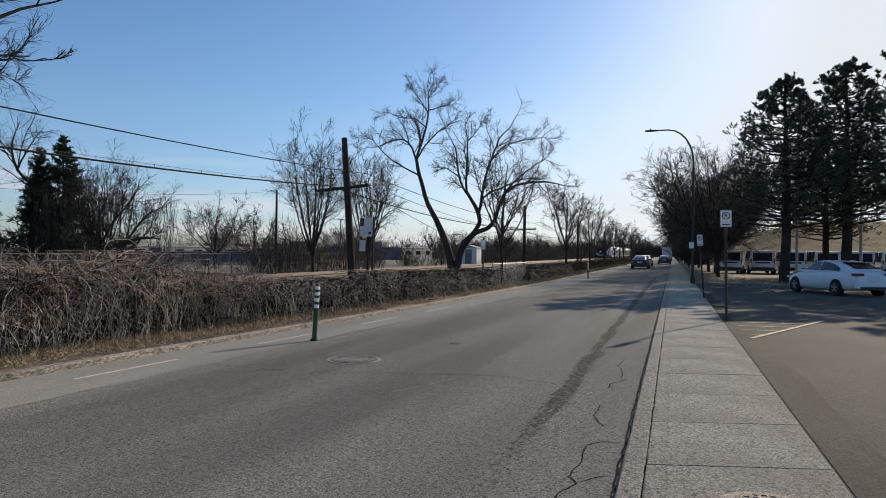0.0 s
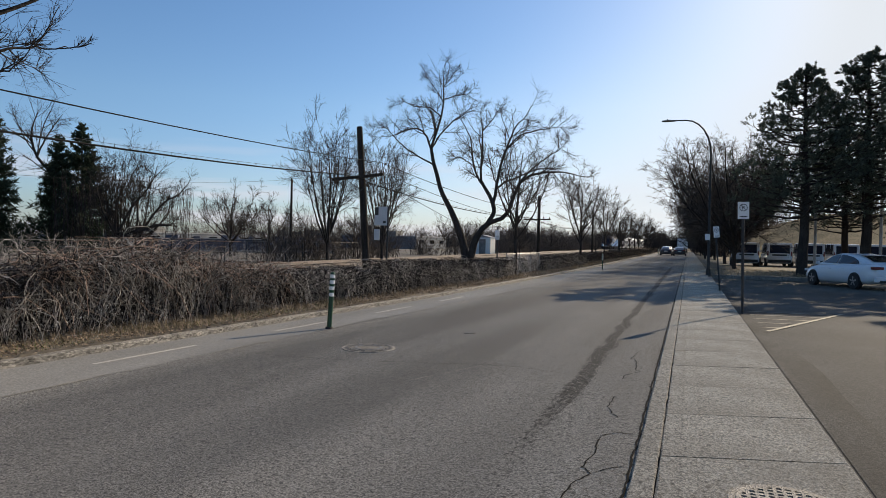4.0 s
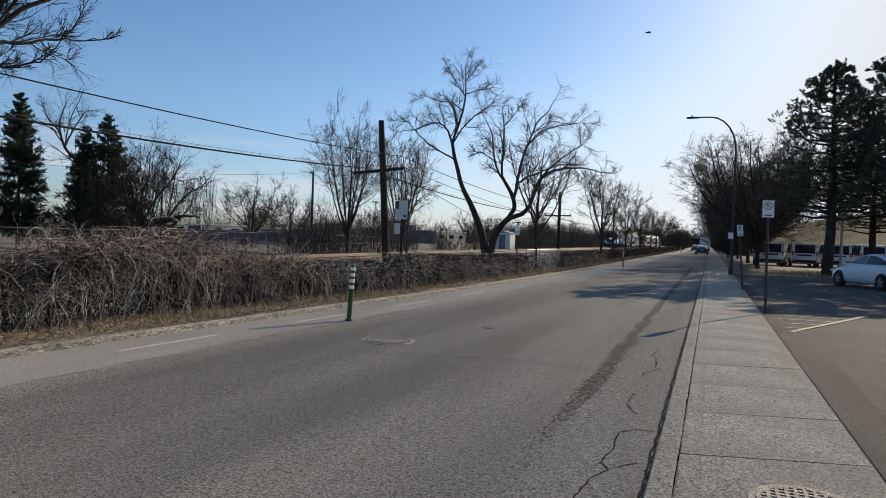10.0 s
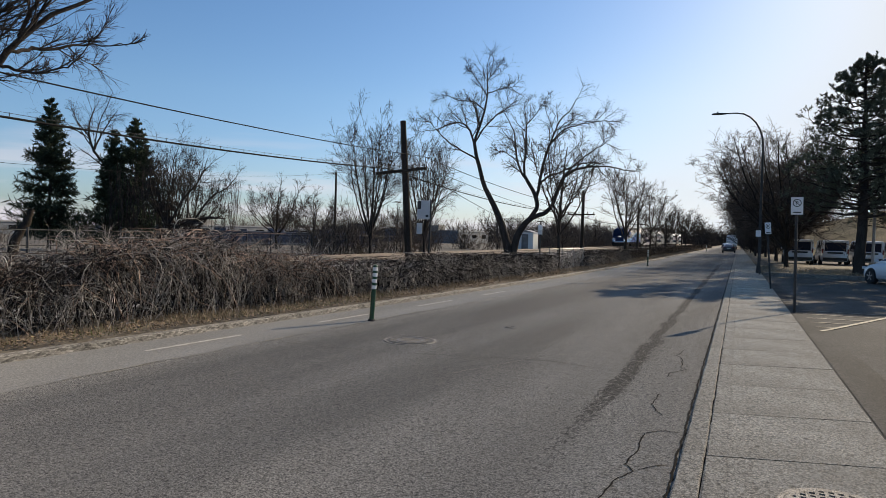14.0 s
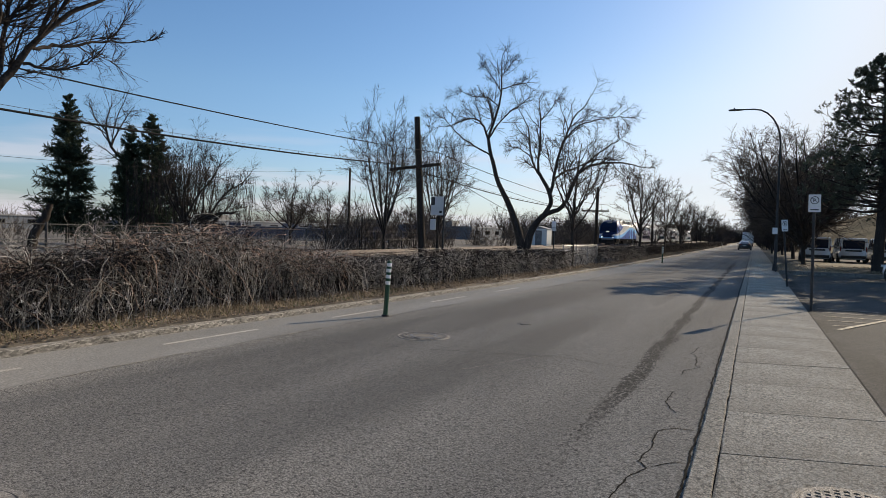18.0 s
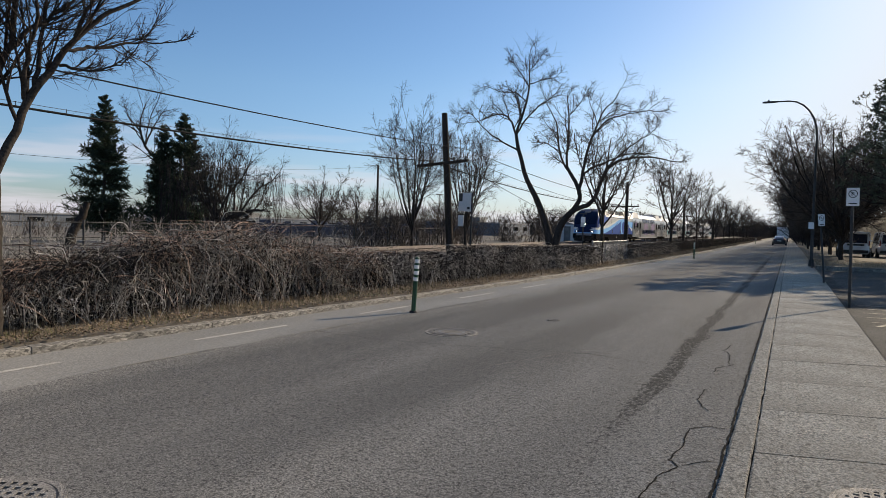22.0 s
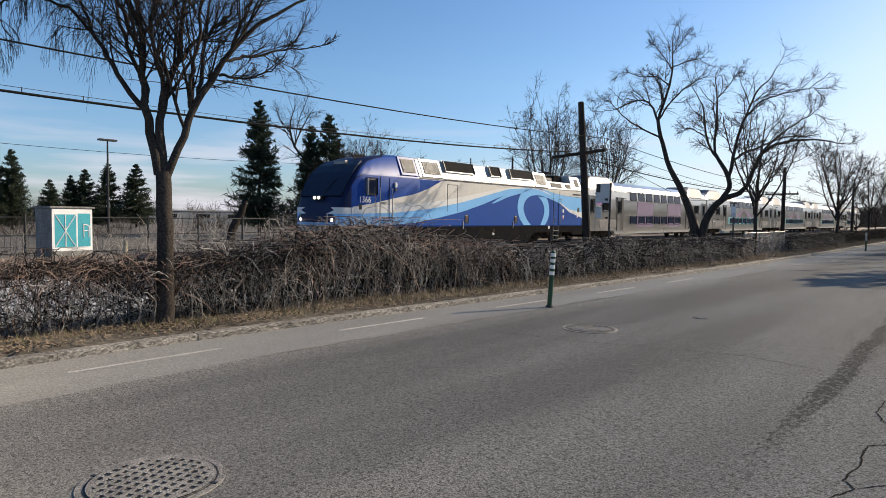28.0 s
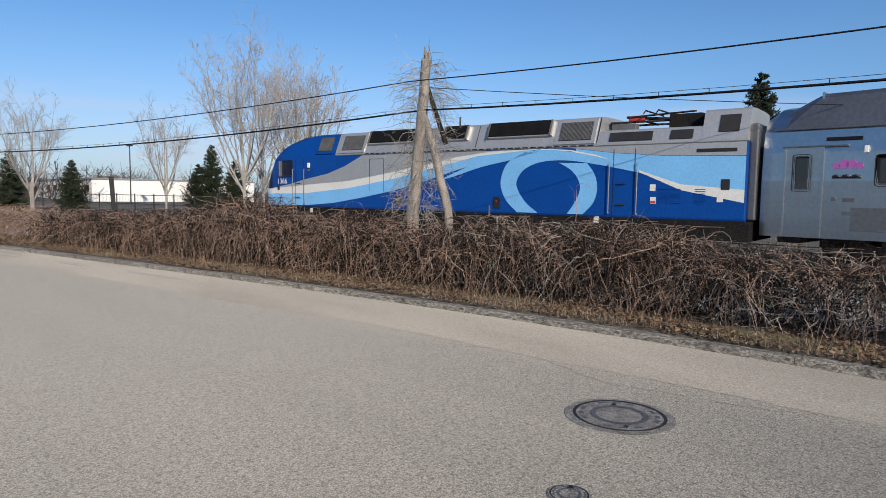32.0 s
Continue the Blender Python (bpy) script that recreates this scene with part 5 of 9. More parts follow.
# the two leaning trees by the fence
B = 19.36
t1 = [
    (facing(B, [(0.45, -0.5), (0.39, 0.44), (0.23, 1.52), (-0.16, 2.59), (-0.65, 3.66), (-1.14, 4.42), (-1.28, 5.19), (-1.55, 5.96), (-1.67, 6.73)]), (0.36, 0.34, 0.31, 0.27, 0.21, 0.18, 0.165, 0.15, 0.13)),
    (facing(B, [(-1.67, 6.7), (-1.48, 7.59), (-1.12, 8.57, 0.1), (-1.06, 9.49, 0.1), (-1.05, 10.41, 0.2), (-1.11, 11.1, 0.2), (-0.95, 11.6, 0.2)]), (0.115, 0.105, 0.085, 0.065, 0.045, 0.025, 0.012)),
    (facing(B, [(-1.55, 5.87), (-2.18, 6.18, -0.2), (-2.9, 6.55, -0.5), (-3.41, 6.98, -0.7), (-3.87, 7.5, -0.8), (-4.2, 7.8, -0.9)]), (0.075, 0.066, 0.055, 0.042, 0.028, 0.011)),
    (facing(B, [(-1.67, 6.67), (-1.9, 7.35), (-2.16, 7.78, 0.2), (-2.66, 7.97, 0.4), (-3.4, 7.79, 0.6), (-4.18, 7.48, 0.8), (-4.6, 7.6, 0.9)]), (0.095, 0.085, 0.072, 0.058, 0.042, 0.026, 0.011)),
    (facing(B, [(-1.64, 6.79), (-1.09, 7.65, -0.3), (-0.41, 8.26, -0.6), (0.2, 8.6, -0.8), (0.6, 8.95, -0.9)]), (0.075, 0.06, 0.045, 0.028, 0.011)),
    (facing(B, [(-1.06, 9.49), (-0.4, 9.79, 0.4), (0.3, 10.0, 0.7), (0.75, 10.1, 0.9)]), (0.048, 0.036, 0.024, 0.01)),
    (facing(B, [(-1.15, 8.51), (-1.74, 9.0, -0.3), (-2.51, 8.96, -0.5), (-3.1, 9.15, -0.7), (-3.5, 9.25, -0.8)]), (0.058, 0.048, 0.036, 0.024, 0.01)),
    (facing(B, [(-1.06, 9.4), (-1.56, 10.1, -0.3), (-1.95, 10.6, -0.5), (-2.15, 10.95, -0.6)]), (0.045, 0.034, 0.022, 0.01)),
    (facing(B, [(-1.06, 10.2), (-0.67, 10.75, 0.2), (-0.42, 11.1, 0.3), (-0.25, 11.3, 0.4)]), (0.036, 0.026, 0.018, 0.009)),
    (facing(B, [(-1.5, 7.5), (-1.6, 8.4, 0.8), (-1.9, 9.2, 1.4), (-2.3, 9.8, 1.7)]), (0.055, 0.044, 0.028, 0.01)),
]
t2 = [
    (facing(B, [(0.5, -0.5), (0.57, 0.45), (0.83, 1.69), (1.23, 2.34), (1.64, 2.69)]), (0.36, 0.33, 0.28, 0.25, 0.22)),
    (facing(B, [(1.55, 2.64), (1.95, 2.82), (2.37, 2.95), (2.73, 3.41), (2.94, 4.17), (3.32, 4.99)]), (0.2, 0.19, 0.18, 0.165, 0.15, 0.135)),
    (facing(B, [(1.5, 2.6), (1.91, 3.24), (1.81, 3.82), (1.46, 4.45), (1.14, 4.97)]), (0.19, 0.175, 0.165, 0.145, 0.12)),
    (facing(B, [(3.3, 4.95), (3.89, 5.38), (4.61, 5.54, -0.2), (5.6, 5.54, -0.4), (6.5, 5.32, -0.6), (7.0, 5.22, -0.7)]), (0.125, 0.105, 0.085, 0.06, 0.032, 0.011)),
    (facing(B, [(1.14, 4.95), (1.11, 5.82), (1.17, 6.73), (1.16, 7.95, 0.2), (1.03, 8.9, 0.3), (1.2, 9.4, 0.3)]), (0.105, 0.092, 0.078, 0.055, 0.03, 0.011)),
    (facing(B, [(1.3, 4.7), (1.02, 5.03), (0.7, 5.76), (0.61, 6.58, -0.2), (0.52, 7.4, -0.4), (0.05, 8.1, -0.6), (-0.15, 8.4, -0.7)]), (0.095, 0.09, 0.08, 0.066, 0.05, 0.028, 0.011)),
    (facing(B, [(1.81, 3.76), (1.99, 4.61), (2.13, 5.46), (2.23, 6.13), (2.5, 6.79), (2.66, 7.27, 0.1), (2.87, 7.93, 0.2), (3.4, 8.5, 0.3), (3.8, 8.95, 0.4), (3.85, 9.4, 0.4)]), (0.14, 0.13, 0.115, 0.105, 0.09, 0.078, 0.062, 0.042, 0.025, 0.011)),
    (facing(B, [(1.99, 4.61), (2.5, 5.04, 0.3), (3.08, 5.23, 0.5), (3.88, 5.65, 0.7), (4.62, 5.9, 0.9), (5.54, 5.85, 1.0), (6.1, 6.0, 1.1)]), (0.095, 0.085, 0.075, 0.06, 0.046, 0.026, 0.011)),
    (facing(B, [(3.26, 4.99), (4.16, 5.95, 0.3), (5.0, 6.55, 0.5), (5.61, 6.97, 0.6), (6.0, 7.4, 0.7)]), (0.085, 0.066, 0.046, 0.028, 0.011)),
    (facing(B, [(2.56, 6.85), (3.23, 7.57, -0.3), (4.09, 7.75, -0.6), (4.95, 7.86, -0.8), (5.5, 7.95, -0.9)]), (0.066, 0.054, 0.04, 0.024, 0.01)),
    (facing(B, [(0.66, 5.88), (0.02, 6.3, 0.2), (-0.5, 6.4, 0.3), (-0.9, 6.6, 0.4)]), (0.046, 0.036, 0.024, 0.01)),
    (facing(B, [(1.17, 7.79), (1.68, 8.35, -0.2), (1.95, 8.8, -0.3), (2.1, 9.1, -0.4)]), (0.042, 0.032, 0.02, 0.009)),
    (facing(B, [(3.0, 4.26), (2.68, 5.04, -0.3), (2.47, 6.07, -0.5), (2.35, 6.7, -0.6)]), (0.05, 0.04, 0.026, 0.01)),
    (facing(B, [(2.4, 6.6), (2.9, 7.3, 0.8), (3.5, 8.0, 1.3), (4.2, 8.5, 1.6)]), (0.055, 0.042, 0.026, 0.01)),
]
t1 = [(p, tuple(q * 0.68 for q in r)) for p, r in t1]
t2 = [(p, tuple(q * 0.68 for q in r)) for p, r in t2]
LEAN = [lv(8, (0.10, 0.95), 0.38, 44, 9, 0.11, 0.04, 0.55, 0.017), lv(6, (0.08, 0.95), 0.62, 44, 8, 0.10, 0.01, 0.6, 0.0088), lv(5, (0.08, 0.95), 0.95, 42, 7, 0.09, -0.06, 0.7, 0.0052)]
bare_tree("leaning_tree", (-11.9, 34.0, 0.0), t1, LEAN, 21, "tall bare leaning tree with drooping twigs behind the fence", group="two leaning trees", bare=1)
bare_tree("leaning_tree", (-11.9, 34.0, 0.0), t2, LEAN, 22, "bare tree with a bent trunk spreading low over the fence", group="two leaning trees", bare=3)

# young street trees on the far verge
kinds = [bare_tree("street_tree", (*along(29.7, -1.25)[0][:2], 0.1), rising(5.9, 0.075, 7, 1.5, 31, 0.33), FULL[:3], 31, "bare young street tree on the verge by the fence", group="trees along the far verge"),
         bare_tree("street_tree", (*along(46.9, -1.2)[0][:2], 0.1), rising(5.8, 0.085, 10, 1.45, 32, 0.34), FULL[:3], 32, "bare young street tree on the verge by the fence", group="trees along the far verge")]
g = np.random.default_rng(5)
for k, y in enumerate((61.4, 74, 88, 103, 119, 136, 155, 176, 200)):
    s = g.uniform(0.8, 0.98)
    o = copy_thing(kinds[k % 2], pose(float(kx(y)) - 1.15 + g.normal(0, 0.1), y, 0.1, 0, 0, g.uniform(0, 360)))
    o.scale = (s, s, s)

# dense trees beside the near sidewalk and past the car park
DENSE = [lv(10, (0.15, 0.95), 0.32, 46, 7, 0.12, 0.05, 0.6, 0.014), lv(8, (0.2, 1.0), 0.55, 44, 6, 0.14, 0.03, 0.6, 0.010), lv(5, (0.2, 1.0), 0.65, 42, 5, 0.15, 0.0, 0.65, 0.0095)]
row = [bare_tree("roadside_tree", (2.9, 46.5, 0.1), rising(8.5, 0.12, 21, 4.3, 41, 0.16), DENSE, 41, "bare many-stemmed tree leaning over the sidewalk", twig="twig_brown", group="trees along the near sidewalk"),
       bare_tree("roadside_tree", (3.2, 54, 0.1), rising(8.3, 0.12, 21, 4.1, 42, 0.18), DENSE, 42, "bare many-stemmed tree leaning over the sidewalk", twig="twig_brown", group="trees along the near sidewalk")]
for k, (x, y) in enumerate(((3.0, 61), (3.3, 69), (2.8, 78), (3.4, 88), (3.0, 100), (3.4, 113), (3.0, 128), (3.3, 145), (3.0, 165), (3.2, 190), (1.9, 84), (2.1, 95))):
    o = copy_thing(row[k % 2], pose(x, y, 0.1, 0, 0, g.uniform(0, 360)))
    s = g.uniform(0.85, 1.08) * (0.8 if x > 5 else 1)
    o.scale = (s, s, s)

# far bare trees beyond the tracks
far_kinds = [bare_tree("bare_tree", (-28.2, 47.2, -0.4), rising(10.6, 0.12, 12, 2.1, 51, 0.16), FAR, 51, "tall bare upright tree beyond the tracks", group="bare trees beyond the tracks"),
             bare_tree("bare_tree", (-44, 54.4, -0.4), rising(6.4, 0.12, 8, 3.6, 52, 0.25), FAR, 52, "low spreading bare tree beyond the tracks", group="bare trees beyond the tracks"),
             bare_tree("bare_tree", (-19.1, -41.0, -0.4), rising(10.8, 0.13, 8, 2.5, 53, 0.22), FAR[:2] + [lv(4, (0.2, 1.0), 0.55, 40, 4, 0.18, 0.03, 0.7, 0.009)], 53, "tall pale bare tree beyond the tracks", "bark_pale", "paletwig", group="bare trees beyond the tracks")]
for k, x, y, s in ((0, -26.4, 53.8, 0.98), (1, -46.8, 64.8, 0.95), (1, -36, 66, 0.7), (0, -38.3, 35.2, 0.72), (1, -37.2, 35.8, 0.95), (2, -24.4, -43.9, 1.0), (2, -22.2, -44.5, 0.9), (2, -27.5, -47, 1.0), (2, -19.4, -57, 0.75), (2, -7.6, -44.8, 0.62), (2, -3.5, -47, 0.6),
                   (2, -56.0, -16.6, 0.72), (0, -60, 75, 0.5), (1, -70, 90, 0.8), (0, -46, 88, 0.55), (1, -33, 92, 0.8), (1, -25, 100, 0.7), (0, -30, 120, 0.6), (1, -14.5, 110, 0.7), (1, -15, 135, 0.8), (1, -30, 150, 0.9), (0, -15.5, 165, 0.6)):
    o = copy_thing(far_kinds[k], pose(x, y, -0.4, 0, 0, g.uniform(0, 360)))
    o.scale = (s, s, s)
# a curved tree behind the spruces, and a low one hung with vines beside them
bare_tree("crooked_tree", (-47.3, 42.7, -0.4), [
    (facing(48, [(0, 0), (-0.4, 3.4), (-1.3, 4.7), (-4.2, 6.8), (-5.7, 8.3), (-6.2, 10.4), (-5.6, 12.2)]), (0.2, 0.18, 0.16, 0.13, 0.11, 0.08, 0.02)),
    (facing(48, [(-5.7, 8.3), (-5.1, 9.9), (-4.4, 11.2), (-3.8, 12.2)]), (0.08, 0.065, 0.04, 0.015)),
    (facing(48, [(-6.0, 9.6), (-6.9, 10.8), (-7.4, 12.0)]), (0.06, 0.045, 0.015))], LEAN[:3], 61, "thin crooked bare tree behind the spruces", bare=0)
bare_tree("vine_hung_tree", (-36.5, 33.0, -0.4), [
    (facing(49, [(0, 0), (0.1, 1.2), (0.3, 2.2)]), (0.2, 0.18, 0.15)),
    (facing(49, [(0.0, 1.6), (1.5, 2.3), (3.0, 2.8), (4.1, 2.75)]), (0.15, 0.13, 0.1, 0.04)),
    (facing(49, [(0.3, 2.1), (1.2, 4.0), (2.3, 5.4), (2.8, 7.0)]), (0.1, 0.08, 0.05, 0.015)),
    (facing(49, [(2.0, 2.6), (3.0, 4.2), (4.2, 5.0), (4.8, 5.8)]), (0.08, 0.06, 0.04, 0.012)),
    (facing(49, [(0.2, 2.0), (-0.6, 3.6), (-1.0, 5.2), (-0.6, 6.6)]), (0.08, 0.06, 0.04, 0.012)),
    (facing(49, [(0.2, 2.1), (0.2, 4.0, 0.5), (0.8, 5.6, 0.8), (0.6, 7.2, 1.0)]), (0.08, 0.06, 0.04, 0.012))], LEAN[:3], 62, "low bare tree hung with vines before the spruces", bare=0)


def curtain(name, at, az, spans, seed, label):
    """Thin dead vines that hang down over a tree: right offset and height where each begins, and how far it drops."""
    g = np.random.default_rng(seed)
    ps = []
    for x0, x1, z0, z1, d0, d1, n in spans:
        x, z, d = g.uniform(x0, x1, n), g.uniform(z0, z1, n), g.uniform(d0, d1, n)
        p = np.empty((n, 8, 3))
        a = g.normal(0, 0.5, n)
        for i in range(8):
            x = x + g.normal(0, 0.07, n)
            p[:, i] = np.stack([x, a, np.maximum(z - d * i / 7, 0.1)], 1)
        ps.append(p)
    p = np.concatenate(ps)
    c, s_ = math.cos(radians(az)), math.sin(radians(az))
    p = np.stack([at[0] + p[..., 0] * c - p[..., 1] * s_, at[1] + p[..., 0] * s_ + p[..., 1] * c, at[2] + p[..., 2]], -1)
    o = part(name, mesh_np(name, *tubes(p, g.uniform(0.008, 0.016, (len(p), 1)) * np.ones((1, 8)), 3)), "twig")
    return tagged(o, label, "vines", kind="stuff")


curtain("hanging_dead_vines", (-36.8, 32.6, -0.4), 49, ((-3.0, 1.0, 3.0, 6.6, 2.0, 4.5, 150), (1.0, 4.6, 4.0, 6.4, 1.5, 4.0, 60), (4.2, 5.4, 4.5, 6.0, 3.5, 5.0, 26)), 63, "dead vines hanging down over the trees beyond the tracks")


def spruce(name, at, h, spread, seed, label, group, dead=0.0):
    """A spruce: a straight trunk, whorls of drooping boughs, each with rows of needle-clad twigs."""
    g = np.random.default_rng(seed)
    e = thing(name, at, label, "spruce", group)
    tp, tr = stem([(0, 0, -0.4), (0.05, 0, h * 0.5), (0, 0.03, h)], (h * 0.014, h * 0.009, 0.02), 8, seed)
    part("trunk", mesh_np("trunk", *tubes(tp[None], tr[None], 8)), "bark", e)
    n = int(h * 20)
    z = h * (0.07 + 0.92 * np.sort(g.uniform(0, 1, n)) ** 0.9)
    ln = spread * ((1 - z / h) ** 0.8 * g.uniform(0.6, 1.12, n) + 0.05)
    a = g.uniform(0, 2 * np.pi, n)
    s = np.linspace(0, 1, 6)[None]
    droop = (-0.25 + 0.5 * (z / h))[:, None]
    bx = np.cos(a)[:, None] * ln[:, None] * s
    by = np.sin(a)[:, None] * ln[:, None] * s
    bz = z[:, None] + ln[:, None] * (droop * s + 0.22 * s * s)
    bough = np.stack([bx, by, bz], -1) + g.normal(0, 0.03, (n, 6, 3))
    br = np.maximum(0.03 * (1 - s) + 0.008, 0.008) * np.ones((n, 1))
    per = 50
    tw, rw = sprout(bough, br, per, (0.12, 1.0), 0.32, 52, 3, 0.1, -0.10, 1.0, 0.008, g)
    wide = np.clip(g.uniform(0.018, 0.038, (len(tw), 1)) * np.array([[0.8, 1.0, 0.25]]), 0.01, None)
    v, f = joined([tubes(bough, br, 4), tubes(tw, wide, 4)])
    part("crown", mesh_np("crown", v, f), "spruce", e)
    return e


sp = [spruce("spruce", (-45.5, 38.1, -0.4), 10.9, 3.0, 71, "dark green spruce beyond the tracks", "spruces"), spruce("spruce", (-49.0, 33.2, -0.4), 11.9, 2.9, 72, "tall narrow dark spruce beyond the tracks", "spruces")]
for k, x, y, h in ((0, -47.0, 37.3, 9.9), (1, -40.9, -17.0, 9.8), (0, -58.8, -7.3, 11.4), (1, -26.7, -65, 6.8), (0, -25.5, -65.5, 4.8), (0, -28.2, -63, 5.2), (0, -40.6, -63.2, 5.4), (0, -86.4, 25.3, 5.4), (1, -84.6, 30.9, 6.3), (0, -84.0, 32.3, 7.0), (1, -83.1, 34.6, 7.9), (0, -81.9, 37.5, 7.9),
                   (0, -84.5, 28.6, 5.6), (0, -77.2, 7.9, 6.0), (1, -77.0, 9.2, 7.2), (0, -76.8, 12.1, 6.8), (0, -76.3, 15.2, 5.9), (1, -75.2, 20.5, 7.1), (0, -74.8, 21.9, 8.0), (0, -13, -60, 4.5), (1, -9, -62, 5.2), (0, -5.5, -58, 4.4)):
    o = copy_thing(sp[k], pose(x, y, -0.4, 0, 0, g.uniform(0, 360)))
    s = h / (10.9 if k == 0 else 11.9)
    o.scale = (s * (1.25 if h < 8 else 1.12 if h == 9.8 else 1),) * 2 + (s,)


def pine(at, h, spread, seed):
    """A pine: bare lower trunk, rising limbs, needle tufts at the twig ends."""
    g = np.random.default_rng(seed)
    e = thing("pine_tree", at, "dark dense pine with a broad crown on the grass island", "pine", "pines by the car park")
    tp, tr = stem([(0, 0, -0.3), (0.15, 0.1, h * 0.4), (0.0, 0.1, h * 0.97)], (0.27, 0.2, 0.04), 12, seed)
    n = 106
    z = h * (0.27 + 0.71 * (np.arange(n) + g.uniform(0, 1, n)) / n)
    ln = spread * np.clip(1.12 - (z / h) ** 1.6, 0.08, 1.0) * g.uniform(0.65, 1.1, n)
    a = np.arange(n) * 2.4 + g.normal(0, 0.3, n)
    s = np.linspace(0, 1, 7)[None]
    bough = np.stack([np.cos(a)[:, None] * ln[:, None] * s, np.sin(a)[:, None] * ln[:, None] * s, z[:, None] + ln[:, None] * (0.02 * s + 0.22 * s * s)], -1) + g.normal(0, 0.05, (n, 7, 3))
    br = (0.075 * (1 - 0.8 * s)) * (0.4 + 0.6 * ln[:, None] / spread)
    t1p, t1r = sprout(bough, br, 8, (0.28, 1.0), 0.30, 42, 5, 0.12, 0.10, 0.5, 0.014, g)
    t2p, t2r = sprout(t1p, t1r, 4, (0.3, 1.0), 0.55, 40, 4, 0.12, 0.12, 0.6, 0.010, g)
    part("trunk", mesh_np("trunk", *joined([tubes(tp[None], tr[None], 8), tubes(bough, br, 5), tubes(t1p, t1r, 3)])), "bark", e)
    ends = np.concatenate([t2p[:, -1], t2p[:, -2], t1p[:, -1], t1p[:, -2]])
    dirs = unit(np.concatenate([t2p[:, -1] - t2p[:, -2]] * 2 + [t1p[:, -1] - t1p[:, -2]] * 2) + np.array([0, 0, 0.03]))
    per = 11
    c, d = np.repeat(ends, per, 0), np.repeat(dirs, per, 0)
    d = unit(d + g.normal(0, 0.75, d.shape))
    ln2 = g.uniform(0.07, 0.15, (len(c), 1))
    path = np.stack([c, c + d * ln2], 1)
    rad = g.uniform(0.009, 0.015, (len(c), 1)) * np.array([[1.0, 0.3]])
    part("crown", mesh_np("crown", *tubes(path, rad, 3)), "pine", e)
    return e


pn = pine((5.6, 38.6, 0.1), 11.0, 4.3, 81)
for x, y, s, r in ((8.9, 40.6, 1.1, 15), (12.2, 40.0, 1.2, 100), (15.4, 39.0, 1.25, 220), (18.5, 42, 1.15, 300), (9.6, 48.5, 0.85, 160)):
    o = copy_thing(pn, pose(x, y, 0.1, 0, 0, r))
    o.scale = (s, s, s)


# ---- vines over the fence, dry grass, dead leaves ----
HEDGE = ((-62, 0.95), (-30, 1.0), (-20, 0.95), (-15.5, 1.1), (-13.6, 1.5), (-12.2, 1.1), (-10.4, 1.2), (-8.8, 0.98), (-7.6, 1.2), (-6.9, 1.24), (-5.1, 1.14), (-3.9, 1.06), (-2.5, 0.9), (-1, 0.9), (1.2, 0.88),
         (2.9, 0.92), (4.5, 0.93), (6.0, 1.0), (7.0, 1.32), (8.2, 1.40), (9.2, 1.32), (10.2, 1.0), (11.8, 0.84), (14.5, 0.72), (16.8, 0.85), (21, 0.78), (27, 0.72), (40, 0.72), (190, 0.75))


def hedge_top(y):
    """The height of the vines over the fence at y."""
    return np.interp(y, [a for a, b in HEDGE], [b for a, b in HEDGE]) + 0.05 * np.sin(y * 2.3 + 1) + 0.03 * np.sin(y * 5.1)


def vines(name, y0, y1, per_m, seed, rad, material, label, deep=1.5, hang=0.5, length=(0.45, 1.3), thin=0.78, low=0.75, sparse=0.80):
    g = np.random.default_rng(seed)
    n = int((y1 - y0) * per_m)
    y = g.uniform(y0, y1, n)
    q = g.uniform(0, 1, n) ** low
    bare = np.exp(-((y - 0.5) / 5.5) ** 4) * np.clip((0.8 - q) / 0.15, 0, 1)
    keep = (g.uniform(0, 1, n) > np.maximum(thin * bare, sparse * np.exp(-((y - 0.9) / 5.6) ** 4))) & ((y < 28.3) | (y > 34.3) | (g.uniform(0, 1, n) < 0.06))
    y, q, n = y[keep], q[keep], int(keep.sum())
    top = hedge_top(y)
    z = 0.08 + (top - 0.08) * q
    u = -1.05 - deep * g.beta(1.2, 1.6, n) + 0.28 * q
    x = kx(y) + u
    k = 6
    p = np.empty((n, k, 3))
    p[:, 0] = np.stack([x, y, z], 1)
    d = unit(np.stack([g.normal(0, 0.5, n), g.normal(0, 0.8, n), g.normal(0.25, 0.7, n)], 1))
    step = (g.uniform(*length, n) / (k - 1))[:, None]
    sag = np.where(g.uniform(0, 1, n) < hang, -0.30, -0.05)
    for i in range(1, k):
        d = unit(d + g.normal(0, 0.28, d.shape) + np.stack([np.zeros(n), np.zeros(n), sag], 1))
        p[:, i] = p[:, i - 1] + d * step
        p[:, i, 2] = np.clip(p[:, i, 2], 0.06, top + 0.16)
    r = g.uniform(rad[0], rad[1], (n, 1)) * np.linspace(1, 0.45, k)[None]
    o = part(name, mesh_np(name, *tubes(p, r, 3)), material)
    return tagged(o, label, "vines", kind="stuff")


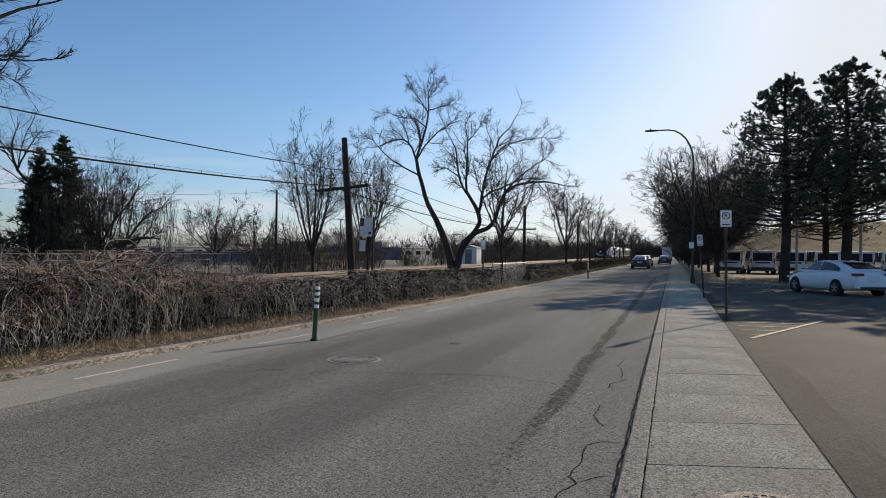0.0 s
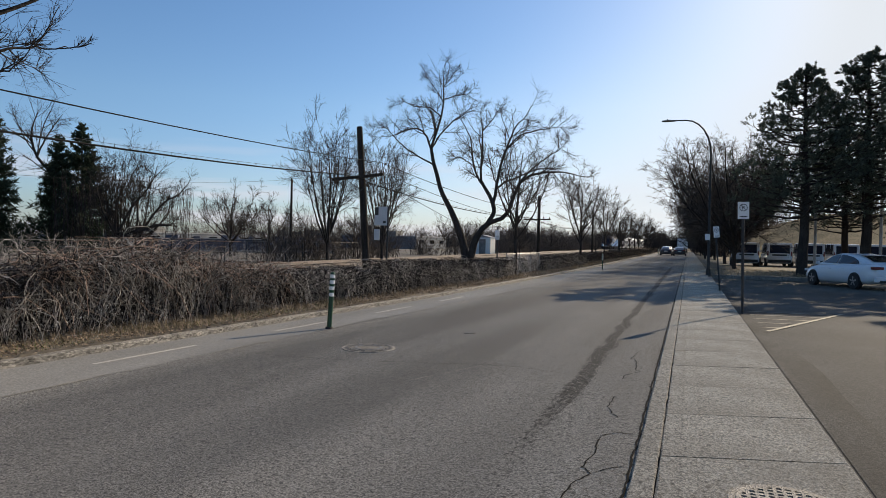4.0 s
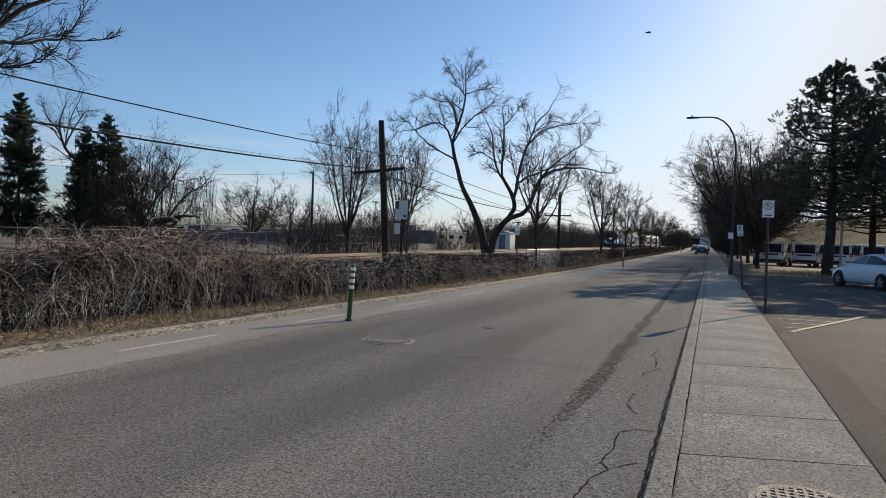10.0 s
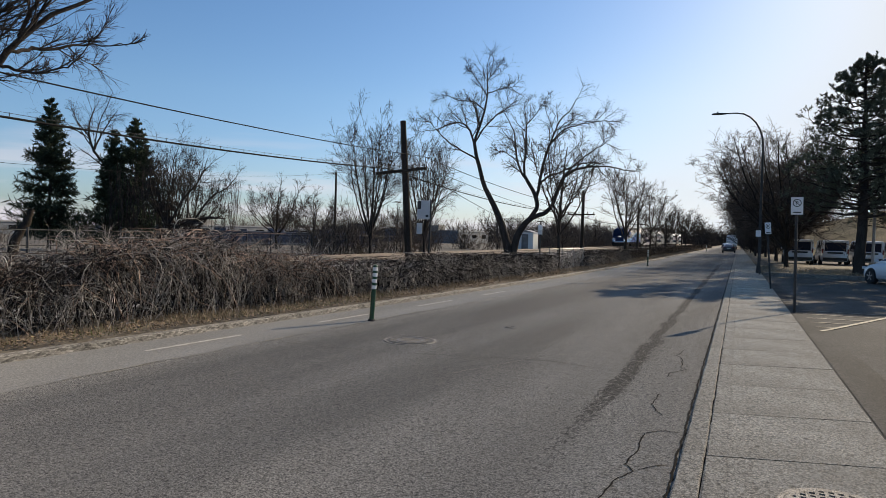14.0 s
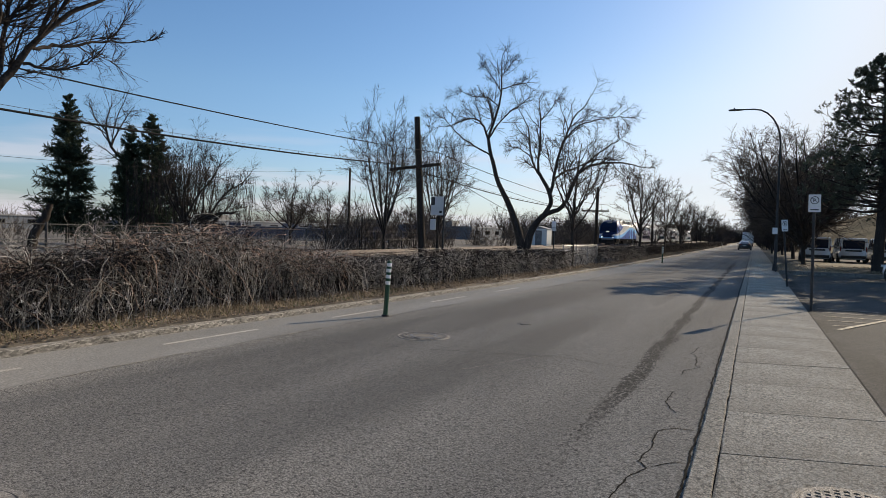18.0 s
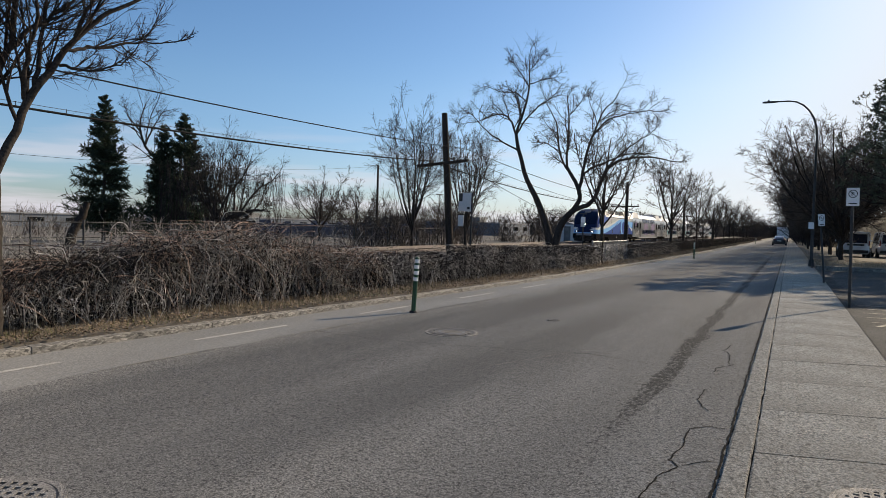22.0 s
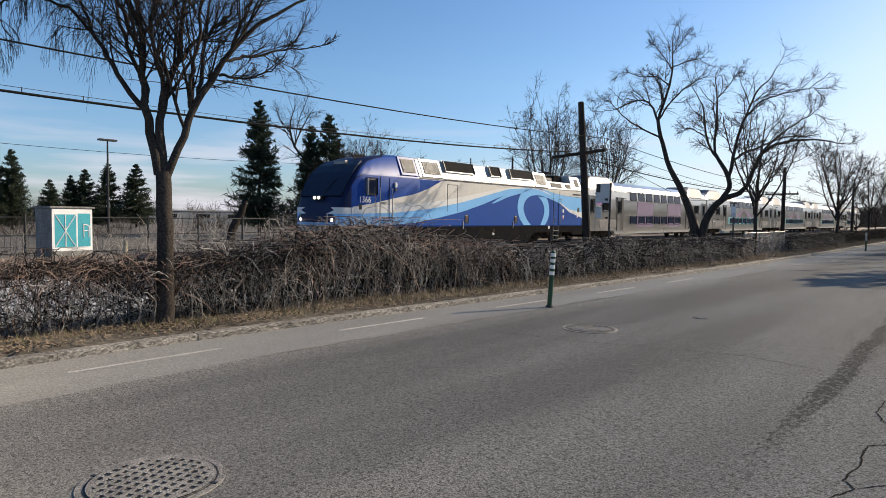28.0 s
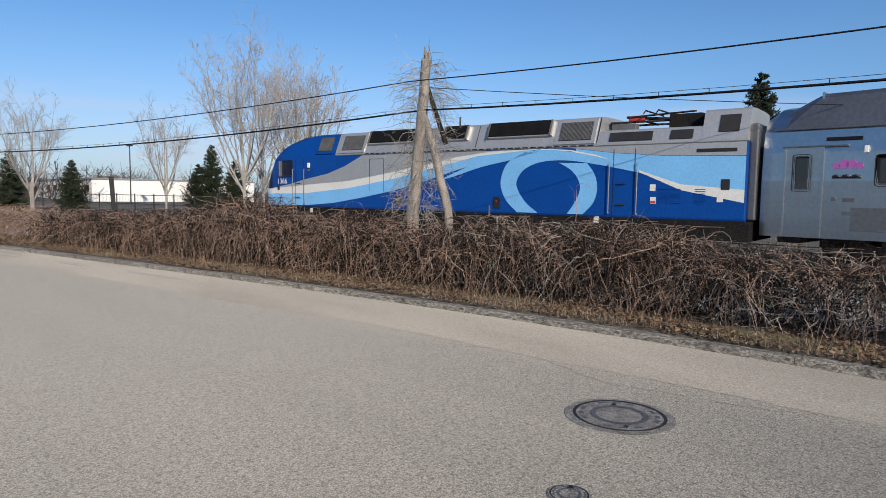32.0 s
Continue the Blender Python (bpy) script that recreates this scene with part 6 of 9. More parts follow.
for y0, y1, n, seed, m in ((1, 14, 150, 91, "vine"), (-8, 1, 110, 88, "vine"), (-8, 1, 170, 87, "vine_brown"), (-22, -8, 300, 90, "vine_brown")):
    vines("vine_tangle", y0, y1, n, seed, (0.0036, 0.0088), m, "tangle of bare grey-brown vines over the fence" if m == "vine" else "tangle of bare warm brown vines over the fence", length=(0.3, 1.0), low=0.42 if y0 > 0 else 0.65)
vines("vine_tangle", 4, 12, 110, 86, (0.004, 0.009), "vine_brown", "tangle of bare warm brown vines over the fence", length=(0.4, 1.2), low=0.25)
# stems inside the hedge, their near-black colour standing in for its shade
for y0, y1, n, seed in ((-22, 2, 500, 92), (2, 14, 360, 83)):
    vines("vine_tangle", y0, y1, n, seed, (0.003, 0.0075), "vinedark", "tangle of bare vines inside the hedge, coloured dark as its shade", deep=1.3, hang=0.3, thin=0.94, length=(0.3, 0.9))
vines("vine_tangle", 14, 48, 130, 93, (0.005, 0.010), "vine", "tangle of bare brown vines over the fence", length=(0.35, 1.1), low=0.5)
vines("vine_tangle", 14, 48, 230, 94, (0.006, 0.012), "vinedark", "tangle of bare vines inside the hedge, coloured dark as its shade", deep=1.3, hang=0.3)
vines("vine_tangle", -62, -22, 170, 95, (0.006, 0.012), "vine_brown", "tangle of bare brown vines over the fence")
vines("vine_tangle", 48, 190, 60, 96, (0.010, 0.022), "vinedark", "far tangle of bare vines over the fence", length=(0.7, 1.8))
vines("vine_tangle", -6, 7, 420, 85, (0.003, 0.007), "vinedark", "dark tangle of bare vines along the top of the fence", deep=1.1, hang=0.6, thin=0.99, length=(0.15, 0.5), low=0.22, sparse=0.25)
vines("vine_tangle", -7, 5, 190, 84, (0.003, 0.0065), "vine_brown", "tangle of bare warm brown vines along the top of the fence", deep=0.9, hang=0.7, thin=0.97, length=(0.2, 0.6), low=0.25, sparse=0.35)
vines("stalks", -22, 30, 16, 97, (0.0025, 0.005), "paletwig", "pale dry stalks standing among the vines", hang=0.1, length=(0.4, 1.0), thin=0.2)


def shade_core(name, y0, y1, per_m, seed, label):
    """Near-black stems added behind the fence, painting the shade in the heart of the hedge."""
    g = np.random.default_rng(seed)
    n = int((y1 - y0) * per_m)
    y = g.uniform(y0, y1, n)
    keep = (g.uniform(0, 1, n) > 0.97 * np.exp(-((y - 0.9) / 5.6) ** 4)) & ((y < 28.3) | (y > 34.3))
    y, n = y[keep], int(keep.sum())
    top = hedge_top(y) * 0.86
    p = np.empty((n, 5, 3))
    p[:, 0] = np.stack([kx(y) - g.uniform(1.5, 2.3, n), y, 0.02 + top * g.uniform(0, 0.9, n)], 1)
    d = unit(g.normal(0, 1, (n, 3)) * np.array([0.5, 1.0, 0.7]))
    st = g.uniform(0.08, 0.2, (n, 1))
    for i in range(1, 5):
        d = unit(d + g.normal(0, 0.35, d.shape))
        p[:, i] = p[:, i - 1] + d * st
        p[:, i, 2] = np.clip(p[:, i, 2], 0.0, top)
    r = g.uniform(0.008, 0.018, (n, 1)) * np.linspace(1, 0.6, 5)[None]
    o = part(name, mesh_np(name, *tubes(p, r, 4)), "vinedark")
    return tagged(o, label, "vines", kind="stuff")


shade_core("dead_vines", -24, 14, 260, 120, "near-black stems added in the heart of the hedge as its shade")
shade_core("dead_vines", 14, 48, 150, 121, "near-black stems added in the heart of the hedge as its shade")


def hanging_vines(name, y0, y1, per_m, seed, rad, material, label, thin=0.82):
    """Crooked strands that come over the top of the hedge and hang down its road side to the ground."""
    g = np.random.default_rng(seed)
    n = int((y1 - y0) * per_m)
    y = g.uniform(y0, y1, n)
    clump = np.array([noise.noise((a * 1.3, seed, 0)) for a in y])
    keep = (g.uniform(0, 1, n) > thin * np.exp(-((y - 0.8) / 5.4) ** 4)) & (clump > g.uniform(-0.7, 0.25, n)) & ((y < 28.3) | (y > 34.3))
    y, n = y[keep], int(keep.sum())
    top = hedge_top(y)
    k = 11
    p = np.empty((n, k, 3))
    p[:, 0] = np.stack([kx(y) - g.uniform(0.85, 1.35, n), y, top * g.uniform(0.6, 1.0, n)], 1)
    d = unit(np.stack([g.normal(0.05, 0.25, n), g.normal(0, 0.9, n), g.normal(0.0, 0.4, n)], 1))
    drop = g.uniform(0.4, 1.25, n) * top
    for i in range(1, k):
        d = unit(d + g.normal(0, 0.33, d.shape) * np.array([0.5, 1.2, 0.8]) + np.array([0, 0, -0.34]))
        p[:, i] = p[:, i - 1] + d * (drop / (k - 1) * 1.25)[:, None]
        p[:, i, 2] = np.maximum(p[:, i, 2], 0.09)
        p[:, i, 0] = np.clip(p[:, i, 0], kx(y) - 1.6, kx(y) - 0.75)
    r = g.uniform(*rad, (n, 1)) * np.linspace(1, 0.6, k)[None]
    p2, r2 = sprout(p, r, 2, (0.2, 0.9), 0.3, 45, 4, 0.25, -0.1, 0.7, rad[0] * 0.7, g)
    o = part(name, mesh_np(name, *joined([tubes(p, r, 3), tubes(p2, r2, 3)])), material)
    return tagged(o, label, "vines", kind="stuff")


hanging_vines("hanging_vines", 3.5, 14, 95, 110, (0.0034, 0.0068), "vine", "bare grey vine strands hanging down the fence")
hanging_vines("hanging_vines", 14, 48, 90, 111, (0.0045, 0.009), "vine", "bare grey vine strands hanging down the fence")
hanging_vines("hanging_vines", -22, 3.5, 60, 112, (0.003, 0.006), "vine_brown", "bare brown vine strands hanging down the fence")


def cut_twigs(name, y0, y1, n, seed, material, label):
    """Short broken twigs caught in the lower fence where the vines are thin."""
    g = np.random.default_rng(seed)
    y = g.normal((y0 + y1) / 2, (y1 - y0) / 4, n)
    z = 0.12 + 0.62 * g.beta(1.3, 1.7, n)
    p = np.empty((n, 4, 3))
    p[:, 0] = np.stack([kx(y) - g.uniform(1.0, 1.5, n), y, z], 1)
    d = unit(g.normal(0, 1, (n, 3)) * np.array([0.4, 1.0, 0.8]))
    st = g.uniform(0.03, 0.09, (n, 1))
    for i in range(1, 4):
        d = unit(d + g.normal(0, 0.45, d.shape))
        p[:, i] = p[:, i - 1] + d * st
    p[:, :, 2] = np.maximum(p[:, :, 2], 0.09)
    r = g.uniform(0.003, 0.006, (n, 1)) * np.linspace(1, 0.6, 4)[None]
    o = part(name, mesh_np(name, *tubes(p, r, 3)), material)
    return tagged(o, label, "twigs", kind="stuff")


cut_twigs("cut_twigs", -7, 7.5, 3000, 113, "vine", "short broken grey twigs caught in the wire fence")
cut_twigs("cut_twigs", -7, 7.5, 3600, 114, "vinedark", "short broken dark twigs caught in the wire fence")


def stalks(name, y0, y1, n, seed, material, label):
    """Thin stems that stand upright along the fence, forking near their tops."""
    g = np.random.default_rng(seed)
    y = g.uniform(y0, y1, n)
    keep = g.uniform(0, 1, n) > 0.55 * np.exp(-((y - 0.5) / 5.5) ** 4)
    y, n = y[keep], int(keep.sum())
    x = kx(y) - g.uniform(0.95, 1.7, n)
    h = hedge_top(y) * g.uniform(0.6, 1.12, n)
    d = unit(np.stack([g.normal(0, 0.1, n), g.normal(0, 0.2, n), np.ones(n)], 1))
    p = np.empty((n, 5, 3))
    p[:, 0] = np.stack([x, y, np.full(n, 0.05)], 1)
    for i in range(1, 5):
        d = unit(d + g.normal(0, 0.13, d.shape))
        p[:, i] = p[:, i - 1] + d * (h / 4)[:, None]
    r = g.uniform(0.0025, 0.006, (n, 1)) * np.linspace(1, 0.5, 5)[None]
    p2, r2 = sprout(p, r, 2, (0.35, 0.95), 0.4, 35, 4, 0.15, 0.0, 0.7, 0.002, g)
    o = part(name, mesh_np(name, *joined([tubes(p, r, 3), tubes(p2, r2, 3)])), material)
    return tagged(o, label, "stems", kind="stuff")


stalks("fence_stems", -4, 20, 600, 98, "vine", "thin grey-brown stems standing along the fence")
stalks("fence_stems", -22, -4, 700, 89, "vine_brown", "thin brown stems standing along the fence")
stalks("fence_stems", -22, 20, 1500, 99, "vinedark", "thin dark stems standing along the fence")


def blades(name, y0, y1, n, u0, u1, hgt, wid, material, label, seed, flat=0.0, z0=0.11):
    g = np.random.default_rng(seed)
    y, u = g.uniform(y0, y1, n), g.uniform(u0, u1, n)
    clump = np.array([noise.noise((a * 0.8, b * 1.5, seed)) for a, b in zip(y[::1], u)])
    keep = clump > g.uniform(-0.45, 0.35, n)
    y, u = y[keep], u[keep]
    n = len(y)
    x = kx(y) + u
    a = g.uniform(0, 2 * np.pi, n)
    h = g.uniform(*hgt, n)
    lean = g.uniform(0.2, 0.9, n) if not flat else np.full(n, 1.2)
    w = g.uniform(*wid, n)
    base = np.stack([x, y, np.full(n, z0) + (g.uniform(0, flat, n) if flat else 0)], 1)
    side = np.stack([-np.sin(a), np.cos(a), g.normal(0, 0.3, n)], 1) * w[:, None]
    up = np.stack([np.cos(a) * lean, np.sin(a) * lean, np.full(n, 1.0) if not flat else g.uniform(0.05, 0.6, n)], 1) * h[:, None]
    v = np.stack([base - side, base + side, base + up + side * (0.25 if not flat else 0.9), base + up - side * (0.25 if not flat else 0.9)], 1).reshape(-1, 3)
    f = np.arange(n)[:, None] * 4 + np.arange(4)[None]
    return tagged(part(name, mesh_np(name, v, f), material), label, "grass" if not flat else "leaves", kind="stuff")


blades("dry_grass", -26, 0, 11000, -1.15, -0.12, (0.03, 0.12), (0.0015, 0.004), "grass", "dry straw-coloured grass on the verge", 107)
blades("dry_grass", 0, 6.5, 1800, -1.0, -0.12, (0.04, 0.12), (0.0015, 0.004), "grass", "dry straw-coloured grass on the verge", 108)
blades("dry_grass", 6.5, 40, 26000, -1.15, -0.12, (0.04, 0.14), (0.0015, 0.004), "grass", "dry straw-coloured grass on the verge", 101)
blades("green_tufts", -4, 14, 4000, -0.9, -0.2, (0.03, 0.10), (0.002, 0.004), "green", "few green grass tufts on the verge", 102)
blades("red_leaves", -30, 2, 34000, -2.0, -0.12, (0.02, 0.05), (0.008, 0.02), "red_litter", "red-brown dead leaves lying along the hedge foot", 106, flat=0.05)
blades("dead_leaves", -26, 40, 90000, -1.9, -0.10, (0.015, 0.04), (0.005, 0.016), "litter", "dead brown leaves lying on the verge", 103, flat=0.04)
blades("far_grass", 40, 140, 24000, -1.4, -0.12, (0.06, 0.2), (0.006, 0.012), "grass", "dry grass on the far verge", 104)
blades("far_grass", -62, -26, 9000, -1.4, -0.12, (0.06, 0.2), (0.005, 0.01), "grass", "dry grass on the far verge", 105)


# ---- poles, cables, signs ----
def pole_line():
    spec = ((24.6, 6.45, -12.72), (57.8, 5.9, -12.7), (92.0, 5.9, -12.6), (128.0, 5.9, -12.5), (165.0, 5.9, -12.4))
    for k, (y, h, x) in enumerate(spec):
        e = thing("utility_pole", pose(x, y, -0.35, 0, -4.3 if k == 0 else 0, 0), "weathered dark wooden utility pole with a crossarm behind the fence", "utility pole", "poles along the railway")
        g = np.random.default_rng(k + 300)
        p, r = stem([(0, 0, 0), (0, 0, h * 0.5 + 0.17), (0, 0, h + 0.35)], (0.165, 0.15, 0.12), 10, 300 + k, 0.006)
        part("pole", mesh_np("pole", *tubes(p[None], r[None], 12)), "pole", e)
        part("pole_top", rods((0, 0, h + 0.3), (0, 0, h + 0.36), 0.118, 0.09, n=12), "pole", e)
        z = h - 1.8
        part("crossarm", boxed(-1.35, 1.1, -0.2, -0.09, z - 0.06, z + 0.06, 0.01), "pole", e)
        for s in (-1, 1):
            part("brace", rods((s * 0.7, -0.16, z - 0.04), (0, -0.16, z - 0.6), 0.018, n=6), "dark_metal", e)
        for q in (-1.25, -0.7, 0.45, 1.0):
            part("insulator", rods((q, -0.145, z + 0.06), (q, -0.145, z + 0.2), 0.035, 0.045, n=10), "dark_metal", e)


pole_line()
stub = thing("broken_pole", pose(-11.5, -13.95, 0, 0, 0, 0), "weathered grey broken pole stub leaning with a brace among vines", "pole stub")
p, r = stem([(0.05, 0.0, -0.3), (0.06, -0.12, 1.3), (-0.1, 0.02, 3.4), (-0.2, 0.1, 5.35)], (0.17, 0.165, 0.15, 0.135), 14, 5, 0.012)
part("post", mesh_np("post", *tubes(p[None], r[None], 14)), "grey_wood", stub)
bm = bmesh.new()
for i in range(7):
    a = i * 0.9
    rod(bm, (-0.2 + 0.09 * math.cos(a), 0.1 + 0.09 * math.sin(a), 5.25), (-0.2 + 0.1 * math.cos(a), 0.1 + 0.1 * math.sin(a), 5.4 + 0.16 * (i % 3)), 0.045, 0.02, n=6)
part("splintered_top", bm, "grey_wood", stub)
p, r = stem([(-0.75, 0.6, 0.3), (-0.62, 0.5, 1.6), (-0.3, 0.22, 3.2), (-0.05, 0.0, 4.2)], (0.11, 0.12, 0.11, 0.08), 10, 6, 0.03)
part("brace_log", mesh_np("brace_log", *tubes(p[None], r[None], 10)), "grey_wood", stub, "peeling brown brace log")
gv = np.random.default_rng(77)
n = 480
s = gv.uniform(0.2, 1.0, n)
a = gv.uniform(0, 2 * np.pi, n)
p0 = np.stack([-0.2 * s + 0.25 * np.cos(a), 0.1 * s + 0.25 * np.sin(a), 5.3 * s], 1)
d = unit(np.stack([np.cos(a), np.sin(a), gv.normal(0.1, 0.6, n)], 1))
vp = [p0]
for i in range(6):
    d = unit(d + gv.normal(0, 0.35, (n, 3)) + np.array([0, 0, -0.18]))
    vp.append(vp[-1] + d * gv.uniform(0.08, 0.26, (n, 1)))
vp = np.stack(vp, 1)
part("vine", mesh_np("vine", *tubes(vp, gv.uniform(0.004, 0.010, (n, 1)) * np.linspace(1, 0.5, 7)[None], 3)), "vine", stub, "bare brown vine wrapped round the stub")
part("bracket", rods((-0.12, 0.0, 5.1), (-0.65, 0.45, 3.1), 0.065, n=8), "pole", stub, "dark timber strut")


def cable(name, pts, r, label, lash=0.0):
    path = []
    for a, b in zip(pts, pts[1:]):
        a, b = Vector(a), Vector(b)
        n = max(8, int((b - a).length / 2))
        sag = (b - a).length ** 2 * 0.00041
        for i in range(n):
            t = i / n
            q = a.lerp(b, t)
            path.append((q.x, q.y, q.z - 4 * sag * t * (1 - t)))
    path.append(tuple(pts[-1]))
    path = np.array(path)[None]
    o = part(name, mesh_np(name, *tubes(path, np.full(path.shape[:2], r), 6)), "cable")
    tagged(o, label, "cable", "cables along the railway")
    if lash:
        up = path + np.array([0, 0, lash])
        part("messenger_wire", mesh_np("messenger_wire", *tubes(up, np.full(path.shape[:2], 0.005), 4)), "dark_metal", o)
        s = np.linspace(0, path.shape[1] - 1, path.shape[1] * 2)
        c = np.stack([np.interp(s, np.arange(path.shape[1]), path[0, :, q]) for q in range(3)], 1)
        seg = np.stack([c, c + np.array([0, 0, lash + 0.012])], 1)
        tagged(part("cable_clips", mesh_np("cable_clips", *tubes(seg, np.full(seg.shape[:2], 0.009), 4)), "dark_metal", o), kind="stuff")


cable("upper_cable", [(1.5, -52, 4.6), (-11.3, -13.95, 4.75), (-12.05, 24.4, 4.85), (-11.8, 57.6, 4.3), (-11.7, 91.8, 4.3), (-11.6, 127.8, 4.3)], 0.015, "black overhead cable on the pole line")
cable("lower_cable", [(1.2, -52, 3.9), (-11.6, -13.85, 4.0), (-13.9, 24.4, 4.4), (-13.6, 57.6, 3.9), (-13.5, 91.8, 3.9), (-13.4, 127.8, 3.9)], 0.025, "thick black lashed cable below its steel messenger wire", 0.09)
cable("drop_wire", [(-13.2, 24.5, 4.7), (-12.0, 34, 2.6), (-12.7, 57.8, 4.0)], 0.012, "slack thin wire hanging between the poles")
cable("drop_wire", [(-12.2, 24.5, 4.5), (-12.7, 57.8, 3.6)], 0.012, "slack thin wire hanging between the poles")
cable("far_wire", [(-11.65, -13.9, 4.62), (-28.85, 4.4, 4.2), (-33.5, 49.5, 6.9)], 0.010, "thin overhead wire across the tracks")
for x, y, h in ((-28.85, 4.5, 6.75), (-33.5, 49.6, 7.4)):
    e = thing("far_pole", (x, y, -0.4), "plain grey utility pole beyond the tracks", "utility pole", "poles beyond the tracks")
    part("pole", rods((0, 0, 0), (0.0, 0, h), 0.12, 0.085, n=12), "grey_wood" if h < 7 else "pole", e)
    part("pole_pin", rods((0, 0, h), (0, 0, h + 0.2), 0.025, n=8), "dark_metal", e)
for x, y, h in ((-60.0, 25.0, 8.2), (-78, 12, 8.5), (-60, 110, 8.0), (-32, -110, 9)):
    e = thing("floodlight_mast", (x, y, -0.4), "tall dark mast with a flat floodlight bar", "floodlight", "floodlight masts")
    part("mast", rods((0, 0, 0), (0, 0, h), 0.11, 0.07, n=10), "dark_metal", e)
    part("lamp_head", boxed(-0.3, 0.3, -0.75, 0.75, h, h + 0.16, 0.03), "dark_metal", e)


def sign_post(name, at, h, label, tilt=0.0, r=0.03):
    e = thing(name, pose(*at, 0, tilt, 0), label, "sign", "street signs")
    part("post", rods((0, 0, -0.1), (0, 0, h), r, n=8), "dark_metal", e)
    return e


def no_parking(at, h, turn, tilt=0.0, w=0.235, hh=0.375):
    """A white sign with the crossed letter P in a black ring and a bar below."""
    e = sign_post("parking_sign", at, h, "white no-parking sign on a dark steel post by the sidewalk", tilt)
    m = pose(0, 0, h - hh / 2, 0, 0, turn)
    pl = part("sign_plate", boxed(-w / 2, w / 2, -0.045, -0.038, -hh / 2, hh / 2), "sign_white", e)
    pl.matrix_local = m
    bm = bmesh.new()
    n, R = 28, w * 0.36
    vs = [[bm.verts.new((rr * math.cos(a), -0.0475, hh * 0.17 + rr * math.sin(a))) for a in [2 * math.pi * i / n for i in range(n)]] for rr in (R, R * 0.82)]
    for i in range(n):
        bm.faces.new((vs[0][i], vs[0][(i + 1) % n], vs[1][(i + 1) % n], vs[1][i]))
    part("ring", bm, "black", pl)
    d = R * 0.62
    bar = part("slash", boxed(-R * 0.85, R * 0.85, -0.052, -0.048, -R * 0.07, R * 0.07), "black", pl)
    bar.matrix_local = Matrix.Translation((0, 0, hh * 0.17)) @ Matrix.Rotation(radians(45), 4, "Y")
    letters("P", R * 1.35, pl, pose(-R * 0.42, -0.051, hh * 0.17 - R * 0.48, 90, 0, 0), "black", "letter")
    part("arrow_bar", boxed(-w * 0.33, w * 0.33, -0.05, -0.046, -hh * 0.40, -hh * 0.34), "black", pl)
    return e


no_parking((1.2, 16.0, 0.1), 2.52, 4, -0.8)
no_parking((1.06, 23.9, 0.1), 2.2, 38, -5.0)
e = sign_post("lamp_sign", (1.0, 34.4, 0.1), 2.2, "small white sign on a post by the street lamp")
part("sign_plate", boxed(-0.22, 0.0, -0.05, -0.03, 1.82, 2.12), "sign_white", e)
e = sign_post("bus_stop_sign", (-9.0, 18.7, 0.0), 2.7, "white stop board greyed by painted shade, with dark marks, on a hedge post", 1.0)
# a white board; the grey sheet colour paints in its backlit shade
part("board", boxed(-0.47, -0.02, -0.03, 0.0, 2.08, 2.68, 0.01), "sign_grey", e)
part("dark_mark", boxed(-0.47, -0.33, -0.034, -0.03, 2.4, 2.66), "black", e)
part("arrow_mark", boxed(-0.16, -0.06, -0.034, -0.03, 2.15, 2.22), "black", e)
part("small_plate", boxed(-0.5, -0.3, 0.04, 0.05, 1.6, 1.95, 0.01), "sign_grey", e)
e = sign_post("verge_sign", (float(kx(26.0)) - 1.0, 26.0, 0.1), 2.16, "narrow sign post on the verge with two small plates")
part("plate", boxed(-0.09, 0.09, -0.04, -0.03, 1.78, 2.02), "sign_white", e)
part("plate", boxed(-0.09, 0.09, -0.04, -0.03, 1.62, 1.77), "sign_grey", e)
part("top_bar", boxed(-0.14, 0.14, -0.02, 0.02, 2.13, 2.17), "dark_metal", e)

lamp = thing("street_lamp", (1.0, 36.0, 0.1), "dark steel street lamp with a curved arm over the sidewalk", "street lamp")
part("base", rods((0, 0, 0), (0, 0, 0.35), 0.13, 0.11, n=14), "dark_metal", lamp)
pts = [(0, 0, 0.3), (0, 0, 3.0), (0, 0, 6.3)] + [(-1.25 * (1 - math.cos(a)) - 0.0, 0, 6.3 + 1.75 * math.sin(a)) for a in [radians(q) for q in (15, 30, 45, 60, 75, 90)]] + [(-1.8, 0, 8.06)]
p = np.array(pts)[None]
part("pole", mesh_np("pole", *tubes(p, np.interp(np.arange(p.shape[1]), (0, 2, p.shape[1] - 1), (0.075, 0.052, 0.032))[None], 12)), "dark_metal", lamp, smooth=True)
part("lamp_head", loft([[(x, s * w, z) for s, z in ((1, 8.02), (1, 8.08), (-1, 8.08), (-1, 8.02))] for x, w in ((-1.75, 0.06), (-1.95, 0.13), (-2.3, 0.12), (-2.42, 0.05))]), "dark_metal", lamp)
part("sensor", rods((-2.15, 0, 8.08), (-2.15, 0, 8.17), 0.035, n=10), "dark_metal", lamp)
for x, y, h in ((10.3, 43.5, 9.0), (7.4, 46.0, 8.5)):
    e = thing("lot_mast", (x, y, 0.1), "slim pale steel mast by the car park", "mast", "car park masts")
    part("mast", rods((0, 0, 0), (0, 0, h), 0.09, 0.06, n=12), "metal", e)
    part("foot", rods((0, 0, 0), (0, 0, 0.5), 0.2, n=14), "concrete", e)


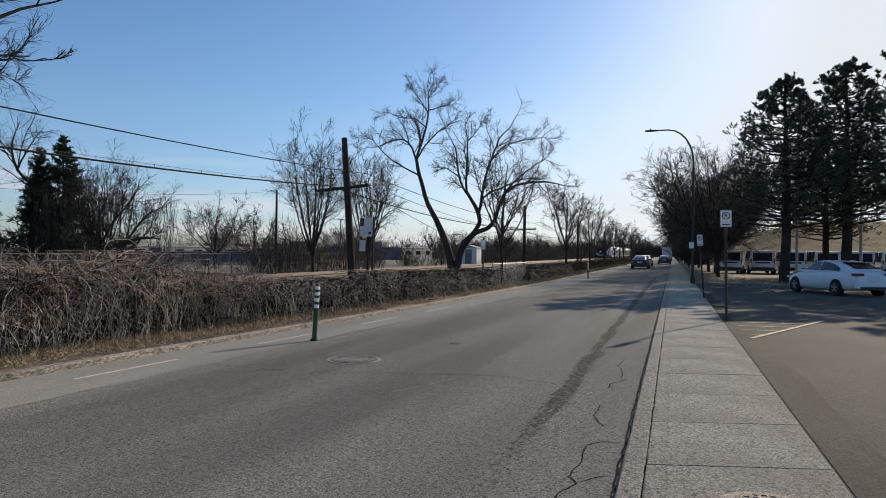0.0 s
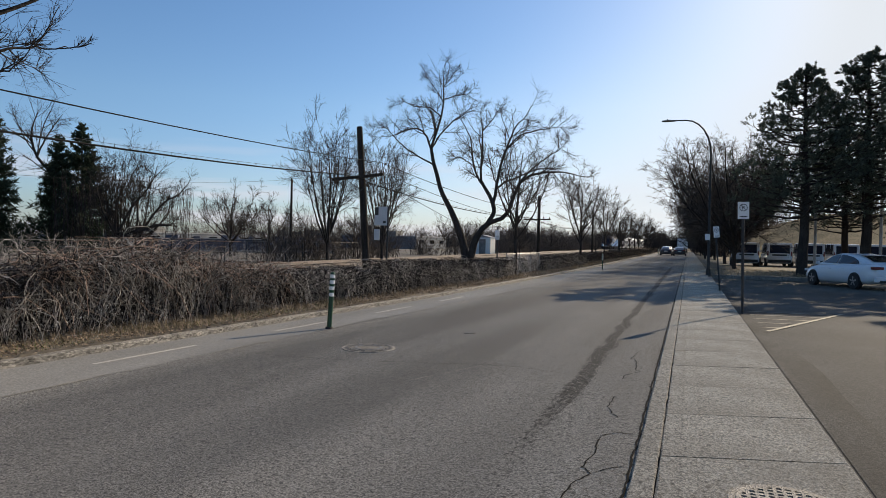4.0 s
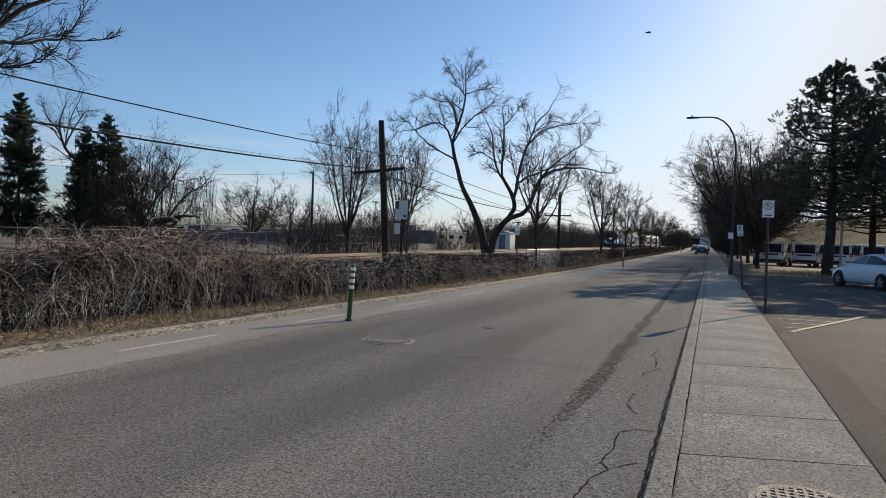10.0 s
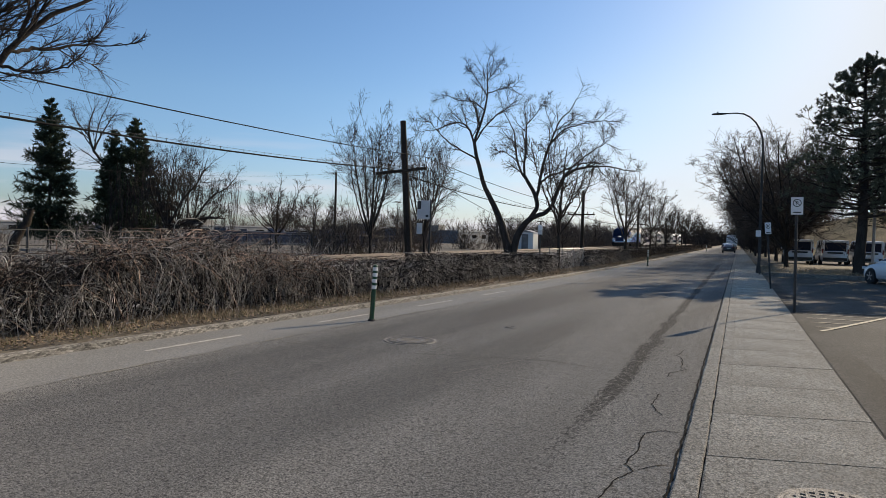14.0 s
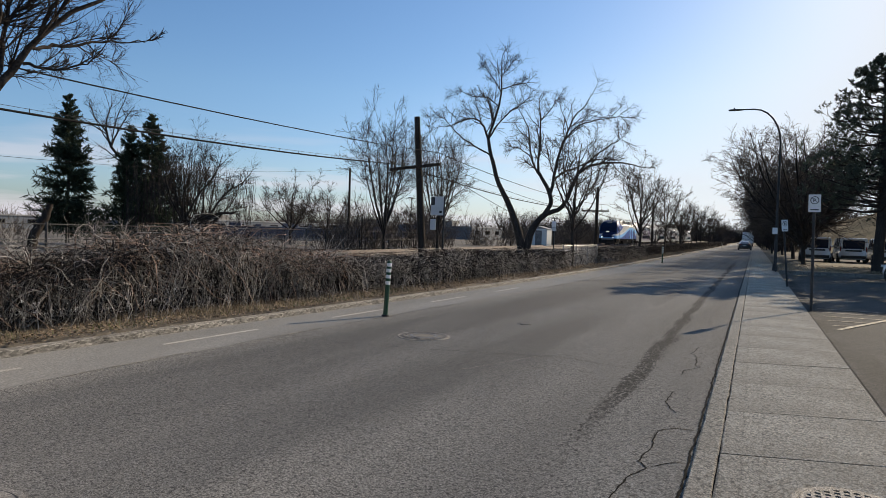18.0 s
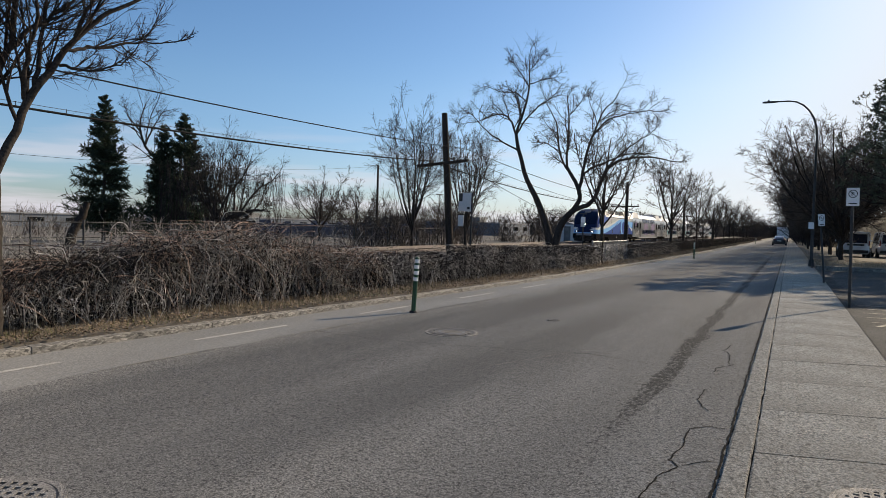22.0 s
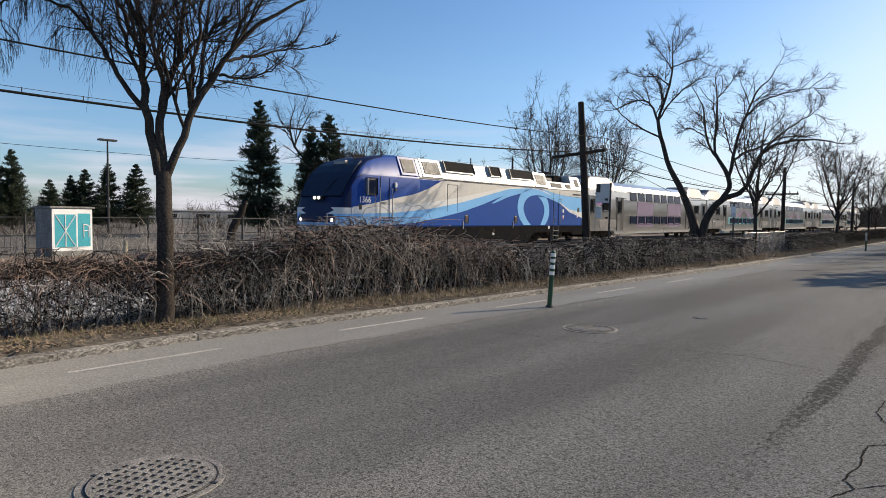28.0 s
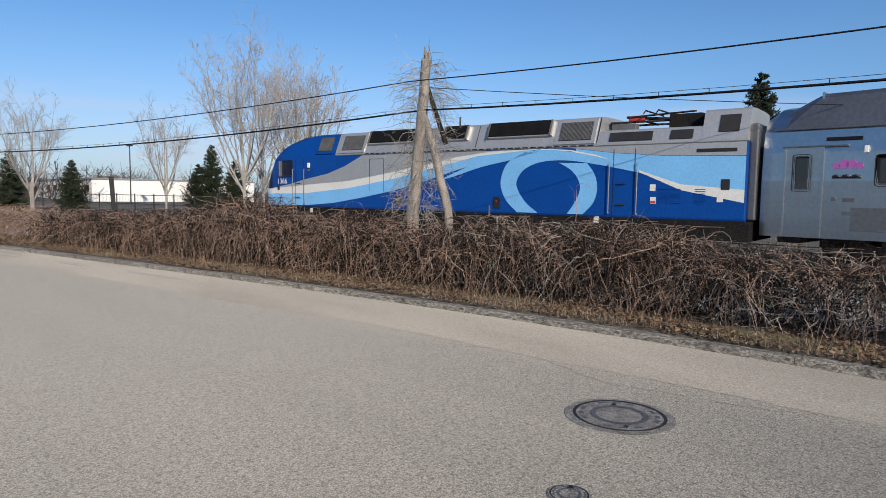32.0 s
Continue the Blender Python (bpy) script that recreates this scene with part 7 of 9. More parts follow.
# ---- flexible posts on the lane edge ----
def lane_post(x, y, lean=0.0):
    e = thing("lane_post", pose(x, y, 0.0, 0, lean, 0), "green plastic lane post with white reflective bands", "bollard", "posts along the cycle lane")
    part("foot", rods((0, 0, 0), (0, 0, 0.035), 0.075, 0.06, n=16), "rubber", e)
    part("post", rods((0, 0, 0.03), (0, 0, 1.0), 0.043, n=16), "bollard", e)
    part("cap", rods((0, 0, 1.0), (0, 0, 1.03), 0.043, 0.02, n=16), "bollard", e)
    for z in (0.62, 0.735, 0.845, 0.95):
        part("band", rods((0, 0, z - 0.032), (0, 0, z + 0.032), 0.0445, n=16), "reflect", e)
    return e


lane_post(-5.97, 10.14, 3.5)
for y, x in ((42.3, -5.1), (120, -4.95)):
    lane_post(x, y, 0)


# ---- covers in the road ----
def disc(bm, r, z, n=40, cx=0.0, cy=0.0, r0=0.0):
    top = [bm.verts.new((cx + r * math.cos(2 * math.pi * i / n), cy + r * math.sin(2 * math.pi * i / n), z)) for i in range(n)]
    if r0:
        inn = [bm.verts.new((cx + r0 * math.cos(2 * math.pi * i / n), cy + r0 * math.sin(2 * math.pi * i / n), z)) for i in range(n)]
        for i in range(n):
            bm.faces.new((top[i], top[(i + 1) % n], inn[(i + 1) % n], inn[i]))
    else:
        bm.faces.new(top)
    return bm


def waffle(at, r, turn, label, z=0.0):
    e = thing("manhole_cover", pose(at[0], at[1], z, 0, 0, turn), label, "manhole cover", "manhole covers")
    bm = bmesh.new()
    rod(bm, (0, 0, -0.02), (0, 0, 0.006), r, r - 0.006, n=48)
    part("frame", bm, "iron", e)
    part("frame_groove", disc(bmesh.new(), r * 0.89, 0.0075, 48, r0=r * 0.865), "dark_metal", e)
    part("cover", disc(bmesh.new(), r * 0.85, 0.0078, 48), "dark_metal", e)
    part("cover_rim", disc(bmesh.new(), r * 0.85, 0.0135, 48, r0=r * 0.77), "iron", e)
    bm = bmesh.new()
    n = 10
    s = r * 0.79 * 2 / n
    for i in range(n + 1):
        q = -r * 0.79 + i * s
        h = math.sqrt(max((r * 0.79) ** 2 - q * q, 0))
        if h > 0.03:
            box(bm, q - s * 0.21, q + s * 0.21, -h, h, 0.008, 0.014)
            box(bm, -h, h, q - s * 0.21, q + s * 0.21, 0.008, 0.0136)
    part("waffle_ribs", bm, "iron", e)
    for a in (0.2, 3.3):
        part("pick_hole", boxed(r * 0.9 * math.cos(a) - 0.02, r * 0.9 * math.cos(a) + 0.02, r * 0.9 * math.sin(a) - 0.012, r * 0.9 * math.sin(a) + 0.012, 0.0, 0.0095), "black", e)
    return e


def ringed(at, r, turn, label, tone="iron"):
    e = thing("manhole_cover", pose(at[0], at[1], 0, 0, 0, turn), label, "manhole cover", "manhole covers")
    part("frame", rod(bmesh.new(), (0, 0, -0.02), (0, 0, 0.006), r, r - 0.005, n=44), "iron", e)
    part("plate", disc(bmesh.new(), r * 0.9, 0.009, 44), tone, e)
    part("outer_ring", disc(bmesh.new(), r * 0.84, 0.012, 44, r0=r * 0.78), "dark_metal", e)
    part("inner_ring", disc(bmesh.new(), r * 0.52, 0.013, 44, r0=r * 0.42), "slat", e)
    for k in range(16):
        a = k * math.pi / 8 + 0.1
        if k % 4 == 3:
            continue
        o = part("raised_bar", boxed(-r * 0.075, r * 0.075, -r * 0.035, r * 0.035, 0.009, 0.0125), "slat", e)
        o.matrix_local = Matrix.Rotation(a, 4, "Z") @ Matrix.Translation((0, r * 0.68, 0))
    for a in (0.6, 3.7):
        part("pick_hole", boxed(r * 0.6 * math.cos(a) - 0.02, r * 0.6 * math.cos(a) + 0.02, r * 0.6 * math.sin(a) - 0.014, r * 0.6 * math.sin(a) + 0.014, 0.0, 0.0125), "black", e)
    return e


waffle((-3.78, 1.88), 0.42, 24, "cast iron manhole cover with a waffle pattern in the road")
waffle((0.62, 4.22), 0.33, 0, "round waffle-pattern cover set in the sidewalk", 0.112)
ringed((-4.51, -2.95), 0.43, 10, "flat round iron manhole cover with raised rings")
ringed((-3.1, -2.37), 0.135, 0, "small round iron valve cover in the road")
ringed((-4.38, 8.61), 0.40, 50, "worn round manhole cover in the road", "cover_grey")
ringed((-3.55, 10.85), 0.12, 50, "small round iron valve cover in the road", "cover_grey")


# ---- cracks and road markings ----
def crack(name, pts, w, seed, z=0.0035, material="seal", jit=0.05):
    """A crooked crack of uneven width through the given places, with small side cracks."""
    g = np.random.default_rng(seed)
    pts = np.array(pts, float)
    n = max(16, int(np.linalg.norm(np.diff(pts, axis=0), axis=1).sum() / 0.03))
    s = np.linspace(0, len(pts) - 1, n)
    c = np.stack([np.interp(s, np.arange(len(pts)), pts[:, q]) for q in range(2)], 1)
    wob = np.array([[noise.noise((i * 0.22, seed, 0.5)) + 0.6 * noise.noise((i * 0.7, seed, 3.5)), noise.noise((i * 0.22, seed, 9.5)) + 0.6 * noise.noise((i * 0.7, seed, 6.5))] for i in range(n)])
    c = c + wob * jit
    d = unit(np.gradient(c, axis=0))
    m = np.stack([-d[:, 1], d[:, 0]], 1)
    ww = w * np.array([[0.75 + 0.55 * noise.noise((i * 0.3, seed, 21.0)) + 0.35 * noise.noise((i * 1.1, seed, 25.0))] for i in range(n)])
    ww[0] = ww[-1] = w * 0.15
    zz = np.array([[z + road_z(q[0], q[1])] for q in c])
    v = np.concatenate([np.concatenate([c - m * ww, zz], 1), np.concatenate([c + m * ww, zz], 1)])
    i = np.arange(n - 1)
    o = part(name, mesh_np(name, v, np.stack([i, i + 1, i + n + 1, i + n], 1)), material)
    return tagged(o, "irregular dark crack in the asphalt", "crack", "cracks in the road", "structure")


crack("road_crack", [(-6.1, 7.5), (-5.0, 7.44), (-3.6, 7.75), (-2.8, 8.02), (-2.1, 8.2), (-1.3, 8.0)], 0.006, 1)
crack("road_crack", [(-0.60, 9.9), (-0.66, 9.3), (-0.56, 8.93), (-0.56, 8.43), (-0.48, 8.27), (-0.64, 8.02), (-0.64, 7.75)], 0.007, 2, jit=0.02)
crack("road_crack", [(-0.34, 5.45), (-0.42, 5.48), (-0.49, 5.5), (-0.59, 5.38), (-0.59, 5.26), (-0.58, 4.84), (-0.62, 4.58), (-0.54, 4.46), (-0.62, 4.3), (-0.66, 3.9), (-0.63, 3.4)], 0.007, 3, jit=0.02)
crack("road_crack", [(-0.63, 6.87), (-0.65, 6.42), (-0.59, 6.17), (-0.51, 6.0)], 0.006, 4, jit=0.016)
crack("road_crack", [(-0.54, 4.46), (-0.41, 4.61), (-0.34, 4.63)], 0.006, 5, jit=0.014)
crack("road_crack", [(-2.0, 8.9), (-2.4, 8.2), (-2.7, 7.4), (-2.95, 6.8)], 0.006, 16, material="joint", jit=0.02)
crack("road_crack", [(-6.5, -1.3), (-5.6, -2.2), (-5.2, -3.6), (-5.6, -5.0), (-4.6, -6.0)], 0.006, 6, material="joint")
crack("road_crack", [(-2.6, -0.9), (-2.9, -1.2), (-3.3, -1.25), (-3.7, -1.5)], 0.005, 7, material="joint")
crack("road_crack", [(-5.4, -5.2), (-4.6, -4.6), (-4.0, -5.6), (-3.2, -5.4), (-2.4, -6.4)], 0.006, 8, material="joint")
crack("road_crack", [(-7.2, 1.9), (-6.9, 1.6), (-6.5, 1.55)], 0.005, 9, z=0.0075, material="joint")
crack("road_crack", [(-4.2, 22), (-2.5, 21.6), (-0.8, 22.2)], 0.013, 10)
crack("road_crack", [(-5.0, 14), (-3.4, 13.8), (-1.9, 14.2)], 0.009, 11)
crack("edge_gap", [(-0.30, y) for y in range(0, 60, 2)], 0.011, 12, z=0.004, jit=0.012)
for k, y in enumerate(np.arange(-21.4, 19, 3.42)):
    if -12 < y < -3:
        continue
    u = 0.64
    a, b = y, y + 1.66
    o = sheet("lane_dash", np.linspace(a, b, 8), lambda q: float(kx(q)) + u - 0.034, lambda q: float(kx(q)) + u + 0.034, 3, 0.0068, "worn_paint")
    tagged(o, "worn white dash of the cycle lane line", "road marking", "dashes of the lane line", "structure")


def stripe(name, a, b, w, z, material, label):
    a, b = Vector((*a, z)), Vector((*b, z))
    d = (b - a).normalized()
    m = Vector((-d.y, d.x, 0)) * w / 2
    o = part(name, mesh_np(name, [(a - m)[:], (b - m)[:], (b + m)[:], (a + m)[:]], [[0, 1, 2, 3]]), material)
    return tagged(o, label, "road marking", "painted lines of the car park", "structure")


stripe("lot_line", (1.4, 12.9), (3.35, 17.1), 0.085, 0.113, "yellow", "worn white line of the car park")
for k in range(5):
    y0 = 13.5 + 0.8 * k
    stripe("hatch_line", (1.36, y0), (1.5 + 1.92 * (y0 - 12.9) / 4.1, y0 + 0.12), 0.05, 0.111, "yellow", "faded pale hatching line of the car park")
sheet_edge = sheet("lot_patch", np.arange(-6, 30, 0.5), lambda y: 1.145, lambda y: 1.55 + 0.12 * noise.noise((y * 0.4, 0, 3)), 2, lambda x, y: lot_z(x, y) + 0.006, "patch")
tagged(sheet_edge, "dark asphalt strip along the sidewalk", "road patch", kind="structure")

# ---- car park island, second lot, grass hill ----
island = sheet("grass_island", np.arange(36, 52.1, 2), lambda y: 1.25, lambda y: 70.0, 12, lambda x, y: 0.16 + 0.10 * noise.noise((x * 0.2, y * 0.2, 4)), "turf")
tagged(island, "grass island with dry yellow turf", "grass", kind="structure")
k2 = part("island_kerb", boxed(1.2, 40, 35.8, 36.02, -0.15, 0.17, 0.02), "kerb")
tagged(k2, "pale concrete kerb round the grass island", "kerb", kind="structure")
lot2 = sheet("rear_lot", np.arange(52, 74.1, 2), lambda y: 1.3, lambda y: 70.0, 12, 0.12, "lot")
tagged(lot2, "asphalt parking area behind the island", "car park", kind="structure")
hill = sheet("grass_hill", np.concatenate([np.arange(74, 112, 2), [150, 300]]), lambda y: 5.5, lambda y: 90.0, 24, lambda x, y: 0.1 + 6.2 * min(max((y - 74) / 26, 0), 1) ** 1.3 * min(max((x - 5.5) / 9, 0), 1) + 0.15 * noise.noise((x * 0.2, y * 0.2, 7)), "bank")
tagged(hill, "dry yellow grass hill behind the parked vans", "hill", kind="structure")
side_grass = sheet("side_grass", np.arange(37, 300, 4), lambda y: 1.14, lambda y: 5.6 if y > 73 else 1.31, 3, 0.11, "turf")
tagged(side_grass, "dry grass strip beside the sidewalk", "grass", kind="structure")


def island_grass(n, seed):
    """Dry blades over the turf of the island."""
    g = np.random.default_rng(seed)
    x, y = g.uniform(1.3, 16, n), 36.1 + 9 * g.uniform(0, 1, n) ** 1.2
    keep = np.array([noise.noise((a * 0.6, b * 0.6, 8)) for a, b in zip(x, y)]) > g.uniform(-0.6, 0.3, n)
    x, y = x[keep], y[keep]
    n = len(x)
    a, h, w = g.uniform(0, 2 * np.pi, n), g.uniform(0.04, 0.13, n), g.uniform(0.004, 0.009, n)
    b = np.stack([x, y, np.full(n, 0.17)], 1)
    side = np.stack([-np.sin(a) * w, np.cos(a) * w, np.zeros(n)], 1)
    up = np.stack([np.cos(a) * h * 0.6, np.sin(a) * h * 0.6, h], 1)
    v = np.stack([b - side, b + side, b + up + side * 0.3, b + up - side * 0.3], 1).reshape(-1, 3)
    o = part("island_grass", mesh_np("island_grass", v, np.arange(n)[:, None] * 4 + np.arange(4)[None]), "grass")
    return tagged(o, "dry yellow grass on the car park island", "grass", kind="stuff")


island_grass(16000, 130)


# ---- cars ----
M.update({
    "car_white": mat("car_white", (0.72, 0.74, 0.76), 0.25, scale=1, fine=20, vary=0.03, bump=0, coat=0.6),
    "car_dark": mat("car_dark", (0.02, 0.022, 0.025), 0.3, scale=1, fine=20, vary=0.05, bump=0, coat=0.5),
    "tail": mat("tail_lens", (0.16, 0.012, 0.012), 0.3, scale=1, fine=20, vary=0.05, bump=0),
    "rim": mat("alloy_rim", (0.38, 0.38, 0.39), 0.35, 0.8, scale=1, fine=20, vary=0.05, bump=0),
})


def wheel(parent, x, y, r):
    t = part("tyre", rod(bmesh.new(), (x - 0.1, y, r), (x + 0.1, y, r), r, n=22), "rubber", parent)
    s = 1 if x > 0 else -1
    bm = rod(bmesh.new(), (x + s * 0.085, y, r), (x + s * 0.104, y, r), r * 0.66, r * 0.62, n=20)
    part("rim", bm, "dark_metal", t)
    bm = bmesh.new()
    for i in range(5):
        box(bm, x + s * 0.1, x + s * 0.112, y - 0.028, y + 0.028, r + 0.02, r + r * 0.6, m=Matrix.Translation((0, y, r)) @ Matrix.Rotation(i * 2 * math.pi / 5, 4, "X") @ Matrix.Translation((0, -y, -r)))
    part("spokes", bm, "rim", t)


def eased(keys, n):
    """Stations of a car's shape made finer, with the kinks between them rounded."""
    k = np.array(keys)
    y = np.linspace(k[0, 0], k[-1, 0], n)
    c = np.stack([y] + [np.interp(y, k[:, 0], k[:, q]) for q in (1, 2, 3)], 1)
    for _ in range(2):
        c[1:-1, 1:] = (c[:-2, 1:] + 2 * c[1:-1, 1:] + c[2:, 1:]) / 4
    return [tuple(q) for q in c]


def car(name, at, yaw, paint, label, tall=False, group=""):
    """A road car pointing along its local +y: lower body, glasshouse, roof, pillars, wheels, lamps."""
    e = thing(name, pose(*at, 0, 0, yaw), label, "van" if tall else "car", group)
    L, H, w = (4.7, 1.86, 0.93) if tall else (4.85, 1.45, 0.92)
    belt = 1.12 if tall else 0.92
    if tall:
        body = ((-2.35, 0.80, 0.35, 1.0), (-2.28, 0.90, 0.25, belt), (-1.0, w, 0.22, belt), (1.2, w, 0.22, belt), (1.5, w * 0.98, 0.22, 1.08), (2.1, 0.84, 0.25, 0.92), (2.35, 0.66, 0.35, 0.75))
        cab = ((-2.26, 0.86, 0.78, H - 0.1), (-2.1, 0.88, 0.80, H), (0.6, 0.88, 0.80, H), (0.95, 0.87, 0.76, H - 0.1), (1.62, 0.82, 0.78, 1.1))
    else:
        body = ((-2.42, 0.66, 0.46, 0.86), (-2.36, 0.78, 0.34, 1.02), (-2.1, 0.88, 0.26, 1.06), (-1.3, w, 0.21, 1.02), (0.6, w, 0.2, 0.97), (1.15, w, 0.2, 0.94), (1.7, 0.90, 0.21, 0.86), (2.2, 0.80, 0.24, 0.74), (2.42, 0.62, 0.34, 0.58))
        cab = ((-2.12, 0.70, 0.60, 1.05), (-1.6, 0.76, 0.58, 1.24), (-1.05, 0.80, 0.58, 1.38), (-0.45, 0.82, 0.58, 1.455), (0.1, 0.82, 0.58, 1.455), (0.6, 0.81, 0.60, 1.33), (1.3, 0.78, 0.66, 0.98))
    body, cab = eased(body, 33), eased(cab, 25)
    prof = ((0.86, 0.0), (0.97, 0.12), (1.0, 0.32), (0.985, 0.58), (0.955, 0.8), (0.90, 0.94), (0.78, 1.0), (0.4, 1.02))
    rings = [[(q * ww, y, z0 + (z1 - z0) * t) for q, t in prof] + [(-q * ww, y, z0 + (z1 - z0) * t) for q, t in prof[::-1]] for y, ww, z0, z1 in body]
    o = part("body", loft(rings), paint, e, smooth=True)
    if not tall:
        # a painted upper body with the glass set on it
        belt = 0.98
        part("upper_body", loft([[(a, y, belt - 0.1), (a * 0.985, y, belt), (b, y, max(z - 0.03, belt + 0.004)), (b - 0.08, y, max(z, belt + 0.01)), (-b + 0.08, y, max(z, belt + 0.01)), (-b, y, max(z - 0.03, belt + 0.004)), (-a * 0.985, y, belt), (-a, y, belt - 0.1)] for y, a, b, z in cab]), paint, e, smooth=True)
        cy = [c[0] for c in cab]
        def at_side(y, z):
            a, b, t = (float(np.interp(y, cy, [c[q] for c in cab])) for q in (1, 2, 3))
            return a * 0.985 + (b - a * 0.985) * min(max((z - belt) / max(t - 0.03 - belt, 0.01), 0), 1) + 0.028
        for s in (-1, 1):
            for name_, pts in (("rear_door_window", ((-1.45, 1.03), (-1.3, 1.17), (-0.95, 1.30), (-0.5, 1.375), (-0.2, 1.39), (-0.2, 1.02))), ("front_door_window", ((-0.12, 1.02), (-0.12, 1.39), (0.15, 1.385), (0.45, 1.29), (0.8, 1.13), (0.98, 1.02)))):
                bm = bmesh.new()
                vs = [bm.verts.new((s * at_side(y, z), y, z)) for y, z in pts]
                bm.faces.new(vs if s < 0 else vs[::-1])
                part(name_, bm, "glass", e)
            part("door_handle", boxed(s * 0.915, s * 0.94, -0.75, -0.58, 0.80, 0.83, 0.008), paint, e)
            part("door_handle", boxed(s * 0.915, s * 0.94, 0.1, 0.27, 0.78, 0.81, 0.008), paint, e)
        for name_, ya, yb in (("rear_window", -1.95, -1.15), ("windscreen", 0.62, 1.22)):
            ys_ = np.linspace(ya, yb, 6)
            rows_ = [(float(np.interp(y, cy, [c[2] for c in cab])) - 0.1, y, float(np.interp(y, cy, [c[3] for c in cab])) + 0.03) for y in ys_]
            part(name_, mesh_np(name_, [(q * x, y, z) for x, y, z in rows_ for q in (-1, 1)], [[2 * i, 2 * i + 1, 2 * i + 3, 2 * i + 2] for i in range(5)]), "glass", e)
        for s in (-1, 1):
            part("tail_lamp", boxed(s * 0.42, s * 0.82, -2.43, -2.22, 0.84, 0.95, 0.02), "tail", e)
            part("mirror", boxed(s * 0.92, s * 1.07, 0.86, 0.98, 0.95, 1.08, 0.03), paint, e)
            part("headlamp", boxed(s * 0.5, s * 0.78, 2.12, 2.3, 0.62, 0.72, 0.02), "reflect", e)
            for y in (-1.4, 1.42):
                part("wheel_arch", rod(bmesh.new(), (s * (w - 0.1), y, 0.33), (s * (w + 0.008), y, 0.33), 0.365, n=24), "black", e)
                wheel(e, s * (w - 0.06), y, 0.33)
        part("rear_bumper", boxed(-0.74, 0.74, -2.46, -2.3, 0.34, 0.56, 0.04), paint, e)
        part("bumper_insert", boxed(-0.6, 0.6, -2.475, -2.4, 0.33, 0.42, 0.02), "black", e)
        part("plate_bar", boxed(-0.26, 0.26, -2.445, -2.38, 0.66, 0.78), "sign_white", e)
        return e
    part("glasshouse", loft([[(a, y, belt - 0.08), (a * 0.985, y, belt), (b, y, max(z - 0.03, belt + 0.004)), (b - 0.06, y, max(z, belt + 0.01)), (-b + 0.06, y, max(z, belt + 0.01)), (-b, y, max(z - 0.03, belt + 0.004)), (-a * 0.985, y, belt), (-a, y, belt - 0.08)] for y, a, b, z in cab]), "screen", e)
    top = [c for c in cab if c[3] > H - 0.16]
    part("roof", loft([[(b + 0.012, y, z - 0.05), (b - 0.06, y, z + 0.012), (-b + 0.06, y, z + 0.012), (-b - 0.012, y, z - 0.05)] for y, a, b, z in top]), paint, e)
    for s in (-1, 1):
        for c0, c1 in ((cab[1], top[0]), (cab[-2], top[-1])):
            part("pillar", rods((s * (c0[1] + 0.01), c0[0], belt), (s * (c1[2] + 0.015), c1[0], c1[3] - 0.02), 0.045, n=8), paint, e)
        for y in (-1.1, 0.1):
            part("pillar", rods((s * (0.80), y, belt), (s * (top[0][2] + 0.03), y, H - 0.05), 0.032, n=8), paint, e)
    for s in (-1, 1):
        part("tail_lamp", boxed(s * 0.78, s * 0.87, body[0][0] - 0.0, body[0][0] + 0.14, 0.86, 1.22, 0.02), "tail", e)
        part("mirror", boxed(s * 0.93, s * 1.08, 0.95, 1.05, belt, belt + 0.14, 0.03), paint, e)
        part("headlamp", boxed(s * 0.5, s * 0.78, 2.12, 2.3, 0.62, 0.74, 0.02), "reflect", e)
        for y in (-1.45, 1.5):
            part("wheel_arch", rod(bmesh.new(), (s * (w - 0.1), y, 0.33), (s * (w + 0.006), y, 0.33), 0.37, n=22), "black", e)
    part("rear_bumper", boxed(-0.8, 0.8, body[0][0] - 0.04, body[0][0] + 0.1, 0.34, 0.55, 0.03), "black", e)
    part("plate_bar", boxed(-0.26, 0.26, body[0][0] - 0.05, body[0][0] - 0.0, 0.6, 0.72), "sign_white", e)
    part("rear_window", boxed(-0.69, 0.69, -2.33, -2.24, 1.15, 1.68, 0.03), "screen", e)
    part("rear_trim", boxed(-0.52, 0.52, -2.37, -2.3, 0.86, 0.98, 0.015), "black", e)
    part("rear_header", boxed(-0.84, 0.84, -2.345, -2.2, 1.69, 1.85, 0.03), paint, e)
    for s in (-1, 1):
        part("rear_pillar", boxed(s * 0.70, s * 0.885, -2.345, -2.15, 1.05, 1.75, 0.03), paint, e)
    for x in (-w + 0.065, w - 0.065):
        for y in (-1.45, 1.5):
            wheel(e, x, y, 0.33)
    return e


car("sedan_car", (6.66, 32.1, -0.02), 22, "car_white", "white sedan parked across the car park entrance")
van = car("van", (4.2, 57.0, 0.12), 0, "car_white", "white van with dark rear windows parked in a row", True, "parked vans")
for x, y, a in ((6.6, 58.5, 1), (9.0, 59.5, 0), (11.3, 60, 3), (13.8, 60.5, 1), (16.2, 61, 0), (18.6, 61.5, 1)):
    copy_thing(van, pose(x, y, 0.12, 0, 0, a))
car("parked_car", (-1.3, 110.0, 0.0), 0, "car_dark", "dark car parked along the kerb")
CARS = [car("moving_car", (-3.4, 76, 0.0), 0, "car_dark", "dark car driving away down the road"), car("moving_car", (-3.6, 95, 0.0), 0, "car_white", "white car driving away down the road")]
truck = thing("box_truck", (-1.35, 165.0, 0.0), "white box truck parked along the kerb", "truck")
part("cargo_box", boxed(-1.15, 1.15, -3.2, 2.2, 0.95, 3.3, 0.04), "white", truck)
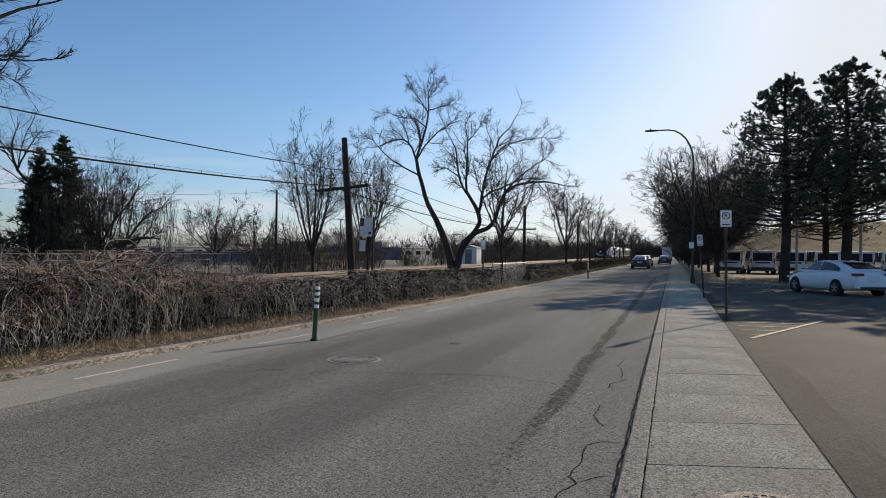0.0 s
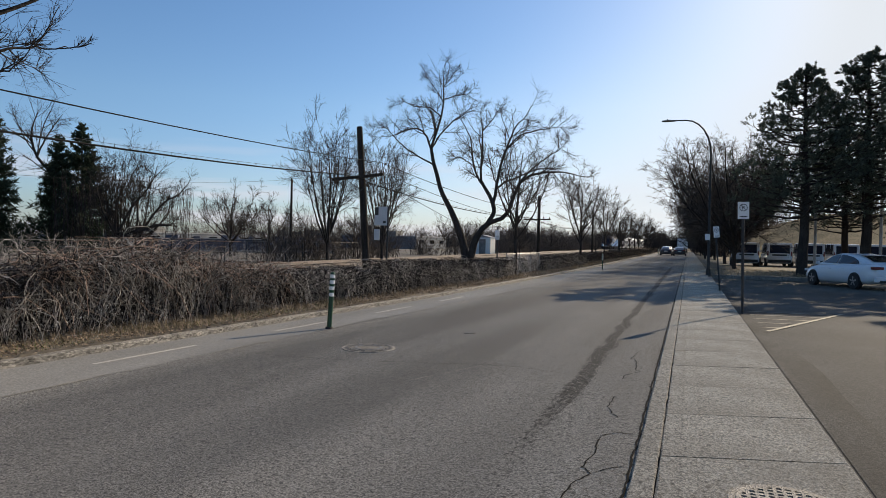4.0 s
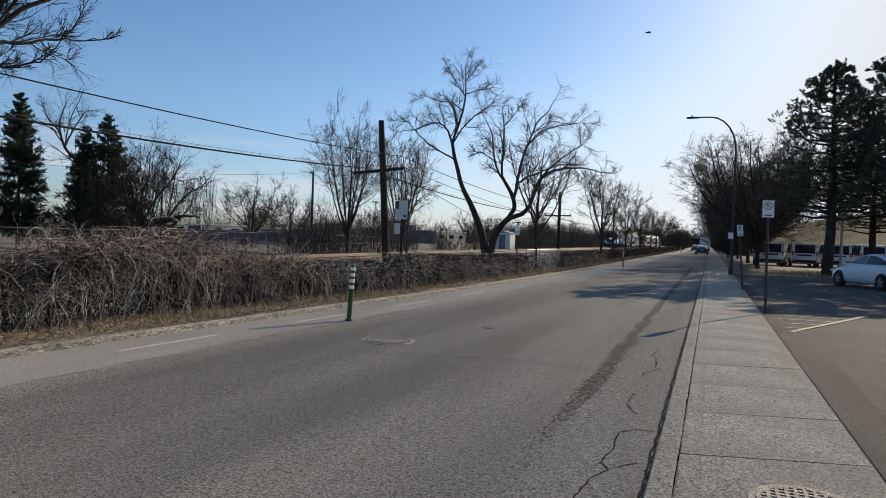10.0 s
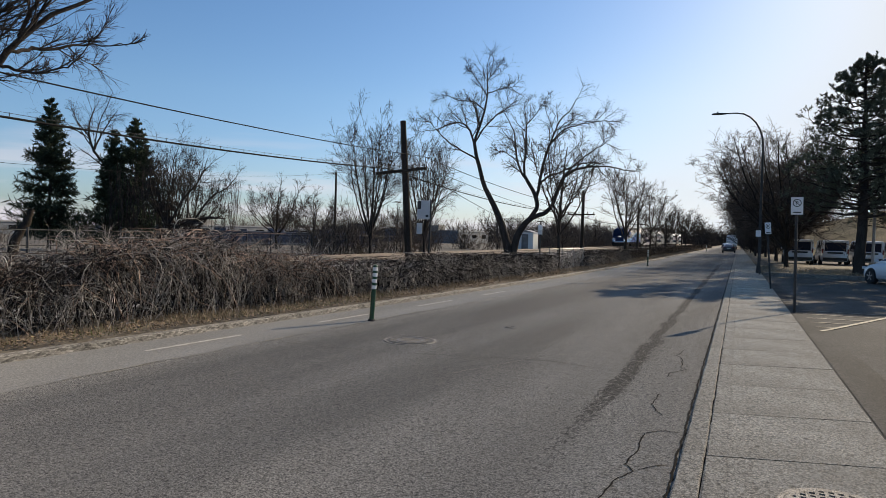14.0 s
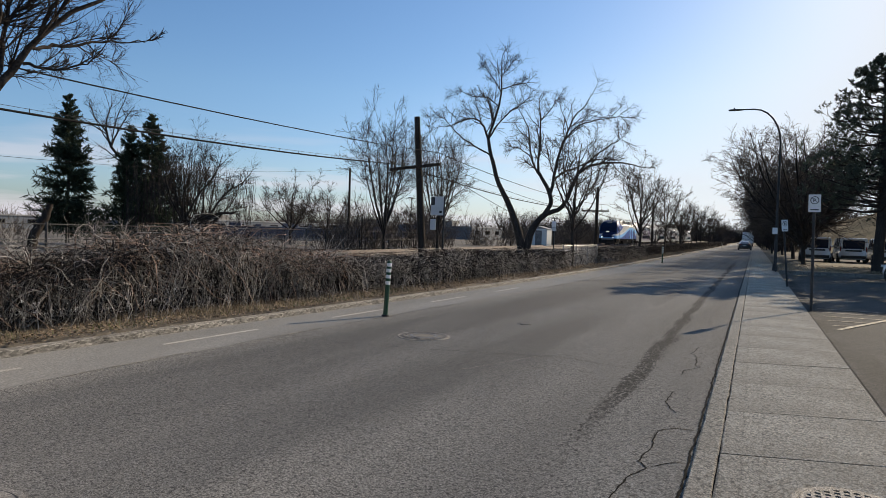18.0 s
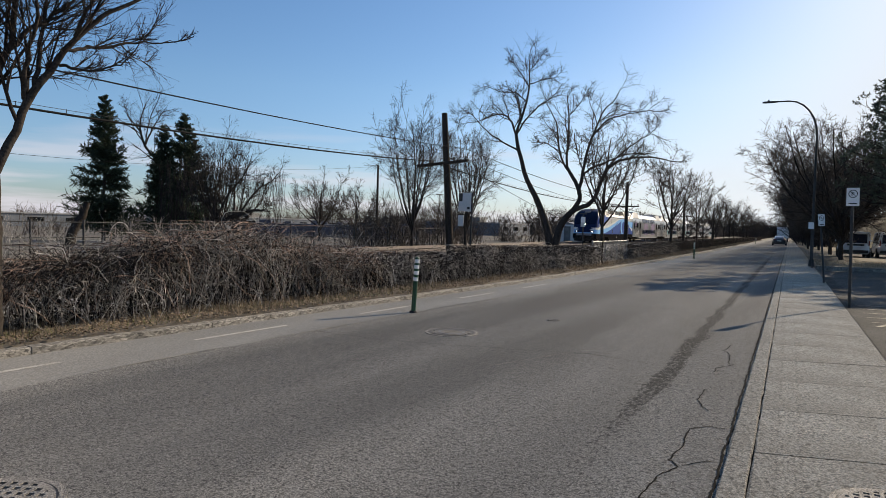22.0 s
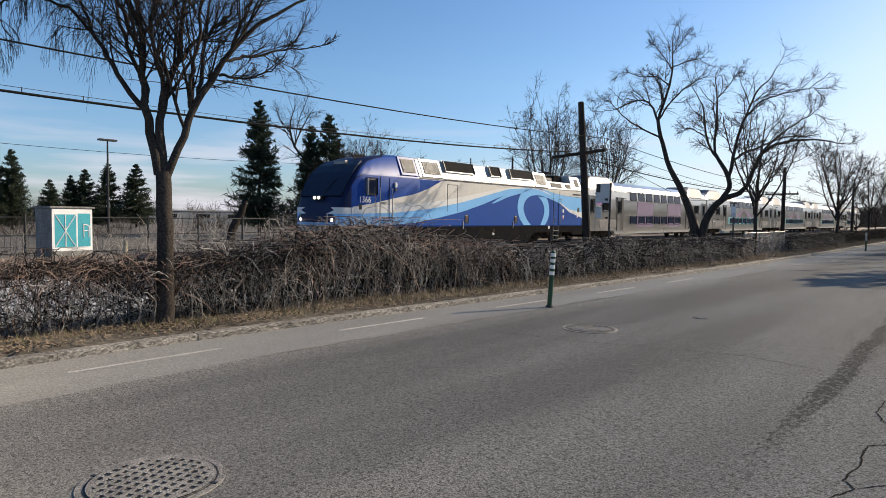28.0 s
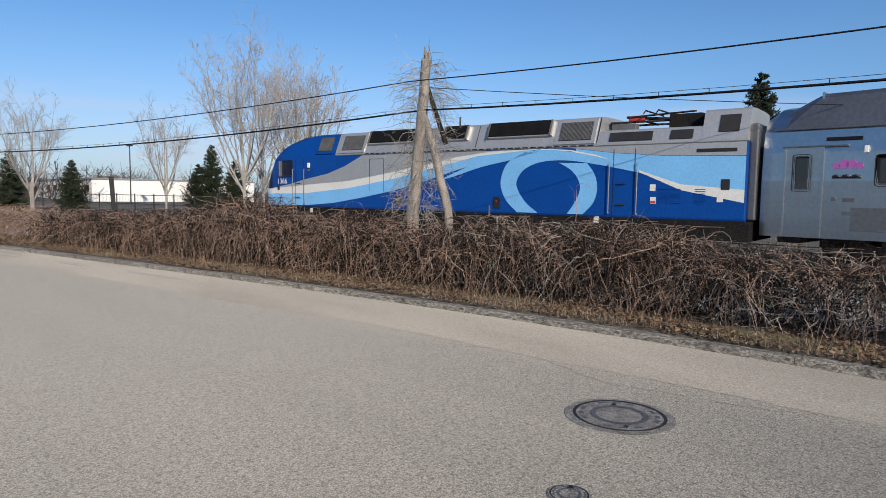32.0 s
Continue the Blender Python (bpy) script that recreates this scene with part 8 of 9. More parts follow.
part("cab", loft([[(w, y, 0.5), (w, y, z), (-w, y, z), (-w, y, 0.5)] for y, w, z in ((2.3, 1.02, 2.3), (3.3, 1.02, 2.25), (3.7, 1.0, 1.5), (4.2, 0.92, 1.2))]), "white", truck)
part("windscreen", boxed(-0.9, 0.9, 3.45, 3.6, 1.5, 2.1, 0.02), "glass", truck)
part("chassis", boxed(-0.5, 0.5, -3.2, 4.0, 0.55, 0.95, 0.02), "bogie", truck)
for x in (-0.92, 0.92):
    for y in (-1.9, 3.2):
        part("tyre", rod(bmesh.new(), (x - 0.14, y, 0.42), (x + 0.14, y, 0.42), 0.42, n=20), "rubber", truck)
    part("tail_lamp", boxed(x - 0.12, x + 0.12, -3.24, -3.18, 0.75, 0.9), "tail", truck)

# ---- things beyond the tracks ----
M.update({
    "siding": mat("pale_metal_siding", (0.60, 0.62, 0.60), 0.45, 0.2, scale=0.5, fine=8, vary=0.06, bump=0.05),
    "siding_dark": mat("grey_brick", (0.13, 0.145, 0.17), 0.8, scale=0.8, fine=6, vary=0.2),
    "film": mat("plastic_sheet", (0.55, 0.53, 0.45), 0.35, scale=1.5, fine=8, vary=0.2, bump=0.4),
    "graffiti": mat("turquoise_paint", (0.02, 0.33, 0.40), 0.5, scale=3, fine=20, vary=0.1, bump=0.02),
    "cabinet": mat("dirty_grey_metal", (0.20, 0.195, 0.185), 0.6, 0.2, scale=2, fine=15, vary=0.3),
    "brick": mat("red_brick_base", (0.22, 0.07, 0.045), 0.85, scale=1, fine=10, vary=0.25),
    "roof_grey": mat("flat_roof", (0.27, 0.275, 0.285), 0.9, scale=0.5, fine=4, vary=0.2),
})
cab = thing("utility_cabinet", pose(-27.25, 10.05, -0.42, 0, 0, 12) @ Matrix.Scale(1.03, 4), "grey utility cabinet with turquoise graffiti beyond the tracks", "cabinet")
part("housing", boxed(-1.0, 0, -0.8, 0.8, 0.1, 2.05, 0.03), "cabinet", cab)
part("roof_lid", boxed(-1.06, 0.05, -0.86, 0.86, 2.05, 2.12, 0.01), "cabinet", cab)
part("painted_ground", boxed(0, 0.006, -0.78, 0.78, 0.45, 2.03), "sign_white", cab)
part("painted_field", boxed(0, 0.01, -0.68, 0.14, 0.6, 1.82), "graffiti", cab)
part("painted_field", boxed(0, 0.01, 0.2, 0.7, 0.6, 1.86), "graffiti", cab)
for a, b in (((-0.66, 0.62), (0.1, 1.8)), ((-0.66, 1.8), (0.1, 0.62)), ((-0.28, 0.62), (-0.28, 1.8)), ((0.42, 0.95), (0.42, 1.45)), ((0.42, 1.45), (0.64, 1.4)), ((0.64, 1.4), (0.62, 0.95)), ((0.42, 1.2), (0.62, 1.2))):
    part("painted_stroke", rods((0.012, a[0], a[1]), (0.012, b[0], b[1]), 0.022, n=5), "sign_white", cab)
post = thing("marker_post", (-26.9, 11.9, -0.42), "short yellow marker post beyond the tracks", "post")
part("post", rods((0, 0, 0), (0, 0, 0.85), 0.09, 0.08, n=12), "yellow", post)
shed = thing("rail_shed", pose(-28.3, 92.0, -0.35, 0, 0, 0) @ Matrix.Scale(1.25, 4), "small pale equipment shed beside the tracks", "shed")
part("wall", boxed(-1.0, 1.0, -1.0, 1.0, 0, 2.1, 0.02), "siding", shed)
part("roof", prisms([(-1.15, 2.1), (1.15, 2.1), (0, 2.4)], -1.1, 1.1, "y"), "roof_grey", shed)
part("door", boxed(-0.4, 0.4, -1.02, -1.0, 0.05, 1.9), "cabinet", shed)
trunk = bare_tree("snapped_tree", (-33.8, 21.4, -0.4), [(facing(57, [(-0.5, 0), (-0.2, 1.2), (0.3, 2.2), (0.45, 2.75)]), (0.26, 0.24, 0.2, 0.15))], [lv(3, (0.3, 0.9), 0.3, 50, 5, 0.2, 0.05, 0.3, 0.02), lv(3, (0.3, 1.0), 0.5, 45, 4, 0.2, 0.0, 0.6, 0.01)], 401, "broken leaning trunk beyond the tracks", "pole")


steps = thing("wooden_steps", pose(-29.6, 5.4, -0.4, 0, 0, 8), "dark timber loading steps with pale rails beyond the tracks", "steps")
for k in range(5):
    part("tread", boxed(-0.9 + 0.0, 0.5, 0.3 * k, 0.3 * k + 0.34, 1.1 - 0.2 * k - 0.06, 1.1 - 0.2 * k, 0.01), "pole", steps)
part("side_board", prisms([(-0.6, 0.0), (1.6, 0.0), (1.6, 0.25), (0.0, 1.2), (-0.6, 1.2)], 0.5, 0.54), "pole", steps)
for y, z in ((-0.5, 1.6), (0.5, 1.4), (1.5, 0.95)):
    part("post", boxed(0.5, 0.58, y - 0.04, y + 0.04, 0.0, z, 0.008), "grey_wood", steps)
part("handrail", rods((0.54, -0.5, 1.55), (0.54, 1.5, 0.9), 0.035, n=8), "grey_wood", steps)
part("handrail", rods((0.54, -0.5, 1.2), (0.54, 1.5, 0.55), 0.03, n=8), "grey_wood", steps)


def yard_fence():
    e = thing("yard_fence", (0, 0, 0), "black metal yard fence beyond the tracks", "fence")
    ys = np.arange(-66, 62, 2.6)
    pm = rods((0, 0, -0.45), (0, 0, 1.42), 0.05, n=8)
    me = bpy.data.meshes.new("fence_post")
    pm.to_mesh(me)
    pm.free()
    line = []
    for y in ys:
        p, h = track_at(y, -22.6)
        o = part("fence_post", me, "dark_metal", e)
        o.location = (p.x, p.y, 0)
        line.append((p.x, p.y))
    for z in (-0.2, 0.55, 1.3):
        c = np.array([(x, y, z) for x, y in line])[None]
        part("fence_rail", mesh_np("fence_rail", *tubes(c, np.full(c.shape[:2], 0.028), 6)), "dark_metal", e)
    c = np.array(line)
    s = np.linspace(0, len(c) - 1, len(c) * 12)
    b = np.stack([np.interp(s, np.arange(len(c)), c[:, 0]), np.interp(s, np.arange(len(c)), c[:, 1]), np.full(len(s), -0.3)], 1)
    seg = np.stack([b, b + np.array([0, 0, 1.6])], 1)
    tagged(part("fence_mesh", mesh_np("fence_mesh", *tubes(seg, np.full(seg.shape[:2], 0.005), 4)), "dark_metal", e), kind="stuff")


yard_fence()


def warehouse():
    e = thing("warehouse", (0, 0, 0), "long pale metal-clad industrial building beyond the tracks", "building")
    part("hall", boxed(-112, -80.0, -95, -30.0, -0.4, 6.0), "siding", e)
    part("hall", boxed(-112, -80.2, -30.0, 6.0, -0.4, 5.3), "siding_dark", e)
    part("tower_block", boxed(-92, -79.0, -17.5, -11.6, -0.4, 10.0), "siding", e)
    part("roof", boxed(-112.3, -79.8, -95.3, -30.0, 6.0, 6.25), "roof_grey", e)
    part("roof", boxed(-112.3, -80.0, -30.0, 6.3, 5.3, 5.5), "roof_grey", e)
    for y in np.arange(-92, -30, 6.2):
        part("wall_joint", boxed(-80.0, -79.96, y, y + 0.14, -0.3, 6.0), "cabinet", e)
    for z in (1.2, 2.7, 4.3):
        part("cladding_joint", boxed(-80.0, -79.965, -95, -30, z, z + 0.07), "cabinet", e)
        part("cladding_joint", boxed(-79.0, -78.965, -17.5, -11.6, z + 3.4, z + 3.47), "cabinet", e)
    bm = bmesh.new()
    for z in np.arange(0.0, 6.0, 0.3):
        box(bm, -80.0, -79.975, -95, -30, z, z + 0.1)
    part("siding_ribs", bm, "siding", e)
    for y in (-29, -24, -19.8):
        part("wall_panel", boxed(-80.2, -80.15, y, y + 4.2, 0.3, 5.0), "siding", e)
    part("plastic_cover", boxed(-79.0, -78.9, -17.2, -12.2, 0.6, 4.6), "film", e)
    part("wall_panel", boxed(-80.2, -80.14, 0.5, 5.6, 0.2, 5.2), "siding", e)
    part("plastic_cover", boxed(-80.2, -80.08, -3.0, 0.3, 0.2, 5.0), "film", e)
    part("brick_base", boxed(-80.3, -79.6, -30, 6, -0.4, 0.5), "brick", e)
    for y in np.arange(-40, -21, 4.0):
        part("guard_post", boxed(-80.6, -80.45, y, y + 0.14, 5.9, 7.7), "siding_dark", e)
    for z in (6.9, 7.6):
        part("guard_rail", boxed(-80.6, -80.45, -40, -21, z, z + 0.14), "siding_dark", e)
    part("roof_unit", boxed(-86, -82, -27.5, -22.5, 5.5, 7.6, 0.1), "siding", e)
    part("roof_unit", boxed(-86, -82, -36, -30.5, 6.2, 7.6, 0.1), "cabinet", e)
    for k in range(5):
        x, y = -112 - k * 4, -3.5 - k * 1.0
        s = part("chimney", rods((x, y, 0), (x, y, 15.2), 0.95, 0.85, n=20), "metal", e)
        part("stay", rods((x + 2.6, y + 2.0, 5), (x, y, 12), 0.18, n=6), "metal", s)
        part("stay", rods((x + 1.0, y - 2.4, 5), (x, y, 12), 0.18, n=6), "metal", s)


warehouse()


def low_building(x, y, w, d, h, material, label):
    e = thing("far_building", pose(x, y, -0.4, 0, 0, 0), label, "building", "far buildings")
    part("wall", boxed(-d / 2, d / 2, -w / 2, w / 2, 0, h), material, e)
    part("roof", boxed(-d / 2 - 0.2, d / 2 + 0.2, -w / 2 - 0.2, w / 2 + 0.2, h, h + 0.25), "roof_grey", e)
    n = max(2, int(w / 6))
    for i in range(n):
        yy = -w / 2 + (i + 0.5) * w / n
        part("window", boxed(d / 2, d / 2 + 0.05, yy - 1.4, yy + 1.4, h * 0.45, h * 0.75), "glass", e)
    part("roof_unit", boxed(-2, 2, -w * 0.2, -w * 0.2 + 4, h + 0.2, h + 1.5), "cabinet", e)


low_building(-125, 62, 40, 20, 2.2, "siding_dark", "low grey flat-roofed building far beyond the yard")
low_building(-120, 130, 60, 24, 2.6, "siding_dark", "long grey flat-roofed building far off")
low_building(-70, 150, 20, 20, 2.9, "siding_dark", "grey flat-roofed warehouse far off")
M["blue_wall"] = mat("blue_grey_cladding", (0.11, 0.12, 0.155), 0.8, spec=0.1, scale=0.6, fine=6, vary=0.2, stretch=(1, 1, 0.2))
e = thing("depot_building", pose(-57, 75, -0.42, 0, 0, -52.8), "long low blue-grey depot building beyond the yard", "building")
part("wall", boxed(-4, 4, -13, 11, 0, 1.72), "blue_wall", e)
part("roof", boxed(-4.1, 4.12, -13.1, 11.1, 1.72, 1.82), "roof_grey", e)
part("base_course", boxed(4, 4.06, -13, 11, 0, 0.35), "roof_grey", e)
for y in np.arange(-12, 11, 2.4):
    part("wall_joint", boxed(4, 4.03, y, y + 0.08, 0.35, 1.7), "siding_dark", e)
for y, w, h in ((-11, 1.6, 0.4), (-7.5, 0.8, 0.3), (-4, 2.2, 0.45), (-0.5, 0.7, 0.35), (2.5, 1.8, 0.5), (6, 1.0, 0.3), (8.6, 1.4, 0.4)):
    part("roof_unit", boxed(1.0, 2.4, y, y + w, 1.8, 1.8 + h, 0.04), "blue_wall", e)
low_building(-45, -160, 70, 30, 3.9, "white", "bright white flat-roofed warehouse far off")
low_building(-160, 210, 80, 30, 2.7, "siding_dark", "long flat-roofed building on the horizon")

for x, w, h in ((-447, 9, 13.5), (-431, 8, 13), (-425, 5, 14.5), (-520, 14, 9), (-390, 16, 8)):
    e = thing("distant_tower", (x, 700.0, -0.4), "grey apartment tower on the horizon", "tower", "towers on the horizon")
    part("wall", boxed(-w / 2, w / 2, -5, 5, 0, h), "siding_dark", e)
    part("roof", boxed(-w / 2 - 0.3, w / 2 + 0.3, -5.3, 5.3, h, h + 0.6), "roof_grey", e)
    for z in np.arange(2.5, h - 1, 3.0):
        part("window_band", boxed(-w / 2 + 0.6, w / 2 - 0.6, -5.12, -5, z, z + 1.3), "glass", e)


def scrub(name, n, xs, ys, h, seed, label, rad=(0.02, 0.045), material="twig", per=26):
    """Far bushes: each a spray of bare stems, all in one heap."""
    g = np.random.default_rng(seed)
    c = np.stack([g.uniform(*xs, n), g.uniform(*ys, n), np.full(n, -0.4)], 1)
    hh = g.uniform(*h, n)
    b = np.repeat(c, per, 0) + g.normal(0, 0.8, (n * per, 3)) * np.array([1, 1, 0])
    k = 4
    p = np.empty((len(b), k, 3))
    p[:, 0] = b
    d = unit(np.stack([g.normal(0, 0.45, len(b)), g.normal(0, 0.45, len(b)), np.full(len(b), 1.0)], 1))
    st = (np.repeat(hh, per) * g.uniform(0.6, 1.1, len(b)) / (k - 1))[:, None]
    for i in range(1, k):
        d = unit(d + g.normal(0, 0.2, d.shape))
        p[:, i] = p[:, i - 1] + d * st
    r0 = g.uniform(*rad, (len(b), 1)) * np.linspace(1, 0.5, k)[None]
    p2, r2 = sprout(p, r0, 5, (0.2, 1.0), 0.45, 40, 4, 0.2, 0.05, 0.6, rad[0] * 0.7, g)
    o = part(name, mesh_np(name, *joined([tubes(p, r0, 3), tubes(p2, r2, 3)])), material)
    tagged(o, label, "bushes", kind="stuff")


scrub("far_scrub", 60, (-38, -30), (40, 200), (2.2, 5.0), 501, "bare brown scrub along the far side of the tracks", material="twig_brown")
scrub("far_woods", 150, (-190, -30), (170, 260), (4, 9), 502, "distant bare woods on the horizon", rad=(0.05, 0.1), per=18, material="twig_brown")
scrub("far_woods", 170, (-70, 34), (402, 440), (6, 12), 509, "distant bare woods where the road goes out of sight", rad=(0.08, 0.16), per=16)
scrub("far_woods", 110, (-42, -27), (110, 330), (3.5, 7.0), 510, "bare woods along the far side of the tracks", rad=(0.03, 0.06), per=20, material="twig_brown")
scrub("far_woods", 40, (-15.5, -9.5), (262, 330), (2.5, 6.0), 503, "bare scrub between road and tracks in the distance", rad=(0.03, 0.06))
scrub("far_woods", 80, (2.5, 16), (100, 300), (4.5, 9.0), 504, "distant bare woods beside the road", rad=(0.04, 0.08))
scrub("yard_scrub", 45, (-74, -44), (-40, 70), (0.8, 2.4), 508, "low bare scrub across the yard", rad=(0.02, 0.04), per=16, material="twig_brown")
scrub("far_woods", 70, (-180, -110), (-120, 150), (3, 6), 505, "distant bare woods behind the buildings", rad=(0.05, 0.1), per=16, material="twig_brown")
scrub("far_woods", 110, (-70, 40), (-210, -120), (4, 8), 506, "distant bare woods behind the road", rad=(0.05, 0.1), per=16, material="twig_brown")
scrub("yard_scrub", 40, (-31, -27), (-30, 40), (0.8, 2.2), 507, "low bare scrub by the yard fence", rad=(0.008, 0.016), material="vine")

# posts on the bend's verge
for x, y, h, tilt, mtl, lab in ((-5.35, -19.5, 2.05, 3, "dark_metal", "dark leaning steel post on the verge"), (-5.1, -20.8, 0.72, -4, "grey_wood", "short grey timber post on the verge"), (-4.5, -26.3, 1.9, 0, "grey_wood", "grey timber post on the verge")):
    e = thing("verge_post", pose(x, y, 0.0, 0, tilt, 0), lab, "post", "posts on the verge")
    part("post", boxed(-0.05, 0.05, -0.05, 0.05, 0, h, 0.012), mtl, e)
    part("post_cap", boxed(-0.055, 0.055, -0.055, 0.055, h, h + 0.03, 0.008), mtl, e)


# ---- fence under the vines ----
def mesh_fence():
    e = thing("wire_fence", (0, 0, 0), "rusty wire mesh fence overgrown with vines", "fence")
    me = bpy.data.meshes.new("fence_post")
    b = rods((0, 0, -0.2), (0, 0, 0.98), 0.025, n=8)
    b.to_mesh(me)
    b.free()
    for y in np.arange(-57, 120, 3.05):
        o = part("fence_post", me, "rust", e)
        o.location = (float(kx(y)) - 1.3, float(y), 0)
    ys = np.arange(-24, 40, 0.5)
    for z in (0.12, 0.24, 0.37, 0.51, 0.66, 0.82, 0.98):
        c = np.stack([kx(ys) - 1.28, ys, np.full(len(ys), z)], 1)[None]
        part("fence_wire", mesh_np("fence_wire", *tubes(c, np.full(c.shape[:2], 0.0026), 3)), "rust", e)
    ys = np.arange(-24, 40, 0.15)
    c = np.stack([kx(ys) - 1.28, ys, np.full(len(ys), 0.08)], 1)
    seg = np.stack([c, c + np.array([0, 0, 0.92])], 1)
    tagged(part("wire_mesh", mesh_np("wire_mesh", *tubes(seg, np.full(seg.shape[:2], 0.0026), 3)), "rust", e), kind="stuff")

    # a stretch of bare chain-link where the vines are cut back
    y0, y1, z0, z1, p = 28.2, 34.4, 0.06, 1.08, 0.085
    seg = []
    for q in np.arange(y0 - (z1 - z0), y1, p):
        for s in (1, -1):
            a, b = max(q, y0), min(q + z1 - z0, y1)
            if b - a > 0.02:
                za, zb = (z0 + a - q, z0 + b - q) if s > 0 else (z1 - a + q, z1 - b + q)
                seg.append([(float(kx(a)) - 1.24, a, za), (float(kx(b)) - 1.24, b, zb)])
    seg = np.array(seg)
    tagged(part("chain_link", mesh_np("chain_link", *tubes(seg, np.full(seg.shape[:2], 0.0034), 3)), "metal", e, "bare grey chain-link mesh"), kind="stuff")
    ys = np.linspace(y0, y1, 8)
    c = np.stack([kx(ys) - 1.24, ys, np.full(len(ys), z1)], 1)[None]
    part("fence_rail", mesh_np("fence_rail", *tubes(c, np.full(c.shape[:2], 0.02), 8)), "metal", e)
    for y in (y0, 30.3, 32.4, y1):
        part("link_post", rods((float(kx(y)) - 1.24, y, -0.2), (float(kx(y)) - 1.24, y, z1 + 0.06), 0.028, n=8), "metal", e)


mesh_fence()


# ---- kerb stones, sidewalk slabs ----
def piece_mesh(name, x0, x1, y0, y1, z0, z1, chip, seed, cut=6, skew=0.0):
    """A worn stone block: upper edges chamfered, its top and faces uneven."""
    g = np.random.default_rng(seed)
    ys = np.linspace(y0, y1, cut)
    prof = [(x0, z0), (x0, z1 - chip), (x0 + chip, z1), (x1 - chip, z1), (x1, z1 - chip), (x1, z0)]
    v = []
    for y in ys:
        for x, z in prof:
            up = z > z0 + 1e-6
            v.append((x + (g.normal(0, chip * 0.3) if up else 0), y + skew * x, z + (g.normal(0, chip * 0.16) if up else 0)))
    n = len(prof)
    f = [[r * n + c, r * n + c + 1, (r + 1) * n + c + 1, (r + 1) * n + c] for r in range(cut - 1) for c in range(n - 1)]
    me = bpy.data.meshes.new(name)
    me.from_pydata(v, [], f + [list(range(n))[::-1], [(cut - 1) * n + c for c in range(n)]])
    return me


far_kerb = tagged(new("far_kerb"), "low worn concrete kerb of the far verge", "kerb", kind="structure")
shapes = [piece_mesh("kerb_stone", -0.17, 0.0, 0.0012, 0.9988, -0.05, 0.09, 0.013, 700 + i, 10) for i in range(6)]
g = np.random.default_rng(9)
y = -58.0
while y < 130:
    ln = float(g.uniform(1.0, 2.6))
    p, q = along(y, 0)[0], along(y + ln, 0)[0]
    h = math.degrees(math.atan2(p.x - q.x, q.y - p.y))
    o = part("kerb_stone", shapes[int(g.integers(6))], "kerb", far_kerb)
    o.matrix_local = pose(p.x + g.normal(0, 0.002), p.y, g.normal(-0.004, 0.003), 0, g.normal(0, 0.4), h) @ Matrix.Diagonal((1, (q - p).length, 1, 1))
    y += ln
near_kerb = tagged(new("near_kerb"), "pale concrete kerb of the near sidewalk", "kerb", kind="structure")
kshape = [piece_mesh("kerb_block", -0.12, 0.03, 0.004, 0.996, -0.05, 0.108, 0.010, 720 + i, 8) for i in range(4)]
walk_side = tagged(new("sidewalk"), "sidewalk of jointed grey concrete slabs", "sidewalk", kind="structure")
sshape = [piece_mesh("slab", 0.0, 1.24, 0.009, 0.991, -0.16, 0.112, 0.009, 740 + i, 7, 0.235) for i in range(6)]  # the joints run a little aslant
y = 4.86 - 11 * 1.25
k = 0
while y < 150:
    ln = 1.25
    x0 = rx(y)
    a = math.degrees(math.atan2(x0 - rx(y + ln), ln))
    o = part("kerb_block", kshape[k % 4], "concrete", near_kerb)
    o.matrix_local = pose(x0 + 0.122, y, 0, 0, 0, a) @ Matrix.Diagonal((1, ln, 1, 1))
    o = part("slab", sshape[(k * 5) % 6], "concrete", walk_side)
    o.matrix_local = pose(x0 + 0.161, y, 0, 0, 0, a) @ Matrix.Diagonal((1, ln, 1, 1))
    y += ln
    k += 1
base = sheet("sidewalk_bed", np.arange(-9, 150, 1.0), lambda q: rx(q) + 0.02, lambda q: rx(q) + 1.41, 2, 0.085, "seal")
tagged(base, "dark joint filling under the slabs", "sidewalk", kind="structure")


# ---- an insect that darts across the road close by; its local x points ahead ----
def insect():
    e = thing("flying_insect", (84.28, 37.41, 12.0), "small dark insect flying past above the road", "insect")
    rings = [[(x, r * math.cos(a), r * 0.8 * math.sin(a)) for a in np.linspace(0, 2 * math.pi, 9)[:-1]] for x, r in ((-0.0105, 0.0006), (-0.008, 0.0022), (-0.003, 0.0029), (0.0005, 0.0018), (0.003, 0.0027), (0.006, 0.0024))]
    part("abdomen", loft(rings), "black", e, smooth=True)
    part("head", rods((0.0058, 0, 0), (0.0085, 0, 0), 0.0021, 0.0012, n=8), "black", e)
    for s in (-1, 1):
        part("wing", prisms([(0.003, s * 0.001), (-0.001, s * 0.008), (-0.006, s * 0.0095), (-0.007, s * 0.007), (-0.002, s * 0.001)], 0.0025, 0.0028, "z"), "screen", e, "thin dark wing")
    return e


FLY = insect()

